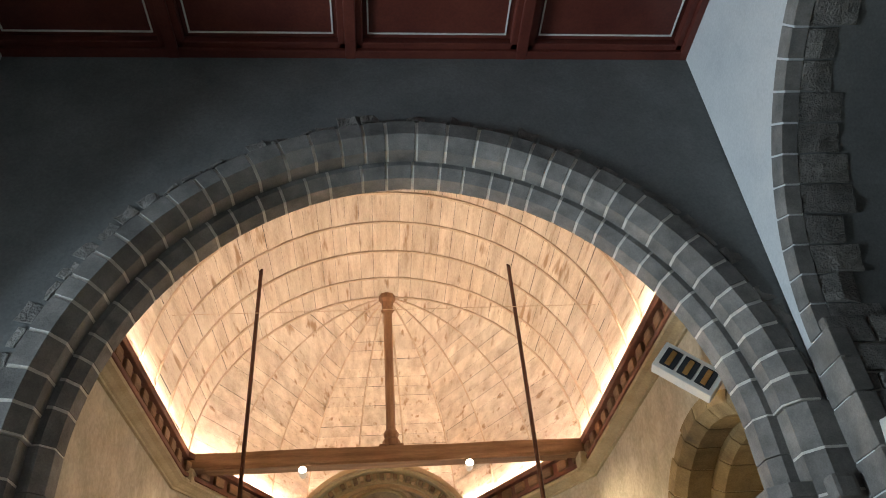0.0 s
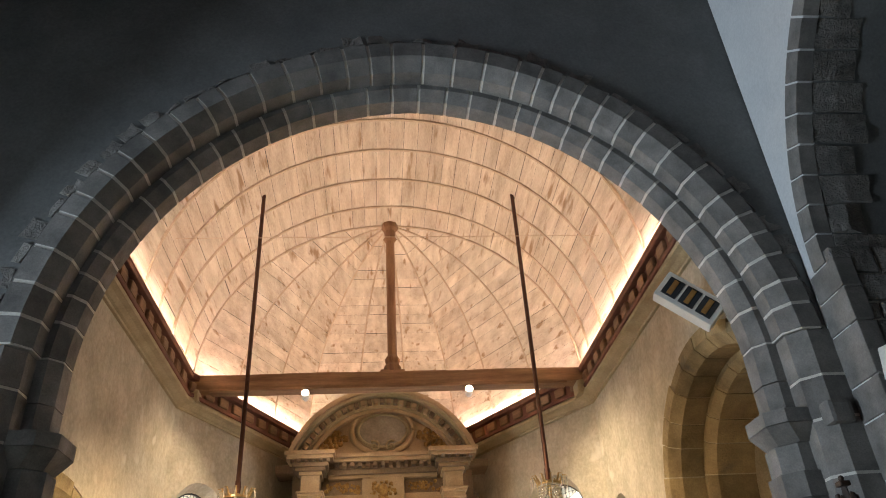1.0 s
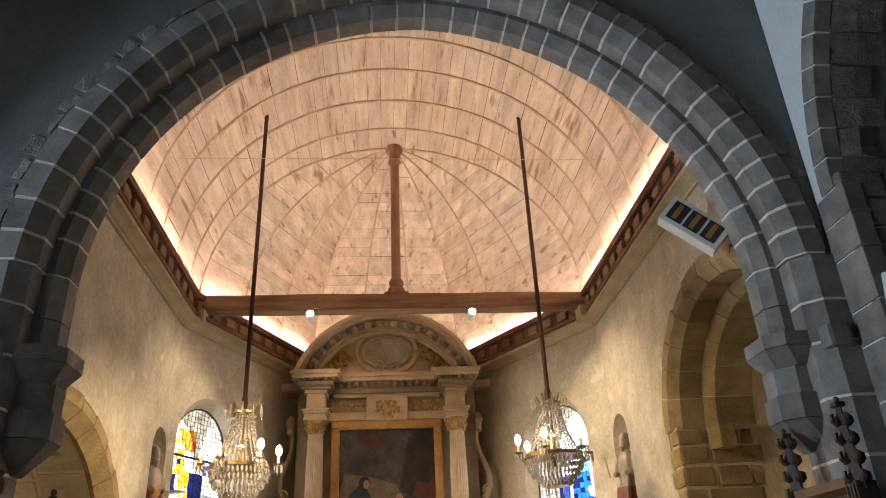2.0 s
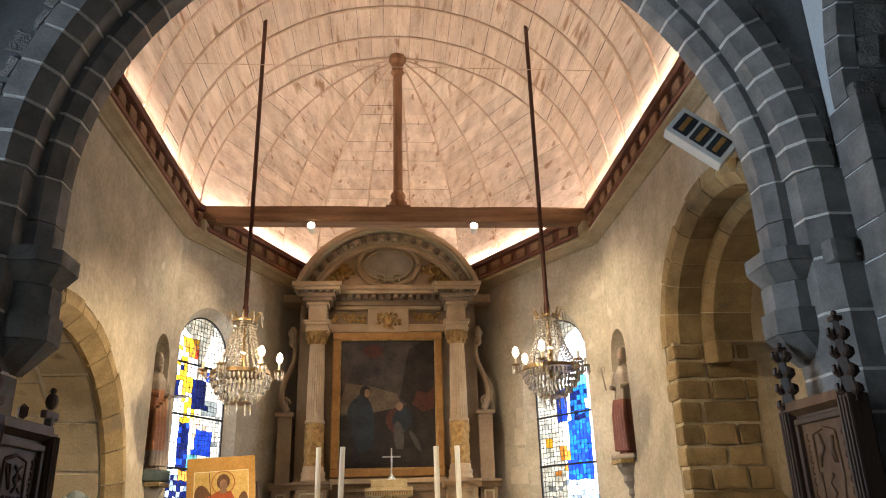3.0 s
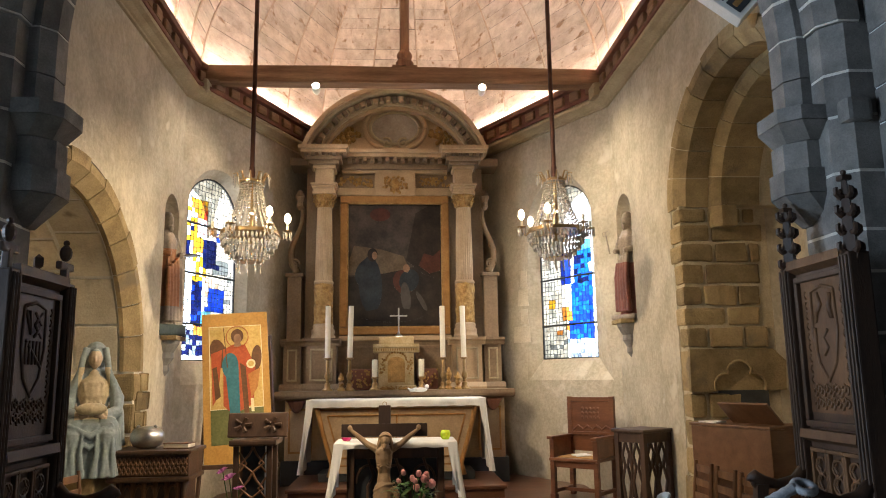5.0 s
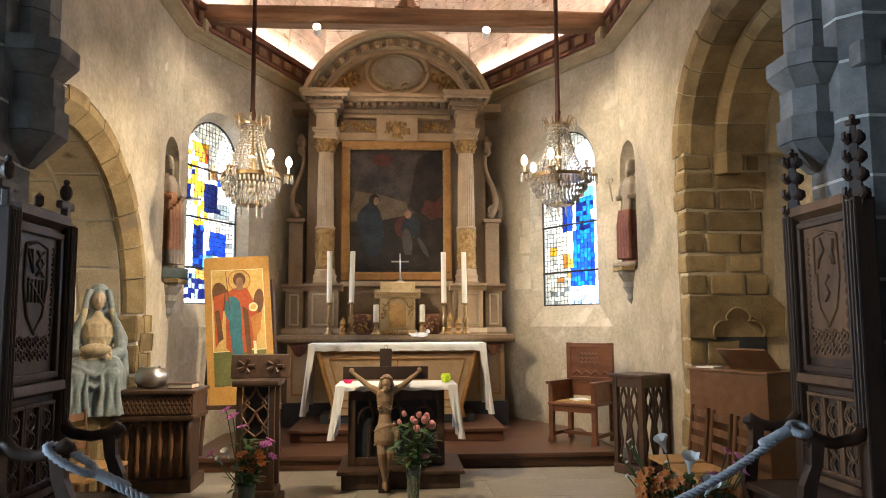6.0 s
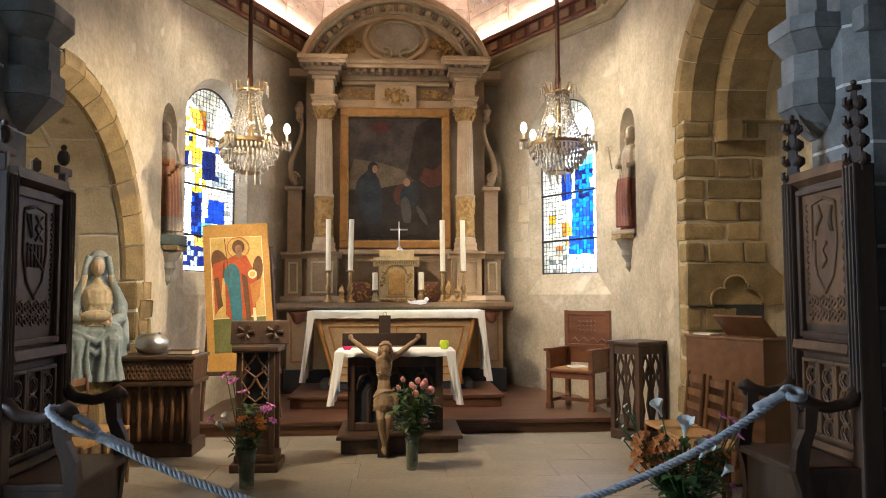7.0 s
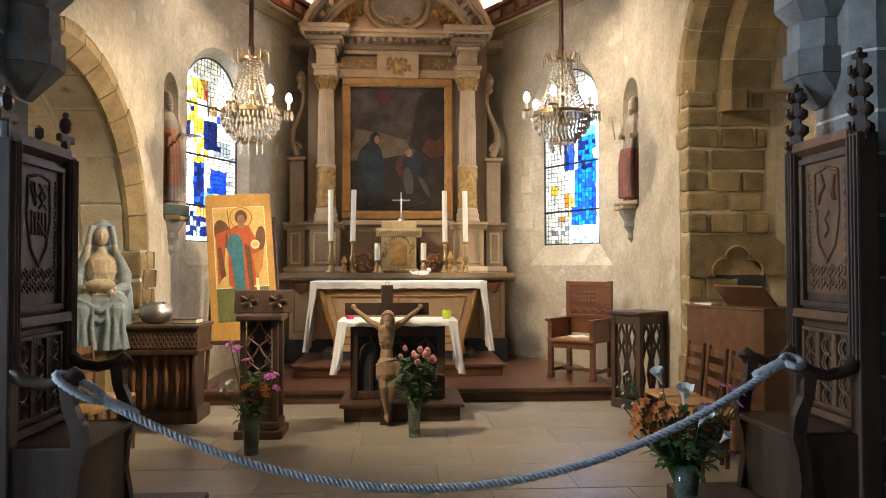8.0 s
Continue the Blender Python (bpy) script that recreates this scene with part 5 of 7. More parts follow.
part("door", prism([(-0.115, 0.10)] + [(0.115 * math.cos(a), 0.36 + 0.08 * math.sin(a)) for a in [math.pi - math.pi * k / 12 for k in range(13)]] + [(0.115, 0.10)], -0.03, 0.01, XZ(0)), "gold", tab, "gilt door")
orn = bmesh.new()
for k in range(40):
    sx = -1 if k % 2 else 1
    ball(orn, (sx * rnd.uniform(0.15, 0.22), -0.006, rnd.uniform(0.2, 0.44)), rnd.uniform(0.008, 0.018), (1, 0.6, 1), u=6, v=4)
for k in range(11):
    a = math.pi * k / 10
    tube([(0.05 * math.cos(a), -0.045, 0.012), (0.24 * math.cos(a), -0.045, 0.012 + 0.045 * math.sin(a))], 0.008, 5, orn)
for k in range(12):
    a = math.pi * k / 11
    ball(orn, (0.135 * math.cos(a), -0.02, 0.40 + 0.10 * math.sin(a)), 0.016, u=6, v=4)
part("gilt_ornament", orn, "gold", tab, "gilt garlands")
dn = bmesh.new()
for k in range(18):
    box(-0.27 + 0.031 * k, -0.255 + 0.031 * k, -0.072, -0.05, 0.52, 0.55, bm=dn)
part("dentil_row", dn, "gold", tab)
cr = thing("altar_cross", "small silver standing crucifix on the tabernacle", "crucifix", pose(C + 0.045, 10.45, 2.06))
part("foot", lathe([(0.055, 0), (0.05, 0.02), (0.02, 0.05), (0.012, 0.08)], 12), "silver", cr)
part("upright", box(-0.010, 0.010, -0.008, 0.008, 0.07, 0.40, 0.003), "silver", cr)
part("crossbar", box(-0.12, 0.12, -0.008, 0.008, 0.28, 0.30, 0.003), "silver", cr)
part("corpus", tube([(0, -0.012, 0.15), (0, -0.016, 0.24), (0, -0.012, 0.31)], [0.008, 0.013, 0.01], 6), "silver", cr)


def candlestick(x, y, z, sh, ch, r, label, lean=0.0, mt="brass"):
    c = thing("candlestick", label, "candlestick", pose(x, y, z, 0, lean, 0), "altar candlesticks")
    part("foot", lathe([(0.075, 0), (0.07, 0.02), (0.035, 0.05), (0.045, 0.08), (0.02, 0.11)], 12), mt, c, smooth=True)
    part("stem", lathe([(0.02, 0.11), (0.035, 0.2 * sh), (0.018, 0.3 * sh), (0.045, 0.45 * sh), (0.02, 0.6 * sh), (0.025, 0.85 * sh), (0.018, sh)], 12), mt, c, smooth=True)
    part("drip_pan", lathe([(0.015, sh - 0.02), (0.05, sh), (0.055, sh + 0.012), (0.02, sh + 0.012)], 14), mt, c)
    part("candle", lathe([(r, sh + 0.012), (r, sh + ch), (r * 0.3, sh + ch + 0.004)], 14), "wax", c, "thick cream candle")
    part("wick", lathe([(0.003, sh + ch), (0.003, sh + ch + 0.018)], 5), "black", c)


for x, ln in ((-0.985, 0.0), (-0.70, 1.2), (0.555, -0.5), (0.84, -1.0)):
    candlestick(x, 10.27, 1.352, 0.42 if x < 0 else 0.41, 0.70, 0.035, "tall cream candle on a turned brass candlestick", ln)
for x in (-0.36, 0.26):
    candlestick(x, 10.26, 1.352, 0.16, 0.24, 0.038, "short cream candle on a low brass candlestick")
for x, y in ((-0.56, 10.62), (0.36, 10.62)):
    g = thing("reliquary", "dark gilt carved casket behind the candles", "casket", pose(x, y, 1.352))
    part("body", box(-0.14, 0.14, 0, 0.16, 0.0, 0.28, 0.02), "plate", g)
    o = bmesh.new()
    for k in range(30):
        ball(o, (rnd.uniform(-0.13, 0.13), -0.005, rnd.uniform(0.03, 0.27)), rnd.uniform(0.01, 0.022), (1, 0.6, 1), u=6, v=4)
    part("gilt_carving", o, "gold", g)
for x, hh in ((-0.80, 0.2), (0.62, 0.26), (0.74, 0.2)):
    g = thing("gilt_ornament_stand", "small worn gilt carved stand on the altar ledge", "ornament", pose(x, 10.2, 1.352))
    part("carving", roughen(lathe([(0.05, 0), (0.055, 0.02), (0.022, 0.05), (0.04, 0.09), (0.018, 0.12), (0.045, hh * 0.75), (0.02, hh), (0.006, hh + 0.03)], 12), 0.010, 24), "gold", g)
dv = thing("white_bird", "small white ceramic dove on the altar", "ornament", pose(0.24, 10.0, 1.32))
o = bmesh.new()
ball(o, (0, 0, 0.035), 0.06, (1.5, 0.8, 0.5))
ball(o, (0.08, 0, 0.075), 0.03)
tube([(-0.05, 0, 0.04), (-0.13, 0, 0.03), (-0.17, 0, 0.06)], [0.03, 0.02, 0.006], 6, o)
part("body", o, "linen", dv, smooth=True)

# ---- altar with cloth ----
alt = thing("altar", "cream and gilt altar with sloping sides on the platform", "altar", pose(-0.07, 9.52, 0.284))
prof = [(-0.72, 0.10), (-0.78, 0.16), (-0.98, 0.86), (-1.02, 0.92), (1.02, 0.92), (0.98, 0.86), (0.78, 0.16), (0.72, 0.10)]
part("body", prism(prof, 0.03, 0.62, XZ(0)), "cream", alt)
part("top", box(-1.06, 1.06, -0.02, 0.66, 0.92, 0.965, 0.01), "cream", alt)
part("plinth", box(-0.95, 0.95, 0.06, 0.6, 0.0, 0.10, 0.01), "black", alt)
for sx in (-1, 1):
    part("gilt_edge", tube([(sx * 0.97, 0.02, 0.88), (sx * 0.90, 0.02, 0.6), (sx * 0.78, 0.02, 0.2), (sx * 0.80, 0.01, 0.06)], [0.035, 0.028, 0.03, 0.045], 8), "gilt_wood", alt, "gilt scrolled corner", True)
part("gilt_band", box(-0.97, 0.97, 0.015, 0.035, 0.84, 0.865, 0.004), "gilt_wood", alt)
part("gilt_band", box(-0.74, 0.74, 0.015, 0.035, 0.18, 0.20, 0.004), "gilt_wood", alt)
pf = bmesh.new()
pts = [(-0.84, 0.02, 0.78), (0.84, 0.02, 0.78), (0.70, 0.02, 0.28), (-0.70, 0.02, 0.28), (-0.84, 0.02, 0.78)]
for a, b in zip(pts, pts[1:]):
    tube([a, b], 0.012, 6, pf)
part("panel_moulding", pf, "gilt_wood", alt)
part("panel_moulding", tube([(0, 0.02, 0.78), (0, 0.02, 0.28)], 0.012, 6), "gilt_wood", alt)


def cloth(name, label, m, half, y0, y1, top, front, side, flare):
    """A linen cloth: flat top, short front and long falling ends with folds."""
    c = thing(name, label, "cloth", m)
    nx, rows = 60, []
    def edge(x):
        return 0.006 * math.sin(x * 23) + 0.004 * math.sin(x * 51)
    g = []
    for k in range(nx + 1):
        x = -half + 2 * half * k / nx
        g.append([(x, y1, top), (x, y0, top), (x, y0 - 0.012, top - 0.015), (x, y0 - 0.014 + edge(x), top - front * 0.6), (x, y0 - 0.016 + 1.6 * edge(x), top - front + 0.004 * math.sin(x * 30))])
    part("cloth_top", sheet(g), "linen", c, smooth=True)
    for sx in (-1, 1):
        g = []
        for k in range(15):
            f = k / 14
            row = []
            for j in range(-8, 25):
                v = j / 24
                w = max(0.0, -v * 3)
                y = y0 - 0.018 + (y1 - y0) * max(v, 0.0)
                drop = side * (1 - 0.10 * max(v, 0) + 0.04 * math.sin(7 * v)) * (1 - 0.55 * w ** 1.3)
                fold = 0.028 * f * math.sin(v * 26) + 0.018 * f * math.sin(v * 11 + 1)
                row.append((sx * (half + 0.004 - 0.09 * w + flare * f ** 1.5 + (fold if v > 0 else 0)), y - 0.05 * f * (1 - max(v, 0)) - (0.6 * fold if v <= 0 else 0), top - drop * f))
            g.append(row)
        part("cloth_end", sheet(g), "linen", c, "falling end of the cloth in soft folds", True)
    return c


cloth("altar_cloth", "long white linen cloth hanging over the altar ends", pose(-0.07, 9.5, 0.284), 1.09, -0.02, 0.66, 0.972, 0.09, 0.86, 0.05)

def fuse(ob, voxel, rounds=2):
    """Melts the shapes of one carving into a single continuous skin."""
    m = ob.modifiers.new("skin", "REMESH")
    m.mode, m.voxel_size, m.use_smooth_shade = "VOXEL", voxel, True
    k = ob.modifiers.new("soften", "SMOOTH")
    k.factor, k.iterations = 0.5, rounds
    bpy.context.view_layer.update()
    me = bpy.data.meshes.new_from_object(ob.evaluated_get(bpy.context.evaluated_depsgraph_get()))
    old = ob.data
    ob.modifiers.clear()
    me.materials.clear()
    for mt in old.materials:
        me.materials.append(mt)
    ob.data = me
    for q in me.polygons:
        q.material_index, q.use_smooth = 0, True
    return ob


# ---- carved table with the leaning crucifix ----
pl = tagged(link("low_plinth", box(-0.58, 0.50, 7.18, 8.05, 0.0, 0.13, 0.012), "oak"), "dark oak plinth under the carved table", "plinth")
part("plinth_edge", box(-0.62, 0.54, 7.14, 8.08, 0.13, 0.165, 0.012), "oak", pl)
tb = thing("carved_table", "dark oak table front carved with deep openwork", "table", pose(-0.08, 7.42, 0.168))
part("top", box(-0.52, 0.52, -0.04, 0.5, 0.70, 0.74, 0.012), "oak", tb)
for sx in (-1, 1):
    part("post", box(sx * 0.42 - 0.035, sx * 0.42 + 0.035, 0, 0.07, 0, 0.70, 0.012), "oak", tb)
    part("post", box(sx * 0.42 - 0.035, sx * 0.42 + 0.035, 0.4, 0.47, 0, 0.70, 0.012), "oak", tb)
part("rail", box(-0.39, 0.39, 0.005, 0.06, 0.60, 0.70, 0.01), "oak", tb)
part("rail", box(-0.39, 0.39, 0.005, 0.06, 0.0, 0.07, 0.01), "oak", tb)
# black slab puts the shade behind the openwork into colour
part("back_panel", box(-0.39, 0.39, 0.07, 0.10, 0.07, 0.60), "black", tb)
o = bmesh.new()
for x in (-0.26, 0.0, 0.26):
    tube([(x, 0.03, 0.07), (x, 0.03, 0.35), (x + 0.05, 0.03, 0.45), (x, 0.03, 0.60)], 0.014, 6, o)
    pts = [(x + 0.11 * math.cos(a), 0.035, 0.38 + 0.16 * math.sin(a)) for a in [math.pi * k / 10 for k in range(11)]]
    tube(pts, 0.012, 6, o)
    lathe([(0.03, 0), (0.045, 0.1), (0.03, 0.2), (0.02, 0.24), (0.03, 0.28), (0.01, 0.32)], 8, o, pose(x + 0.13, 0.04, 0.10))
part("tracery", o, "oak", tb, "carved oak tracery")
cloth("table_cloth", "white linen cloth with lace edge on the carved table", pose(-0.08, 7.42, 0.168), 0.57, -0.05, 0.5, 0.75, 0.05, 0.50, 0.03)
for x, cl, nm in ((-0.55, (0.45, 0.02, 0.12), "purple"), (0.40, (0.45, 0.62, 0.03), "yellow-green")):
    mt = material(nm + "_glass_cup", cl, tuple(min(1, c * 1.6) for c in cl), 0.15, scale=8)
    g = thing("votive_glass", "small " + nm + " glass votive cup on the cloth", "glass", pose(x, 7.6, 0.921))
    part("cup", lathe([(0.03, 0), (0.045, 0.02), (0.05, 0.05), (0.04, 0.085), (0.036, 0.085), (0.044, 0.05), (0.025, 0.01)], 16), mt, g, smooth=True)

M["cross_wood"] = material("black_stained_wood", (0.016, 0.008, 0.005), (0.042, 0.021, 0.012), 0.5, scale=3, fine=45, bump=0.3, stretch=(2.5, 2.5, 0.6))
M["body"] = material("painted_wood_body", (0.20, 0.13, 0.072), (0.35, 0.235, 0.135), 0.5, scale=5, fine=50, bump=0.3)
cx = thing("crucifix", "large dark wooden cross with a carved corpus leaning on the table", "crucifix", pose(-0.185, 7.03, 0.0, -9, 0, -1.5))
part("upright", box(-0.055, 0.055, 0, 0.045, 0.0, 1.28, 0.006), "cross_wood", cx)
part("crossbar", box(-0.39, 0.39, -0.004, 0.041, 1.0, 1.115, 0.006), "cross_wood", cx)
part("ring", tube([(0.018 * math.cos(a), 0.02, 1.295 + 0.018 * math.sin(a)) for a in [2 * math.pi * k / 12 for k in range(13)]], 0.003, 5), "brass", cx)
o = bmesh.new()
tube([(0.0, -0.05, 0.50), (0.0, -0.06, 0.58), (0.0, -0.055, 0.68), (0.0, -0.075, 0.80), (0.0, -0.07, 0.87), (0.0, -0.06, 0.91), (0.012, -0.075, 0.945)], [0.070, 0.066, 0.052, 0.075, 0.078, 0.055, 0.028], 14, o)
for k in range(4):      # ribs and belly
    for sx in (-1, 1):
        tube([(sx * 0.015, -0.132, 0.80 - 0.02 * k), (sx * 0.045, -0.122, 0.79 - 0.025 * k), (sx * 0.066, -0.09, 0.79 - 0.02 * k)], 0.006, 5, o)
for sx in (-1, 1):
    ball(o, (sx * 0.036, -0.125, 0.855), 0.036, (1, 0.5, 0.8))
    tube([(sx * 0.065, -0.06, 0.885), (sx * 0.15, -0.05, 0.93), (sx * 0.225, -0.045, 0.995), (sx * 0.305, -0.03, 1.06)], [0.036, 0.027, 0.024, 0.015], 8, o)
    ball(o, (sx * 0.31, -0.035, 1.075), 0.024, (1, 0.7, 1.1))
tube([(-0.036, -0.07, 0.50), (-0.02, -0.125, 0.33), (-0.012, -0.10, 0.22), (0.012, -0.07, 0.09)], [0.046, 0.040, 0.029, 0.018], 9, o)
tube([(0.036, -0.07, 0.50), (0.05, -0.11, 0.34), (0.03, -0.085, 0.22), (0.0, -0.045, 0.10)], [0.046, 0.038, 0.029, 0.018], 9, o)
ball(o, (0.014, -0.09, 0.06), 0.024, (0.7, 1.1, 1.5))
ball(o, (-0.004, -0.06, 0.07), 0.024, (0.7, 1.1, 1.4))
ball(o, (0.012, -0.125, 0.955), 0.050, (0.84, 0.95, 1.22))
ball(o, (0.010, -0.172, 0.945), 0.010, (0.8, 1, 1.8))
tube([(0.010, -0.155, 0.915), (0.008, -0.165, 0.885), (0.006, -0.155, 0.865)], [0.026, 0.019, 0.008], 7, o)
ball(o, (0.014, -0.105, 0.985), 0.056, (1.0, 1.0, 0.9))
for sx in (-1, 1):      # hair falling on the shoulders
    tube([(0.012 + sx * 0.045, -0.11, 0.985), (0.012 + sx * 0.058, -0.115, 0.93), (0.012 + sx * 0.062, -0.105, 0.87)], [0.015, 0.014, 0.008], 7, o)
tube([(0.013 + 0.051 * math.cos(a), -0.115 + 0.051 * math.sin(a), 0.996 + 0.006 * math.sin(3 * a)) for a in [2 * math.pi * k / 18 for k in range(19)]], 0.008, 6, o)
# wrapped loincloth: slanting folds round the hips and a hanging knot
tube([(0, -0.062, 0.59), (0, -0.065, 0.565), (0, -0.068, 0.50), (0, -0.078, 0.44), (0, -0.082, 0.40)], [0.066, 0.084, 0.092, 0.090, 0.070], 16, o)
for k in range(4):
    z = 0.565 - 0.038 * k
    ring = [(0.088 * math.cos(q), -0.065 + 0.078 * math.sin(q), z + 0.030 * math.cos(q) + 0.006 * math.sin(3 * q + 0.7 * k)) for q in [2 * math.pi * j / 16 for j in range(17)]]
    tube(ring, 0.012, 6, o)
tube([(0.085, -0.10, 0.56), (0.115, -0.11, 0.50), (0.105, -0.10, 0.43), (0.135, -0.09, 0.37)], [0.032, 0.028, 0.024, 0.010], 7, o)
fuse(part("corpus", o, "body", cx, "carved painted wooden corpus", True), 0.0045, 1)

# ---- choir stalls at the chancel arch ----
def carved_relief(bm, x, y0, y1, z0, z1, sx, style):
    """Carving on a panel whose face is at x, towards sx."""
    def P(a, b, out=0.0):
        return (x + sx * (0.006 + out), y0 + (y1 - y0) * a, z0 + (z1 - z0) * b)
    shield = [(0.22, 0.93), (0.5, 0.97), (0.78, 0.93), (0.8, 0.6), (0.7, 0.36), (0.5, 0.22), (0.3, 0.36), (0.2, 0.6), (0.22, 0.93)]
    tube([P(a, b) for a, b in shield], 0.010, 6, bm)
    if style == "north":
        for k in range(5):
            tube([P(0.32 + 0.09 * k, 0.66), P(0.32 + 0.09 * k, 0.47)], 0.008, 5, bm)
        tube([P(0.3, 0.66), P(0.72, 0.45)], 0.009, 5, bm)
        for b in (0.74, 0.84):
            tube([P(0.5, b - 0.05), P(0.7, b + 0.05)], 0.009, 5, bm)
            tube([P(0.7, b - 0.05), P(0.5, b + 0.05)], 0.009, 5, bm)
        tube([P(0.26, 0.9), P(0.4, 0.72), P(0.36, 0.9)], 0.012, 5, bm)
    else:
        tube([P(0.3, 0.9), P(0.36, 0.8), P(0.3, 0.7), P(0.38, 0.74)], [0.014, 0.02, 0.014, 0.006], 6, bm)
        tube([P(0.62, 0.92), P(0.56, 0.82), P(0.66, 0.76), P(0.7, 0.68)], [0.008, 0.016, 0.014, 0.006], 6, bm)
        tube([P(0.44, 0.62), P(0.56, 0.56), P(0.46, 0.48), P(0.56, 0.42)], 0.010, 6, bm)
        tube([P(0.74, 0.64), P(0.74, 0.42)], 0.010, 6, bm)
    for k in range(24):
        a = 0.12 + 0.76 * (k % 12) / 11
        b = 0.05 + 0.10 * (k // 12) + 0.02 * math.sin(k * 2.1)
        pts = [P(a + 0.035 * math.cos(q), b + 0.03 * math.sin(q)) for q in [5.0 * j / 6 for j in range(7)]]
        tube(pts, 0.007, 5, bm)
    for sd in (0.06, 0.94):
        for k in range(9):
            b = 0.2 + 0.085 * k
            tube([P(sd - 0.03, b), P(sd + 0.03, b + 0.03), P(sd - 0.02, b + 0.06)], 0.006, 5, bm)


def stall(side, xp, z_top, y0, y1):
    """A carved stall: high panelled back along y, seat towards the middle; side +1 stands on the south."""
    sx = -side
    nm = "north" if side < 0 else "south"
    s = thing("choir_stall", "dark carved oak choir stall, high back with " + ("cross finials" if side < 0 else "crocketed pinnacles"), "stall", pose(xp, 0, 0), "choir stalls")
    back = 0.07 * side
    part("back_board", box(*sorted((0.0, back)), y0, y1, 0.1, z_top - 0.02), "oak", s)
    for y in (y0, y1):
        part("post", box(*sorted((-0.05 * side, back)), y - 0.045, y + 0.045, 0.0, z_top + 0.02, 0.012), "oak", s)
        for off in (-0.028, 0.0, 0.028):
            part("post_moulding", tube([(-0.055 * side, y + off, 0.9), (-0.055 * side, y + off, z_top)], 0.009, 6), "oak", s)
    for z, h, o in ((z_top - 0.03, 0.08, 0.055), (1.11, 0.075, 0.065), (0.56, 0.06, 0.04)):
        part("rail", prism([(0, z), (-o * side, z + h * 0.35), (-o * side * 0.9, z + h), (0, z + h)], y0 + 0.04, y1 - 0.04, lambda u, v, d: (u, d, v)), "oak" if side < 0 else "oak_mid", s)
    part("panel_frame", outline_frame_yz(y0 + 0.06, y1 - 0.06, 1.20, z_top - 0.05, 0.035, -0.03 * side), "oak", s)
    o = bmesh.new()
    carved_relief(o, 0.0, y0 + 0.11, y1 - 0.11, 1.30, z_top - 0.10, sx, nm)
    part("carved_panel", o, "oak" if side < 0 else "oak_mid", s, "relief of a shield and foliage", True)
    part("panel_field", box(*sorted((-0.004 * side, 0.01 * side)), y0 + 0.08, y1 - 0.08, 1.28, z_top - 0.08), "oak" if side < 0 else "oak_mid", s)
    n = 3
    for k in range(n):
        a = y0 + 0.07 + (y1 - y0 - 0.14) * k / n
        b = y0 + 0.07 + (y1 - y0 - 0.14) * (k + 1) / n
        part("tracery_frame", outline_frame_yz(a, b, 0.64, 1.08, 0.022, -0.028 * side), "oak" if side < 0 else "oak_mid", s)
        t = bmesh.new()
        c = (a + b) / 2
        w = (b - a) / 2 - 0.03
        for j in range(4):
            z = 0.70 + 0.095 * j
            tube([(-0.012 * side, c + w * math.cos(q), z + 0.045 * math.sin(q)) for q in [2 * math.pi * i / 10 for i in range(11)]], 0.008, 5, t)
            tube([(-0.012 * side, c, z - 0.045), (-0.016 * side, c + w * 0.5, z), (-0.012 * side, c, z + 0.045)], 0.006, 5, t)
        part("tracery", t, "oak" if side < 0 else "oak_mid", s)
    seat_w = 0.40
    part("seat", box(*sorted((-0.01 * side, -seat_w * side)), y0 - 0.02, y1 + 0.02, 0.52, 0.56, 0.012), "oak", s)
    part("seat_front", box(*sorted((-0.36 * side, -0.32 * side)), y0, y1, 0.12, 0.52, 0.006), "oak", s)
    part("footboard", box(*sorted((0.0, -0.80 * side)), y0 - 0.7, y1 + 0.1, 0.0, 0.115, 0.012), "oak", s)
    for y in (y0, y1):
        arm = part("arm", tube([(-0.03 * side, y, 0.94), (-0.10 * side, y, 0.885), (-0.20 * side, y, 0.865), (-0.29 * side, y, 0.885), (-0.345 * side, y, 0.915), (-0.375 * side, y, 0.905)], [0.045, 0.034, 0.030, 0.034, 0.040, 0.018], 9), "oak", s, "curved oak arm rest with a scrolled end", True)
        part("scroll", tube([(-0.335 * side - 0.04 * side * (1 - k / 16) * math.cos(k * 0.6), y, 0.885 + 0.045 * (1 - k / 16) * math.sin(k * 0.6)) for k in range(15)], 0.02, 6), "oak", arm, smooth=True)
        t = prism([(-0.33 * side, 0.0), (-0.40 * side, 0.0), (-0.385 * side, 0.15), (-0.36 * side, 0.30), (-0.375 * side, 0.45), (-0.405 * side, 0.55), (-0.39 * side, 0.66), (-0.345 * side, 0.76), (-0.34 * side, 0.87), (-0.27 * side, 0.87), (-0.285 * side, 0.76), (-0.32 * side, 0.66), (-0.335 * side, 0.55), (-0.31 * side, 0.45), (-0.30 * side, 0.28)], y - 0.03, y + 0.03, lambda u, v, d: (u, d, v))
        part("arm_support", t, "oak", s)
        part("side_board", box(*sorted((-0.02 * side, -0.32 * side)), y - 0.018, y + 0.018, 0.12, 0.56), "oak", s)
        # finials
        if side < 0:
            t = bmesh.new()
            box(-0.02, 0.02, y - 0.02, y + 0.02, z_top, z_top + 0.12, 0.006, t)
            box(-0.018, 0.018, y - 0.085, y + 0.085, z_top + 0.10, z_top + 0.145, 0.01, t)
            ball(t, (0, y, z_top + 0.20), 0.042, (0.8, 1, 1.15))
            ball(t, (0, y, z_top + 0.26), 0.018)
            part("finial", t, "oak", s, "cross finial with a knob")
        else:
            t = bmesh.new()
            hh = 0.44 if y == y0 else 0.40
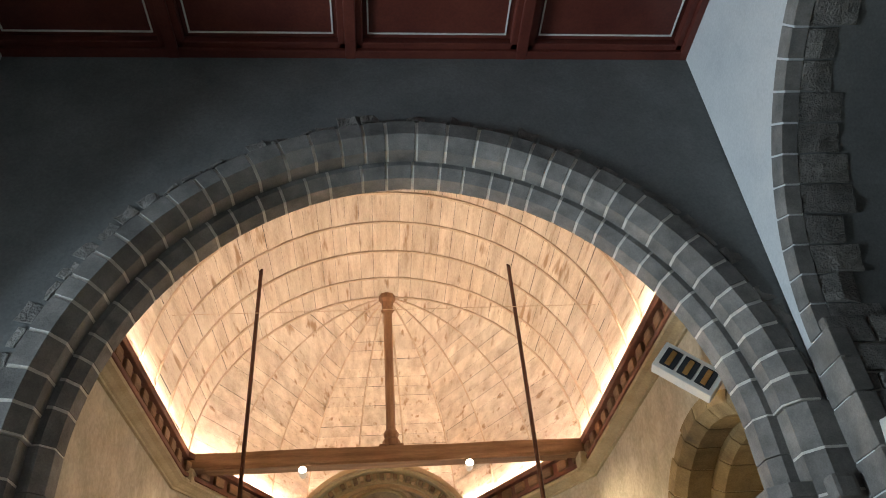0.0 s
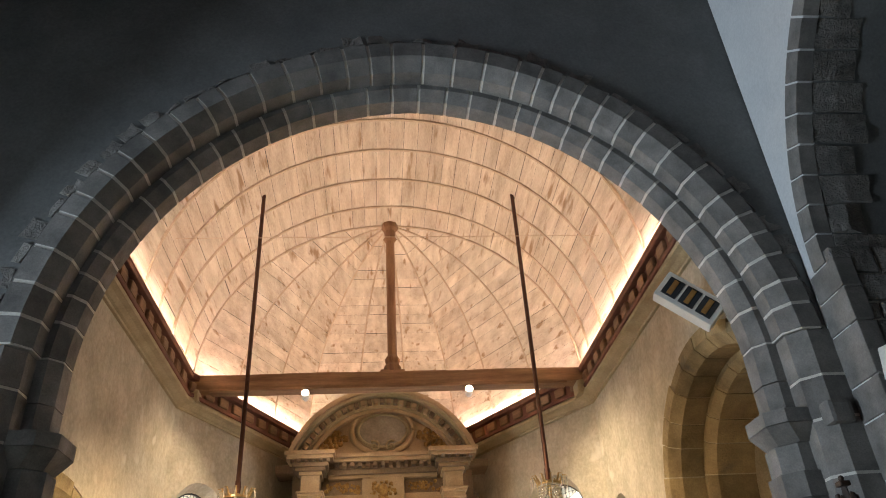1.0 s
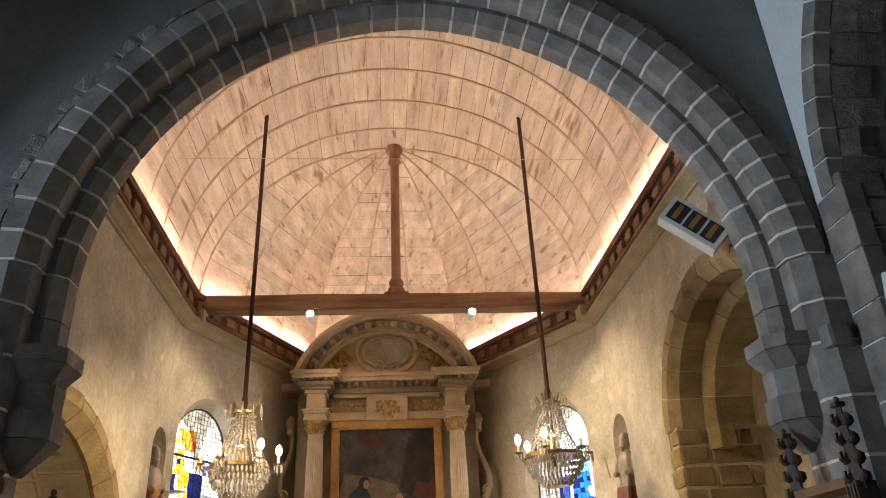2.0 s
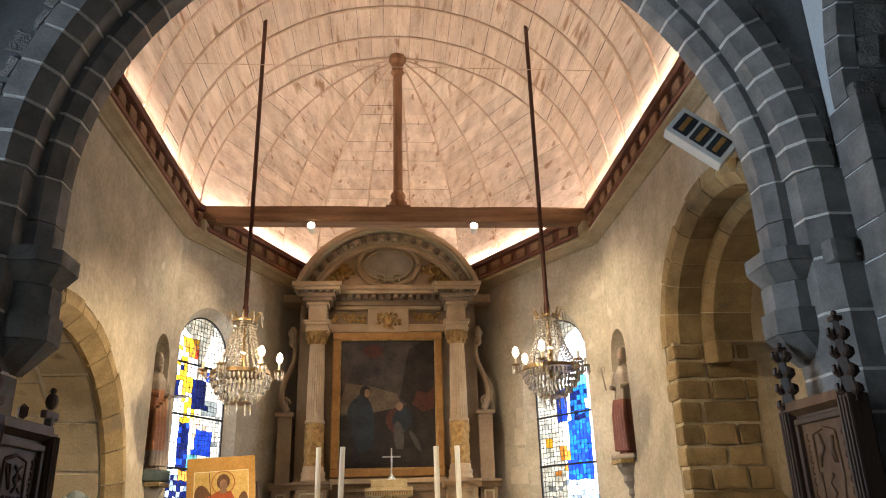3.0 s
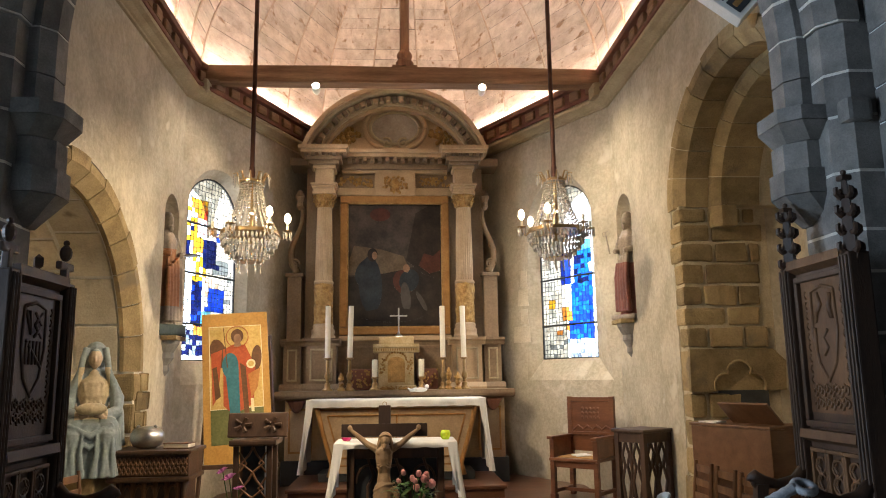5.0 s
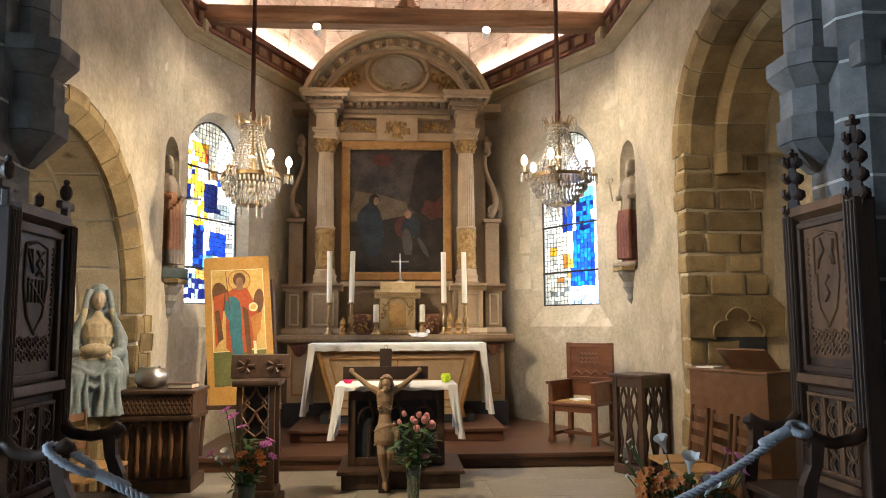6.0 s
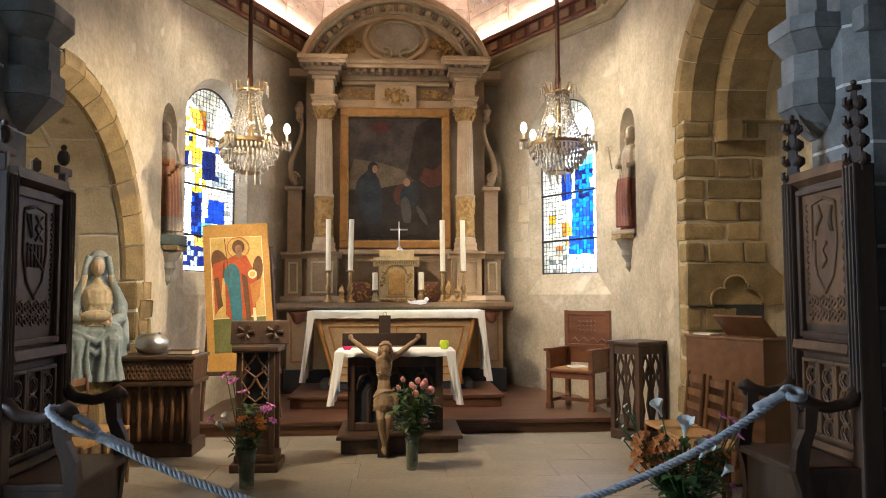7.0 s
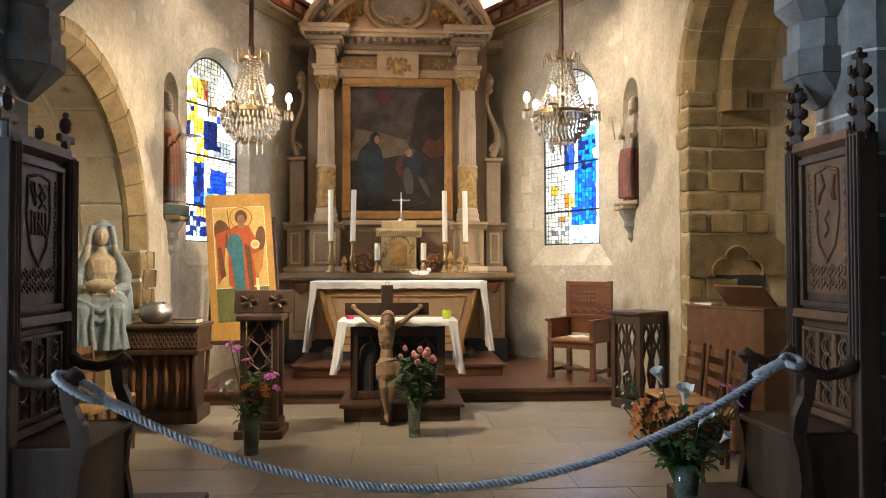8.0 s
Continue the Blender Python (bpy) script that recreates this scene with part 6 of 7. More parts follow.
            lathe([(0.05, 0), (0.042, 0.08), (0.026, hh * 0.8), (0.016, hh)], 4, t, pose(0, y, z_top - 0.02))
            box(-0.03, 0.03, y - 0.03, y + 0.03, z_top + hh - 0.03, z_top + hh, 0.01, t)
            ball(t, (0, y, z_top + hh + 0.015), 0.016)
            pin = part("pinnacle", t, "oak", s, "crocketed oak pinnacle")
            for k in range(4):
                z = z_top + 0.02 + 0.10 * k
                rr = 0.036 - 0.004 * k
                for dx, dy in ((0, -1), (0, 1), (-1, 0), (1, 0)):
                    def out(f, h):
                        return (dx * f, y + dy * f, z + h)
                    c = tube([out(rr * 0.5, 0.0), out(rr + 0.012, 0.002), out(rr + 0.030, 0.016), out(rr + 0.030, 0.042), out(rr + 0.018, 0.052)], [0.016, 0.018, 0.016, 0.014, 0.006], 6)
                    part("crocket", c, "oak", pin)
    if side < 0:
        t = bmesh.new()
        ball(t, (0, (y0 + y1) / 2, z_top + 0.10), 0.045, (0.7, 1, 1), u=4, v=3)
        part("crest_knob", t, "oak", s)
    return s


def outline_frame_yz(y0, y1, z0, z1, w, depth):
    bm = bmesh.new()
    xs = sorted((0.0, depth))
    for q in ((y0, y1, z0, z0 + w), (y0, y1, z1 - w, z1), (y0, y0 + w, z0 + w, z1 - w), (y1 - w, y1, z0 + w, z1 - w)):
        box(*xs, q[0], q[1], q[2], q[3], 0.006, bm)
    return bm


stall(-1, -1.985, 2.05, 4.0, 4.64)
stall(1, 2.36, 2.12, 4.02, 4.64)


# ---- rope ----
rope = thing("barrier_rope", "thick twisted grey-blue rope slung between the stalls", "rope")
A, B, SAG = Vector((-1.50, 3.98, 0.79)), Vector((1.93, 4.02, 0.94)), 0.505
N = 640
centre = []
for k in range(N + 1):
    f = k / N
    p = A.lerp(B, f)
    p.z -= SAG * 4 * f * (1 - f)
    p.y -= 0.10 * 4 * f * (1 - f)
    centre.append(p)
for st_ in range(3):
    pts = []
    for k, p in enumerate(centre):
        d = (centre[min(k + 1, N)] - centre[max(k - 1, 0)]).normalized()
        s1 = d.cross(Vector((0, 1, 0))).normalized()
        s2 = d.cross(s1)
        a = k * 0.46 + st_ * 2.094
        pts.append(p + 0.0115 * (math.cos(a) * s1 + math.sin(a) * s2))
    part("strand", tube(pts, 0.0108, 5), "rope", rope, smooth=True)
for e, sx, d, w in ((A, -1, Vector((-0.225, 0, 0.125)), Vector((0.01, 0.03, 0.018))), (B, 1, Vector((0.09, 0, 0)), Vector((0, 0.045, 0.02)))):
    lp = [e + d * (0.5 - 0.5 * math.cos(q)) + w * math.sin(q) for q in [2 * math.pi * k / 24 for k in range(25)]]
    lp = [lp[k // 2].lerp(lp[min(k // 2 + 1, 24)], 0.5 * (k % 2)) for k in range(49)]
    part("eye_splice", tube(lp, [0.017 + 0.007 * (k % 2) for k in range(49)], 8), "rope", rope, "spliced loop over the arm rest", True)
    part("whipping", tube([e + Vector((-sx * 0.02 * k, 0, -0.008 * k * 1.2)) for k in range(9)], [0.026, 0.031, 0.027, 0.031, 0.027, 0.031, 0.027, 0.03, 0.024], 8), "rope", rope, smooth=True)

# ---- lectern ----
le = thing("lectern", "carved dark oak lectern with openwork tracery", "lectern", pose(-1.24, 6.72, 0))
part("foot", box(-0.20, 0.20, -0.20, 0.20, 0.0, 0.07, 0.015), "oak", le)
part("foot_moulding", box(-0.17, 0.17, -0.17, 0.17, 0.07, 0.14, 0.02), "oak", le)
for a in (-1, 1):
    for b in (-1, 1):
        part("corner_post", box(a * 0.135 - 0.022, a * 0.135 + 0.022, b * 0.135 - 0.022, b * 0.135 + 0.022, 0.14, 0.98, 0.008), "oak", le)
# black core stands in for the shaded hollow inside the oak openwork
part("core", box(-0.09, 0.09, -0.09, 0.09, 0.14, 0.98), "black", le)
part("lower_panel", box(-0.12, 0.12, -0.142, -0.12, 0.14, 0.55, 0.006), "oak", le)
t = bmesh.new()
for sx in (-1, 1):
    for z0 in (0.57, 0.77):
        tube([(0, -0.14, z0), (sx * 0.09, -0.14, z0 + 0.07), (sx * 0.03, -0.14, z0 + 0.14), (0, -0.14, z0 + 0.20)], 0.010, 6, t)
        tube([(sx * 0.11, -0.14, z0), (sx * 0.05, -0.14, z0 + 0.07), (sx * 0.11, -0.14, z0 + 0.16)], 0.009, 6, t)
part("tracery", t, "walnut", le, "openwork tracery")
part("top", box(-0.19, 0.19, -0.19, 0.19, 0.98, 1.03, 0.015), "oak", le)
desk = part("desk", box(-0.245, 0.245, -0.02, 0.02, -0.10, 0.10, 0.01, m=pose(0.02, -0.05, 1.14, -10, 0, 0)), "oak", le, "sloping book rest with two carved panels")
for sx in (-1, 1):
    t = bmesh.new()
    for k in range(5):
        a = 2 * math.pi * k / 5
        tube([(sx * 0.12 + 0.02 * math.cos(a), -0.025, 0.02 * math.sin(a)), (sx * 0.12 + 0.075 * math.cos(a), -0.028, 0.06 * math.sin(a))], [0.012, 0.02], 6, t)
    t.transform(pose(0.02, -0.05, 1.14, -10, 0, 0))
    part("rosette", t, "oak", desk)

# ---- carved chest table with pewter bowl and book ----
ch = thing("carved_chest", "dark carved oak sacristy chest with a moulded top", "chest", pose(-2.255, 7.20, 0) @ Matrix.Diagonal((0.82, 1.0, 0.97, 1.0)))
part("plinth", box(-0.42, 0.42, -0.02, 0.46, 0.0, 0.12, 0.015), "oak", ch)
part("body", box(-0.36, 0.36, 0.04, 0.42, 0.12, 0.70), "oak", ch)
part("frieze_box", box(-0.42, 0.42, -0.02, 0.46, 0.70, 0.90, 0.01), "oak", ch)
part("moulding", box(-0.44, 0.44, -0.05, 0.48, 0.655, 0.70, 0.015), "oak", ch)
part("top", box(-0.45, 0.45, -0.06, 0.49, 0.90, 0.935, 0.012), "oak", ch)
t = bmesh.new()
for k in range(17):
    for r_ in range(2):
        c = (-0.385 + 0.048 * k, 0.755 + 0.08 * r_)
        tube([(c[0] - 0.022, -0.024, c[1] - 0.034), (c[0] + 0.022, -0.024, c[1] + 0.034)], 0.009, 5, t)
        tube([(c[0] + 0.022, -0.024, c[1] - 0.034), (c[0] - 0.022, -0.024, c[1] + 0.034)], 0.009, 5, t)
part("lattice_carving", t, "oak_mid", ch, "carved lattice band")
t = bmesh.new()
for k in range(6):
    x = -0.30 + 0.12 * k
    lathe([(0.022, 0.14), (0.03, 0.2), (0.018, 0.3), (0.03, 0.45), (0.018, 0.55), (0.035, 0.68)], 8, t, pose(x, 0.03, 0))
    if k < 5:
        tube([(x + 0.06 + 0.05 * math.cos(a), 0.035, 0.50 + 0.12 * math.sin(a)) for a in [math.pi * j / 8 for j in range(9)]], 0.012, 6, t)
        ball(t, (x + 0.06, 0.04, 0.38), 0.045, (0.7, 0.35, 1.5))
part("arcade_carving", t, "oak_mid", ch, "carved blind arcade", True)
part("corner_column", lathe([(0.04, 0.12), (0.03, 0.2), (0.028, 0.55), (0.05, 0.69)], 10, m=pose(0.37, 0.02, 0)), "oak", ch, smooth=True)
bw = thing("pewter_bowl", "round covered pewter bowl on the chest", "bowl", pose(-2.36, 7.42, 0.909) @ Matrix.Scale(0.86, 4))
part("body", lathe([(0.08, 0), (0.14, 0.02), (0.175, 0.09), (0.172, 0.15), (0.13, 0.205), (0.06, 0.225), (0.002, 0.225)], 28), "silver", bw, smooth=True)
for a in (-0.09, 0.09):
    part("knob", lathe([(0.016, 0.205), (0.02, 0.232), (0.004, 0.242)], 10, m=pose(a, -0.03, 0)), "silver", bw)
bk = thing("book", "closed leather-bound book on the chest", "book", pose(-2.05, 7.36, 0.909, 0, 0, -8))
part("cover", box(-0.12, 0.12, -0.08, 0.08, 0.0, 0.008, 0.002), "walnut", bk)
part("pages", box(-0.115, 0.115, -0.075, 0.075, 0.008, 0.04, 0.004), "wax", bk)
part("cover", box(-0.12, 0.12, -0.08, 0.08, 0.04, 0.048, 0.002), "walnut", bk)


# ---- chairs ----
def rush_chair(m, label):
    c = thing("rush_chair", label, "chair", m, "rush-seated chairs")
    part("seat", box(-0.20, 0.20, -0.19, 0.19, 0.43, 0.465, 0.014), "rush", c, "woven rush seat")
    for sx in (-1, 1):
        part("leg", lathe([(0.014, 0), (0.018, 0.1), (0.018, 0.45)], 8, m=pose(sx * 0.185, -0.175, 0)), "oak_mid", c)
        part("back_post", tube([(sx * 0.175, 0.175, 0), (sx * 0.175, 0.18, 0.45), (sx * 0.17, 0.23, 0.88)], [0.018, 0.02, 0.016], 8), "oak_mid", c)
        part("stretcher", tube([(sx * 0.185, -0.17, 0.2), (sx * 0.178, 0.175, 0.2)], 0.011, 6), "oak_mid", c)
    for z in (0.60, 0.71, 0.82):
        part("slat", box(-0.165, 0.165, 0.195 + (z - 0.6) * 0.12, 0.208 + (z - 0.6) * 0.12, z - 0.028, z + 0.03, 0.005), "oak_mid", c)
    part("stretcher", tube([(-0.18, -0.175, 0.16), (0.18, -0.175, 0.16)], 0.011, 6), "oak_mid", c)
    return c


SLIM = Matrix.Diagonal((0.80, 0.90, 0.95, 1.0))
for y in (6.06, 5.66, 5.27):
    rush_chair(pose(2.10, y, 0, 0, 0, -88) @ SLIM, "brown ladder-back chair with a rush seat beside the console")
for x, y, turn in ((-2.36, 6.20, 78), (-2.34, 5.68, 82)):
    rush_chair(pose(x, y, 0, 0, 0, turn) @ SLIM, "brown ladder-back chair with a rush seat near the chest")

bc = thing("armchair", "red-brown carved oak celebrant's armchair on the altar step", "chair", pose(2.05, 8.83, 0.144, 0, 0, -42))
for sx in (-1, 1):
    part("front_leg", box(sx * 0.27 - 0.028, sx * 0.27 + 0.028, -0.25, -0.195, 0, 0.66, 0.006), "oak_red", bc)
    part("foot", box(sx * 0.27 - 0.036, sx * 0.27 + 0.036, -0.258, -0.187, 0, 0.06, 0.008), "oak_red", bc)
    part("back_post", box(sx * 0.27 - 0.028, sx * 0.27 + 0.028, 0.19, 0.245, 0, 1.12, 0.006), "oak_red", bc)
    part("arm", box(sx * 0.275 - 0.035, sx * 0.275 + 0.035, -0.29, 0.22, 0.655, 0.69, 0.008), "oak_red", bc)
    part("side_panel", box(sx * 0.27 - 0.010, sx * 0.27 + 0.010, -0.195, 0.19, 0.45, 0.655), "oak_red", bc)
    part("side_stretcher", box(sx * 0.27 - 0.02, sx * 0.27 + 0.02, -0.195, 0.19, 0.07, 0.11, 0.004), "oak_red", bc)
part("seat", box(-0.30, 0.30, -0.27, 0.22, 0.42, 0.455, 0.01), "oak_red", bc)
part("seat_pad", box(-0.22, 0.22, -0.2, 0.14, 0.455, 0.468, 0.006), "rush", bc)
part("seat_rail", box(-0.24, 0.24, -0.24, -0.205, 0.35, 0.42, 0.005), "oak_red", bc)
part("cross_stretcher", box(-0.25, 0.25, -0.02, 0.02, 0.07, 0.11, 0.004), "oak_red", bc)
part("back_panel", box(-0.245, 0.245, 0.20, 0.225, 0.50, 1.08), "oak_red", bc)
part("top_rail", box(-0.245, 0.245, 0.185, 0.235, 1.06, 1.115, 0.008), "oak_red", bc)
part("mid_rail", box(-0.245, 0.245, 0.185, 0.235, 0.68, 0.72, 0.006), "oak_red", bc)
t = bmesh.new()
for k in range(5):
    for j in range(3):
        ball(t, (-0.10 + 0.05 * k, 0.197, 0.88 + 0.05 * j), 0.02, (1, 0.4, 1), u=6, v=4)
for k in range(4):
    tube([(-0.22 + 0.12 * k, 0.197, 0.74), (-0.16 + 0.12 * k, 0.19, 0.79), (-0.10 + 0.12 * k, 0.197, 0.75)], 0.012, 5, t)
part("back_carving", t, "oak_red", bc)
pp = tagged(link("paper", box(-0.10, 0.10, -0.07, 0.07, 0, 0.012, 0.003, m=pose(2.02, 8.80, 0.614, 4, 0, 20)), "linen"), "folded white paper on the armchair seat", "paper")

cs = thing("credence_stand", "dark oak credence stand with pierced tracery sides", "cabinet", pose(2.385, 7.74, 0, 0, 0, 32))
part("top", box(-0.235, 0.235, -0.205, 0.205, 0.945, 0.98, 0.01), "oak", cs)
part("base", box(-0.22, 0.22, -0.19, 0.19, 0.0, 0.10, 0.015), "oak", cs)
part("shelf", box(-0.18, 0.18, -0.16, 0.16, 0.12, 0.15), "oak", cs)
for a in (-1, 1):
    for b in (-1, 1):
        part("post", box(a * 0.185 - 0.026, a * 0.185 + 0.026, b * 0.16 - 0.026, b * 0.16 + 0.026, 0.10, 0.945, 0.006), "oak", cs)
    part("side_rail", box(a * 0.185 - 0.018, a * 0.185 + 0.018, -0.134, 0.134, 0.85, 0.945, 0.004), "oak", cs)
part("rail", box(-0.159, 0.159, -0.178, -0.142, 0.85, 0.945, 0.004), "oak", cs)


def lancet(m, w):
    """Pierced tracery of two pointed lights between posts, w wide."""
    t = bmesh.new()
    part_w = w / 4
    for c in (-part_w, part_w):
        for sx in (-1, 1):
            tube([(c + sx * part_w, 0, 0.62), (c + sx * part_w * 0.6, 0, 0.74), (c, 0, 0.85)], 0.013, 6, t)
            tube([(c + sx * part_w, 0, 0.12), (c + sx * part_w * 0.35, 0, 0.3), (c + sx * part_w * 0.8, 0, 0.48), (c + sx * part_w * 0.2, 0, 0.62), (c + sx * part_w * 0.7, 0, 0.74)], 0.014, 6, t)
    tube([(0, 0, 0.1), (0, 0, 0.86)], 0.014, 6, t)
    t.transform(m)
    return t


part("tracery", lancet(pose(0, -0.16, 0), 0.32), "oak", cs, "pierced gothic tracery")
part("tracery", lancet(pose(-0.185, 0, 0, 0, 0, 90), 0.27), "oak", cs, "pierced gothic tracery")
part("tracery", lancet(pose(0.185, 0, 0, 0, 0, 90), 0.27), "oak", cs, "pierced gothic tracery")

# ---- console with open lid along the south wall ----
co = thing("console", "plain brown wooden console with a raised lid", "console", pose(2.47, 5.95, 0, 0, 0, 23))
part("body", box(0.0, 0.44, -0.385, 0.385, 0.0, 1.10, 0.008), "walnut", co)
part("top", box(-0.012, 0.45, -0.395, 0.395, 1.10, 1.122, 0.006), "walnut", co)
part("lid", box(-0.010, 0.010, -0.33, 0.14, 0.0, 0.23, 0.004, m=pose(0.22, 0.0, 1.122, 0, -46, 0)), "walnut", co, "raised brown lid")
part("key_ledge", box(0.04, 0.16, 0.16, 0.34, 1.122, 1.134), "linen", co, "white paper on the console")


# ---- icon on an easel ----
paint("icon_gold", (0.55, 0.36, 0.10), (0.72, 0.52, 0.20))
paint("icon_border", (0.42, 0.22, 0.05), (0.52, 0.30, 0.08))
paint("icon_red", (0.38, 0.07, 0.025), (0.50, 0.12, 0.04))
paint("icon_orange", (0.42, 0.17, 0.04), (0.55, 0.26, 0.08))
paint("icon_blue", (0.03, 0.12, 0.16), (0.06, 0.20, 0.24))
paint("icon_brown", (0.10, 0.045, 0.02), (0.17, 0.08, 0.035))
paint("icon_green", (0.10, 0.11, 0.035), (0.16, 0.16, 0.06))
paint("icon_pale", (0.72, 0.62, 0.36), (0.85, 0.76, 0.50))
M["icon_gold"].node_tree.nodes["Principled BSDF"].inputs["Metallic"].default_value = 0.4
ic = thing("icon", "gold-ground painted icon panel with red and blue robed shapes", "icon", pose(-1.70, 8.30, 0.66, -9, -3.5, 12))
part("panel", box(-0.345, 0.345, 0.0, 0.03, 0.0, 1.60, 0.004), "icon_border", ic)
part("green_field", box(-0.27, 0.27, -0.0035, 0.0, 0.20, 0.562), "icon_green", ic)
part("gold_field", box(-0.27, 0.27, -0.004, 0.0, 0.566, 1.45), "icon_gold", ic)


def ic_shape(o, mt):
    L[0] += 0.0005
    part("painted_shape", prism(o, -0.005 - (L[0] % 0.02), 0.0, XZ(0)), mt, ic)


L[0] = 0.0
for o, mt in (
    (blob(-0.18, 1.16, 0.085, 0.16, 0.2), "icon_brown"), ([(-0.255, 1.16), (-0.14, 1.2), (-0.19, 0.70), (-0.25, 0.60)], "icon_red"),
    (blob(0.215, 1.09, 0.055, 0.14, -0.1), "icon_brown"), ([(-0.13, 1.20), (-0.02, 1.25), (0.10, 1.24), (0.20, 1.0), (0.17, 0.60), (-0.04, 0.50), (-0.14, 0.60)], "icon_red"),
    ([(-0.245, 1.0), (-0.20, 1.02), (-0.165, 0.70), (-0.22, 0.66)], "icon_brown"),
    (blob(-0.06, 1.02, 0.085, 0.14), "icon_blue"), ([(-0.115, 1.0), (0.025, 1.0), (0.03, 0.45), (-0.07, 0.45)], "icon_blue"),
    ([(0.04, 1.05), (0.10, 1.0), (0.125, 0.45), (0.075, 0.45)], "icon_brown"), ([(0.12, 0.92), (0.25, 0.98), (0.22, 0.78), (0.15, 0.66)], "icon_orange"),
    (blob(0.155, 1.03, 0.048, 0.05), "icon_pale"), (blob(0.155, 1.03, 0.03, 0.03), "icon_gold"), ([(0.14, 0.66), (0.17, 0.66), (0.175, 0.52), (0.145, 0.52)], "icon_pale"),
    ([(-0.125, 1.44), (-0.118, 1.44), (-0.085, 1.0), (-0.095, 1.0)], "icon_brown"),
    (blob(0.02, 1.34, 0.066, 0.078), "icon_brown"), (blob(0.022, 1.31, 0.040, 0.055), "paint_skin"), ([(-0.01, 1.27), (0.05, 1.27), (0.06, 1.22), (-0.02, 1.22)], "paint_skin"),
):
    ic_shape(o, mt)
part("halo", tube([(0.02 + 0.115 * math.cos(a), -0.022, 1.33 + 0.115 * math.sin(a)) for a in [2 * math.pi * k / 28 for k in range(29)]], 0.004, 5), "icon_red", ic, "thin red halo ring")
part("gold_edge", outline_frame(bmesh.new(), -0.275, 0.275, -0.006, 0.0, 0.561, 1.455, 0.008, 0.0), "icon_pale", ic)
ez = thing("easel", "dark wooden easel behind the icon", "easel", pose(-1.72, 8.34, 0.144, 0, 0, 12))
for sx in (-1, 1):
    part("leg", tube([(sx * 0.40, -0.02, 0.0), (sx * 0.30, 0.28, 1.85)], 0.022, 6), "oak", ez)
part("rear_leg", tube([(0, 0.65, 0.0), (0, 0.30, 1.8)], 0.022, 6), "oak", ez)
part("ledge", box(-0.38, 0.42, -0.08, 0.06, 0.47, 0.515, 0.006), "oak", ez)


# ---- statues ----
def statue_mesh(h, seed):
    """A draped standing shape of height h, as one mesh."""
    bm = bmesh.new()
    prof = [(0.20, 0.0), (0.19, 0.10), (0.165, 0.28), (0.16, 0.45), (0.17, 0.55), (0.175, 0.66), (0.165, 0.74), (0.11, 0.81), (0.05, 0.835), (0.045, 0.86)]
    t = lathe([(r * h * 0.70, z * h) for r, z in prof for _ in (0,)], 28)
    for v in t.verts:
        a = math.atan2(v.co.y, v.co.x)
        f = 1 - min(v.co.z / (0.75 * h), 1)
        k = 1 + (0.10 * f + 0.03) * math.sin(a * 9 + seed + 3 * math.sin(v.co.z * 5)) + 0.06 * f * math.sin(a * 4 + seed)
        v.co.x, v.co.y = v.co.x * k, v.co.y * k * 0.75
    merge(bm, t)
    ball(bm, (0, -0.01, 0.915 * h), 0.066 * h, (0.85, 0.95, 1.25))
    ball(bm, (0, 0.0, 0.965 * h), 0.052 * h, (1, 1, 0.8))
    tube([(0, -0.05 * h, 0.87 * h), (0, -0.06 * h, 0.82 * h)], [0.035 * h, 0.015 * h], 6, bm)
    for sx in (-1, 1):
        tube([(sx * 0.11 * h, 0, 0.77 * h), (sx * 0.14 * h, -0.04 * h, 0.63 * h), (sx * 0.07 * h, -0.14 * h, 0.61 * h)], [0.042 * h, 0.038 * h, 0.025 * h], 8, bm)
    for k in range(5):
        tube([(0.09 * h - 0.04 * h * k, -0.11 * h, (0.62 - 0.03 * k) * h), (0.08 * h - 0.04 * h * k, -0.125 * h, 0.36 * h), (0.10 * h - 0.045 * h * k, -0.125 * h, 0.03 * h)], [0.02 * h, 0.026 * h, 0.03 * h], 6, bm)
    return bm


def paint_by(ob, rule):
    for p in ob.data.polygons:
        p.material_index = rule(p.center)


paint("base_green", (0.03, 0.045, 0.03), (0.06, 0.08, 0.055))
paint("robe_red", (0.16, 0.055, 0.04), (0.26, 0.10, 0.07))
paint("robe_orange", (0.30, 0.12, 0.05), (0.42, 0.20, 0.09))
paint("statue_grey", (0.22, 0.18, 0.14), (0.36, 0.30, 0.23))
paint("statue_pale", (0.36, 0.27, 0.18), (0.48, 0.37, 0.26))
paint("robe_blue", (0.16, 0.20, 0.21), (0.28, 0.33, 0.34))
paint("robe_cream", (0.40, 0.33, 0.21), (0.55, 0.46, 0.31))


def corbel(x, y, z, sx, label):
    c = thing("statue_corbel", label, "corbel", pose(x, y, z))
    part("slab", box(*sorted((0.18 * sx, -0.16 * sx)), -0.19, 0.19, -0.05, 0.0, 0.012), "ochre", c)
    part("bell", lathe([(0.03, -0.44), (0.075, -0.38), (0.07, -0.32), (0.12, -0.24), (0.115, -0.18), (0.17, -0.09), (0.18, -0.05)], 12, m=pose(0.03 * sx, 0, 0)), "stone", c)
    return c


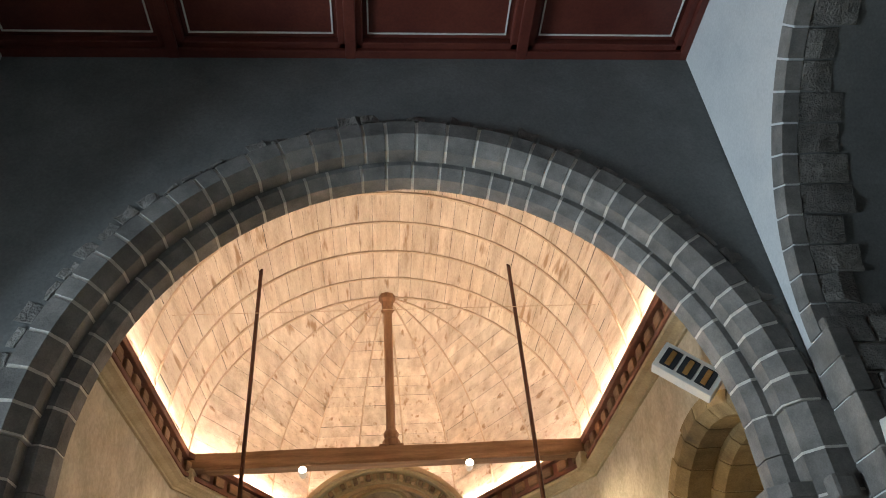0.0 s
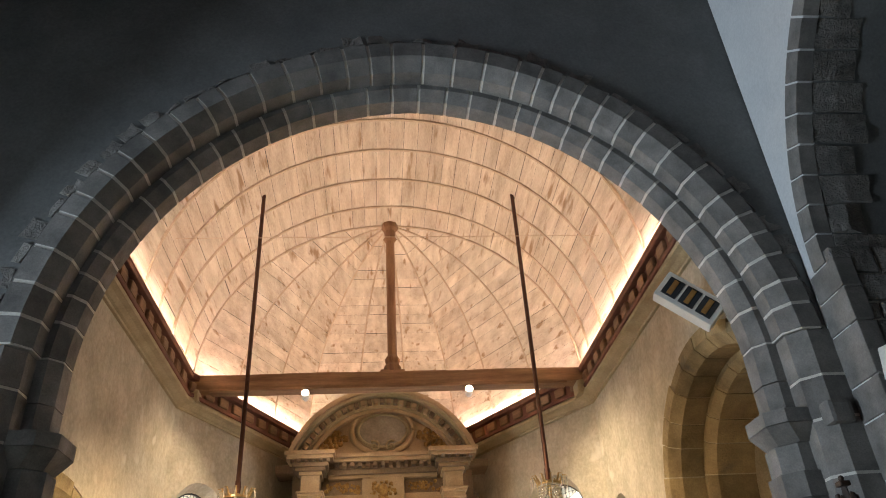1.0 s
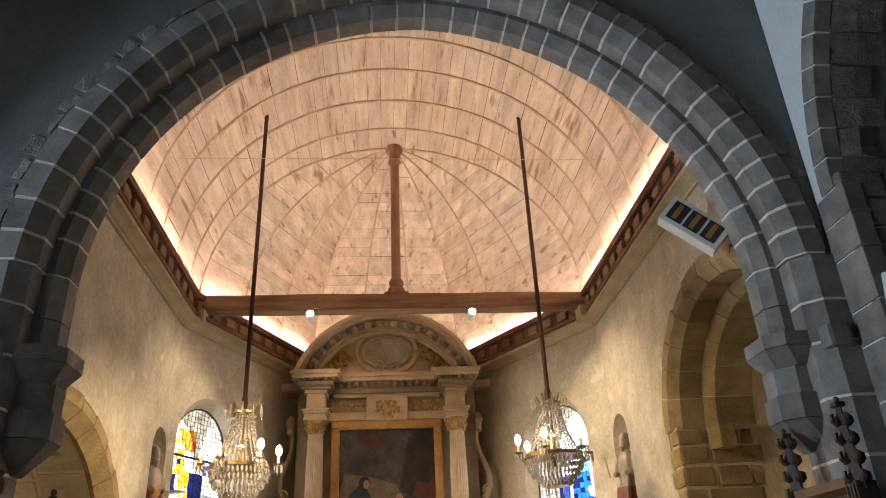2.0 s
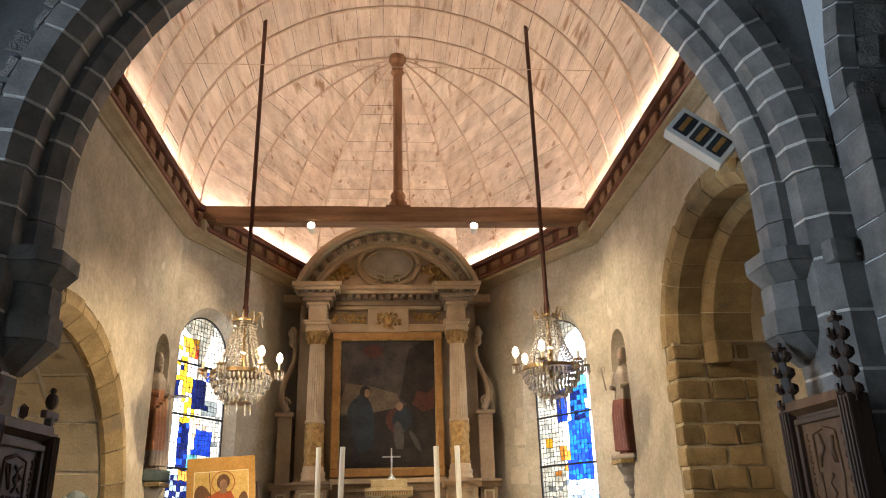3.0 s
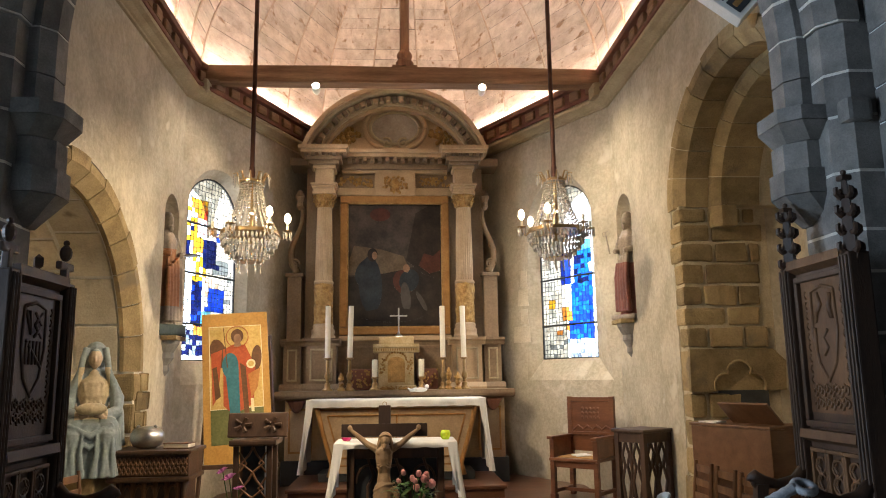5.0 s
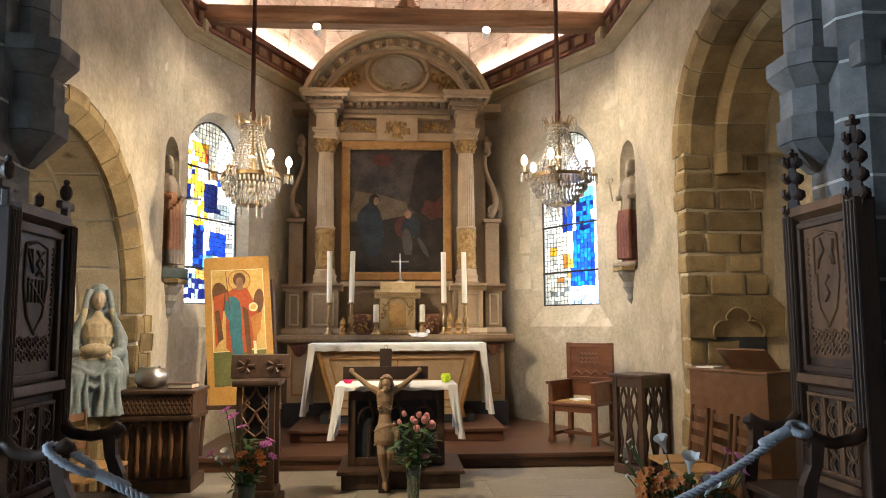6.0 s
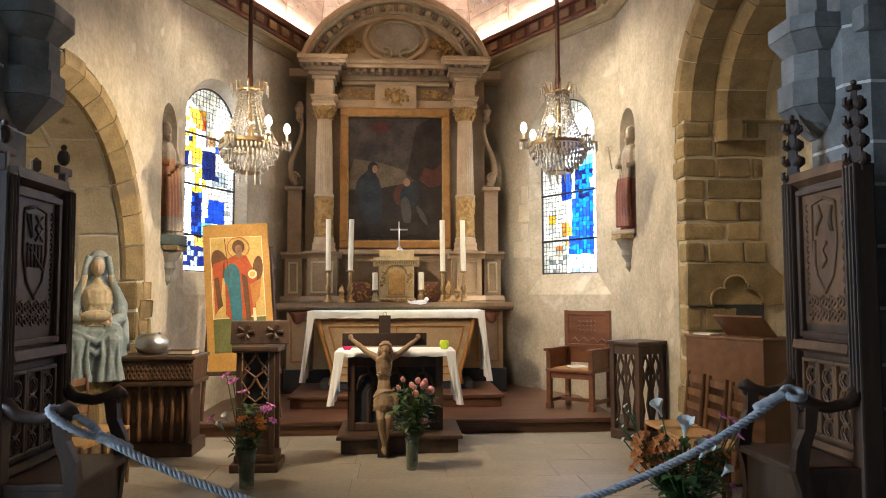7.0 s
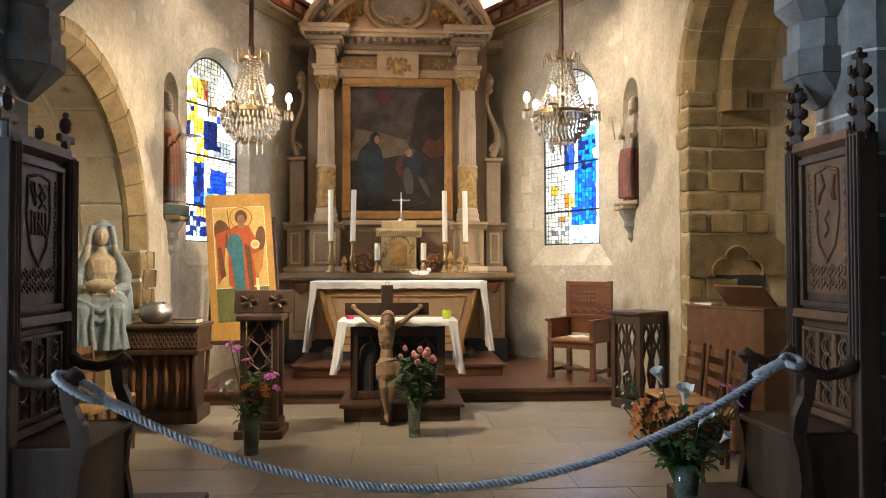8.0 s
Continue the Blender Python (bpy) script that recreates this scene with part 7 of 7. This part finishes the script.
corbel(WR, 8.85, 2.15, 1, "carved stone corbel under the niche")
corbel(WL, 8.66, 2.0, -1, "carved stone corbel under the niche")
t = statue_mesh(1.25, 1.0)
t.transform(Matrix.Diagonal((0.82, 0.95, 1.0, 1.0)))
tube([(-0.16, -0.16, 0.74), (-0.20, -0.17, 0.98)], 0.012, 6, t)
for q in (-0.03, 0.03):
    tube([(-0.20 + q + 0.03 * math.cos(a), -0.17, 1.0 + 0.03 * math.sin(a)) for a in [2 * math.pi * k / 10 for k in range(11)]], 0.008, 5, t)
box(-0.19, 0.19, -0.17, 0.16, -0.048, 0.005, 0.01, t)
s1 = link("niche_statue", t, ["statue_grey", "robe_red"], m=pose(WR + 0.05, 8.86, 2.2, 0, 0, -62), smooth=True)
fuse(s1, 0.009, 1)
paint_by(s1, lambda c: 1 if 0.006 < c.z < 0.62 and c.y < 0.1 else 0)
tagged(s1, "carved bearded saint statue with keys and worn red robe", "statue")
t = statue_mesh(1.28, 2.4)
t.transform(Matrix.Diagonal((0.82, 0.95, 1.0, 1.0)))
box(0.10, 0.24, -0.30, -0.10, 0.78, 0.80, 0.005, t)
box(-0.19, 0.19, -0.17, 0.16, -0.118, 0.005, 0.012, t)
s2 = link("niche_statue", t, ["statue_grey", "robe_orange", "base_green"], m=pose(WL - 0.05, 8.66, 2.12, 0, 0, 58), smooth=True)
fuse(s2, 0.009, 1)
paint_by(s2, lambda c: 2 if c.z < 0.006 else 1 if 0.2 < c.z < 0.85 and c.x < 0.06 else 0)
tagged(s2, "carved saint statue holding an open book, orange robe", "statue")

# seated veiled statue in the north recess
t = bmesh.new()
sk = lathe([(0.30, 0.0), (0.29, 0.08), (0.26, 0.22), (0.25, 0.34), (0.22, 0.42), (0.12, 0.46)], 40, m=pose(0, -0.14, 0))
for v in sk.verts:
    q = math.atan2(v.co.y + 0.14, v.co.x)
    k = 1 + 0.07 * math.sin(q * 13 + 2 * math.sin(v.co.z * 9)) * (1.1 - v.co.z * 2) + 0.03 * math.sin(q * 5)
    v.co.x, v.co.y = v.co.x * k * 0.92, -0.14 + (v.co.y + 0.14) * k
merge(t, sk)
tube([(0, 0.02, 0.36), (0, 0.03, 0.52), (0, 0.0, 0.66), (0, 0.0, 0.77), (0, -0.01, 0.83), (0, -0.02, 0.88)], [0.15, 0.115, 0.135, 0.125, 0.07, 0.045], 18, t)
for k in range(4):
    tube([(-0.075 + 0.05 * k, -0.105, 0.76), (-0.045 + 0.03 * k, -0.10, 0.62), (-0.07 + 0.046 * k, -0.12, 0.48)], [0.012, 0.020, 0.024], 8, t)
for sx in (-1, 1):
    tube([(sx * 0.10, -0.10, 0.40), (sx * 0.13, -0.29, 0.40), (sx * 0.135, -0.36, 0.33), (sx * 0.13, -0.36, 0.16), (sx * 0.14, -0.38, 0.0)], [0.10, 0.085, 0.075, 0.075, 0.10], 12, t)
    for k in range(3):
        tube([(sx * (0.05 + 0.06 * k), -0.40, 0.38), (sx * (0.06 + 0.06 * k), -0.435, 0.2), (sx * (0.04 + 0.075 * k), -0.45, 0.0)], [0.008, 0.018, 0.028], 7, t)
    tube([(sx * 0.12, 0.0, 0.77), (sx * 0.19, -0.03, 0.62), (sx * 0.19, -0.14, 0.51), (sx * 0.09, -0.27, 0.49)], [0.06, 0.062, 0.055, 0.040], 10, t)
    ball(t, (sx * 0.055, -0.30, 0.49), 0.032, (1.4, 0.9, 0.7))
    tube([(sx * 0.075, -0.03, 1.06), (sx * 0.098, -0.06, 0.96), (sx * 0.11, -0.07, 0.86), (sx * 0.16, -0.05, 0.72), (sx * 0.215, -0.02, 0.50), (sx * 0.24, -0.06, 0.22)], [0.028, 0.026, 0.030, 0.036, 0.04, 0.035], 8, t)
ball(t, (0, 0.035, 0.985), 0.112, (0.95, 0.92, 1.22))
ball(t, (0, 0.05, 0.74), 0.20, (0.95, 0.62, 0.9))
ball(t, (0, -0.062, 0.965), 0.068, (0.85, 0.9, 1.25))
ball(t, (0, -0.122, 0.96), 0.012, (0.8, 1, 2))
ball(t, (0.0, -0.33, 0.545), 0.085, (1.5, 0.75, 0.62))
tube([(-0.17, -0.36, 0.42), (0.0, -0.40, 0.33), (0.17, -0.36, 0.42)], [0.02, 0.03, 0.02], 8, t)
tube([(-0.16, -0.38, 0.34), (0.0, -0.41, 0.24), (0.16, -0.38, 0.34)], [0.015, 0.026, 0.015], 8, t)
s3 = link("seated_statue", t, ["robe_blue", "robe_cream", "statue_pale"], m=pose(-2.86, 7.40, 0.70, 0, 0, 20) @ Matrix.Scale(1.06, 4), smooth=True)
fuse(s3, 0.008, 1)
paint_by(s3, lambda c: 2 if (abs(c.x) < 0.062 and c.y < -0.075 and 0.885 < c.z < 1.03) or (abs(c.x) < 0.11 and c.y < -0.27 and 0.46 < c.z < 0.50) else (1 if (abs(c.x) < 0.125 and c.y < -0.06 and 0.46 < c.z < 0.89) else 0))
tagged(s3, "seated veiled stone statue in worn blue and cream paint", "statue")
bl = tagged(link("statue_block", box(-3.20, -2.66, 7.0, 7.68, 0.0, 0.70, 0.02), "ochre"), "plain stone block under the seated statue", "plinth")

# ---- flowers ----
M["vase_glass"] = material("green_clear_glass", (0.30, 0.36, 0.26), (0.50, 0.56, 0.44), 0.08, scale=9, bump=0.1)
M["vase_glass"].node_tree.nodes["Principled BSDF"].inputs["Transmission Weight"].default_value = 0.75
for n_, a, b in (("petal_pink", (0.55, 0.20, 0.20), (0.72, 0.36, 0.34)), ("petal_orange", (0.55, 0.16, 0.03), (0.72, 0.30, 0.08)), ("petal_magenta", (0.42, 0.10, 0.36), (0.60, 0.22, 0.52)), ("petal_white", (0.72, 0.72, 0.66), (0.84, 0.84, 0.78))):
    M[n_] = material(n_, a, b, 0.55, scale=20, bump=0.1)


def leaf_blade(bm, p, d, L_, w):
    d = Vector(d).normalized()
    s = d.cross(Vector((0, 0, 1)))
    s = s.normalized() if s.length > 0.05 else Vector((1, 0, 0))
    p = Vector(p)
    q = [p, p + d * L_ * 0.35 + s * w, p + d * L_ * 0.75 + s * w * 0.7 + Vector((0, 0, -0.15 * L_)), p + d * L_ + Vector((0, 0, -0.35 * L_)), p + d * L_ * 0.75 - s * w * 0.7 + Vector((0, 0, -0.15 * L_)), p + d * L_ * 0.35 - s * w]
    vs = [bm.verts.new(x) for x in q]
    bm.faces.new((vs[0], vs[1], vs[5]))
    bm.faces.new((vs[1], vs[2], vs[4], vs[5]))
    bm.faces.new((vs[2], vs[3], vs[4]))


def blossom(kind, r):
    bm = bmesh.new()
    if kind == "rose":
        for k in range(3):
            ball(bm, (0.15 * r * math.cos(k * 2.1), 0.15 * r * math.sin(k * 2.1), 0.1 * r * k), r * (1 - 0.15 * k), (0.85, 0.85, 1.1), u=7, v=5)
    elif kind == "calla":
        t = bmesh.new()
        rows = []
        for k in range(5):
            f = k / 4
            rows.append([t.verts.new(((0.15 + 0.85 * f ** 2) * r * math.cos(a), (0.15 + 0.85 * f ** 2) * r * math.sin(a), 2.4 * r * f + (0.5 * r * f if i == 0 else 0))) for i, a in enumerate([2 * math.pi * j / 10 for j in range(10)])])
        for a, b in zip(rows, rows[1:]):
            for i in range(10):
                t.faces.new((a[i], a[(i + 1) % 10], b[(i + 1) % 10], b[i]))
        merge(bm, t)
    else:
        for k in range(6):
            a = 2 * math.pi * k / 6
            c, s = math.cos(a), math.sin(a)
            vs = [bm.verts.new(x) for x in ((0, 0, 0), (r * 0.6 * c - r * 0.32 * s, r * 0.6 * s + r * 0.32 * c, r * 0.45), (r * c, r * s, r * 0.35), (r * 0.6 * c + r * 0.32 * s, r * 0.6 * s - r * 0.32 * c, r * 0.45))]
            bm.faces.new(vs)
    return bm


def bouquet(m, label, vase_h, vase_r, blooms, spread, leaves, seed):
    r_ = random.Random(seed)
    v = thing("flower_vase", label, "vase", m, "flower vases")
    part("vase", lathe([(vase_r * 0.7, 0), (vase_r * 0.72, 0.02), (vase_r * 0.8, vase_h * 0.5), (vase_r, vase_h), (vase_r * 0.93, vase_h), (vase_r * 0.72, vase_h * 0.5), (vase_r * 0.6, 0.025)], 18), "vase_glass", v, "clear greenish glass vase", True)
    stems, green = bmesh.new(), bmesh.new()
    for mt, kind, rr, place in blooms:
        x, y, z = place
        tube([(0.2 * vase_r * r_.uniform(-1, 1), 0.2 * vase_r * r_.uniform(-1, 1), 0.04), (x * 0.3, y * 0.3, vase_h), (x, y, z)], 0.004, 5, stems)
        up = Vector((x * 1.2, y * 1.2 - 0.12, 0.35)).to_track_quat("Z", "Y").to_matrix().to_4x4()
        part("blossom", blossom(kind, rr), mt, v, m=Matrix.Translation((x, y, z)) @ up)
    for k in range(leaves):
        a, f = r_.uniform(0, 6.28), r_.random()
        rr = spread * (0.15 + 0.75 * f)
        p = (rr * 0.7 * math.cos(a), rr * 0.7 * math.sin(a), vase_h * (0.9 + 1.1 * r_.random()))
        leaf_blade(green, p, (math.cos(a), math.sin(a), r_.uniform(-0.1, 1.0)), r_.uniform(0.06, 0.14), r_.uniform(0.012, 0.03))
    part("stem_bundle", stems, "leaf", v, "green stems")
    lv = part("foliage", green, "leaf", v, "mixed green leaves")
    lv["kind"] = "stuff"
    return v


def scatter(r_, mt, kind, n, rr, x, y, z, s):
    return [(mt, kind, r_.uniform(0.8, 1.2) * rr, (x + r_.uniform(-1, 1) * s, y + r_.uniform(-1, 1) * s * 0.7, z + r_.uniform(-1, 1) * s * 0.8)) for _ in range(n)]


q = random.Random(5)
bouquet(pose(-1.20, 6.05, 0), "glass vase of orange and pink flowers with white callas", 0.30, 0.075,
        scatter(q, "petal_orange", "open", 24, 0.036, 0.04, -0.03, 0.47, 0.09) + scatter(q, "petal_magenta", "open", 9, 0.042, 0.05, 0.03, 0.60, 0.14) + scatter(q, "petal_magenta", "open", 2, 0.05, -0.12, 0.0, 0.80, 0.05) + [("petal_magenta", "open", 0.05, (-0.26, 0, 0.52)), ("petal_white", "calla", 0.035, (-0.12, -0.05, 0.50)), ("petal_white", "calla", 0.03, (-0.17, -0.03, 0.45))], 0.16, 90, 1)
bouquet(pose(0.06, 6.56, 0), "glass vase of pale pink roses", 0.33, 0.065,
        scatter(q, "petal_pink", "rose", 15, 0.03, 0.0, -0.02, 0.64, 0.17) + scatter(q, "petal_pink", "rose", 2, 0.028, 0.1, 0, 0.42, 0.03), 0.22, 170, 2)
bouquet(pose(1.60, 4.52, 0), "large glass vase of callas, orange and violet flowers", 0.29, 0.085,
        scatter(q, "petal_orange", "open", 44, 0.036, -0.19, -0.02, 0.54, 0.13) + scatter(q, "petal_orange", "open", 14, 0.034, 0.16, 0.0, 0.50, 0.08) + scatter(q, "petal_magenta", "open", 11, 0.04, 0.20, 0.05, 0.66, 0.13) + [("petal_magenta", "open", 0.035, (0.22, -0.1, 0.36)), ("petal_white", "calla", 0.05, (-0.03, -0.05, 0.64)), ("petal_white", "calla", 0.042, (-0.14, 0.0, 0.75)), ("petal_white", "calla", 0.05, (0.03, -0.12, 0.53)), ("petal_white", "calla", 0.03, (0.16, -0.1, 0.43))] + scatter(q, "petal_white", "open", 9, 0.013, -0.26, 0.02, 0.72, 0.13), 0.26, 220, 3)
# ---- floor slabs ----
fl_ = bpy.data.objects["floor"]
y, row = 3.2, 0
shapes = {}
while y < 8.16:
    d = min((0.62, 0.55, 0.68, 0.6)[row % 4], 8.16 - y)
    if d < 0.1:
        break
    x = -3.4 + 0.31 * (row % 3)
    while x < 3.5:
        w = rnd.choice((0.72, 0.9, 1.05, 1.2))
        key = (w, round(d, 3))
        if key not in shapes:
            t = box(0.002, w - 0.002, 0.002, d - 0.002, -0.05, 0.0, 0.003)
            me = bpy.data.meshes.new("slab")
            t.to_mesh(me)
            t.free()
            me.materials.append(M["floor"])
            shapes[key] = me
        ob = new("slab", shapes[key])
        ob.parent = fl_
        ob.location = (x, y, rnd.uniform(-0.0015, 0.0015))
        x += w
    y += d
    row += 1
part("nave_paving", box(-3.4, 3.4, -7.9, 3.19, -0.05, -0.001), "floor", fl_)
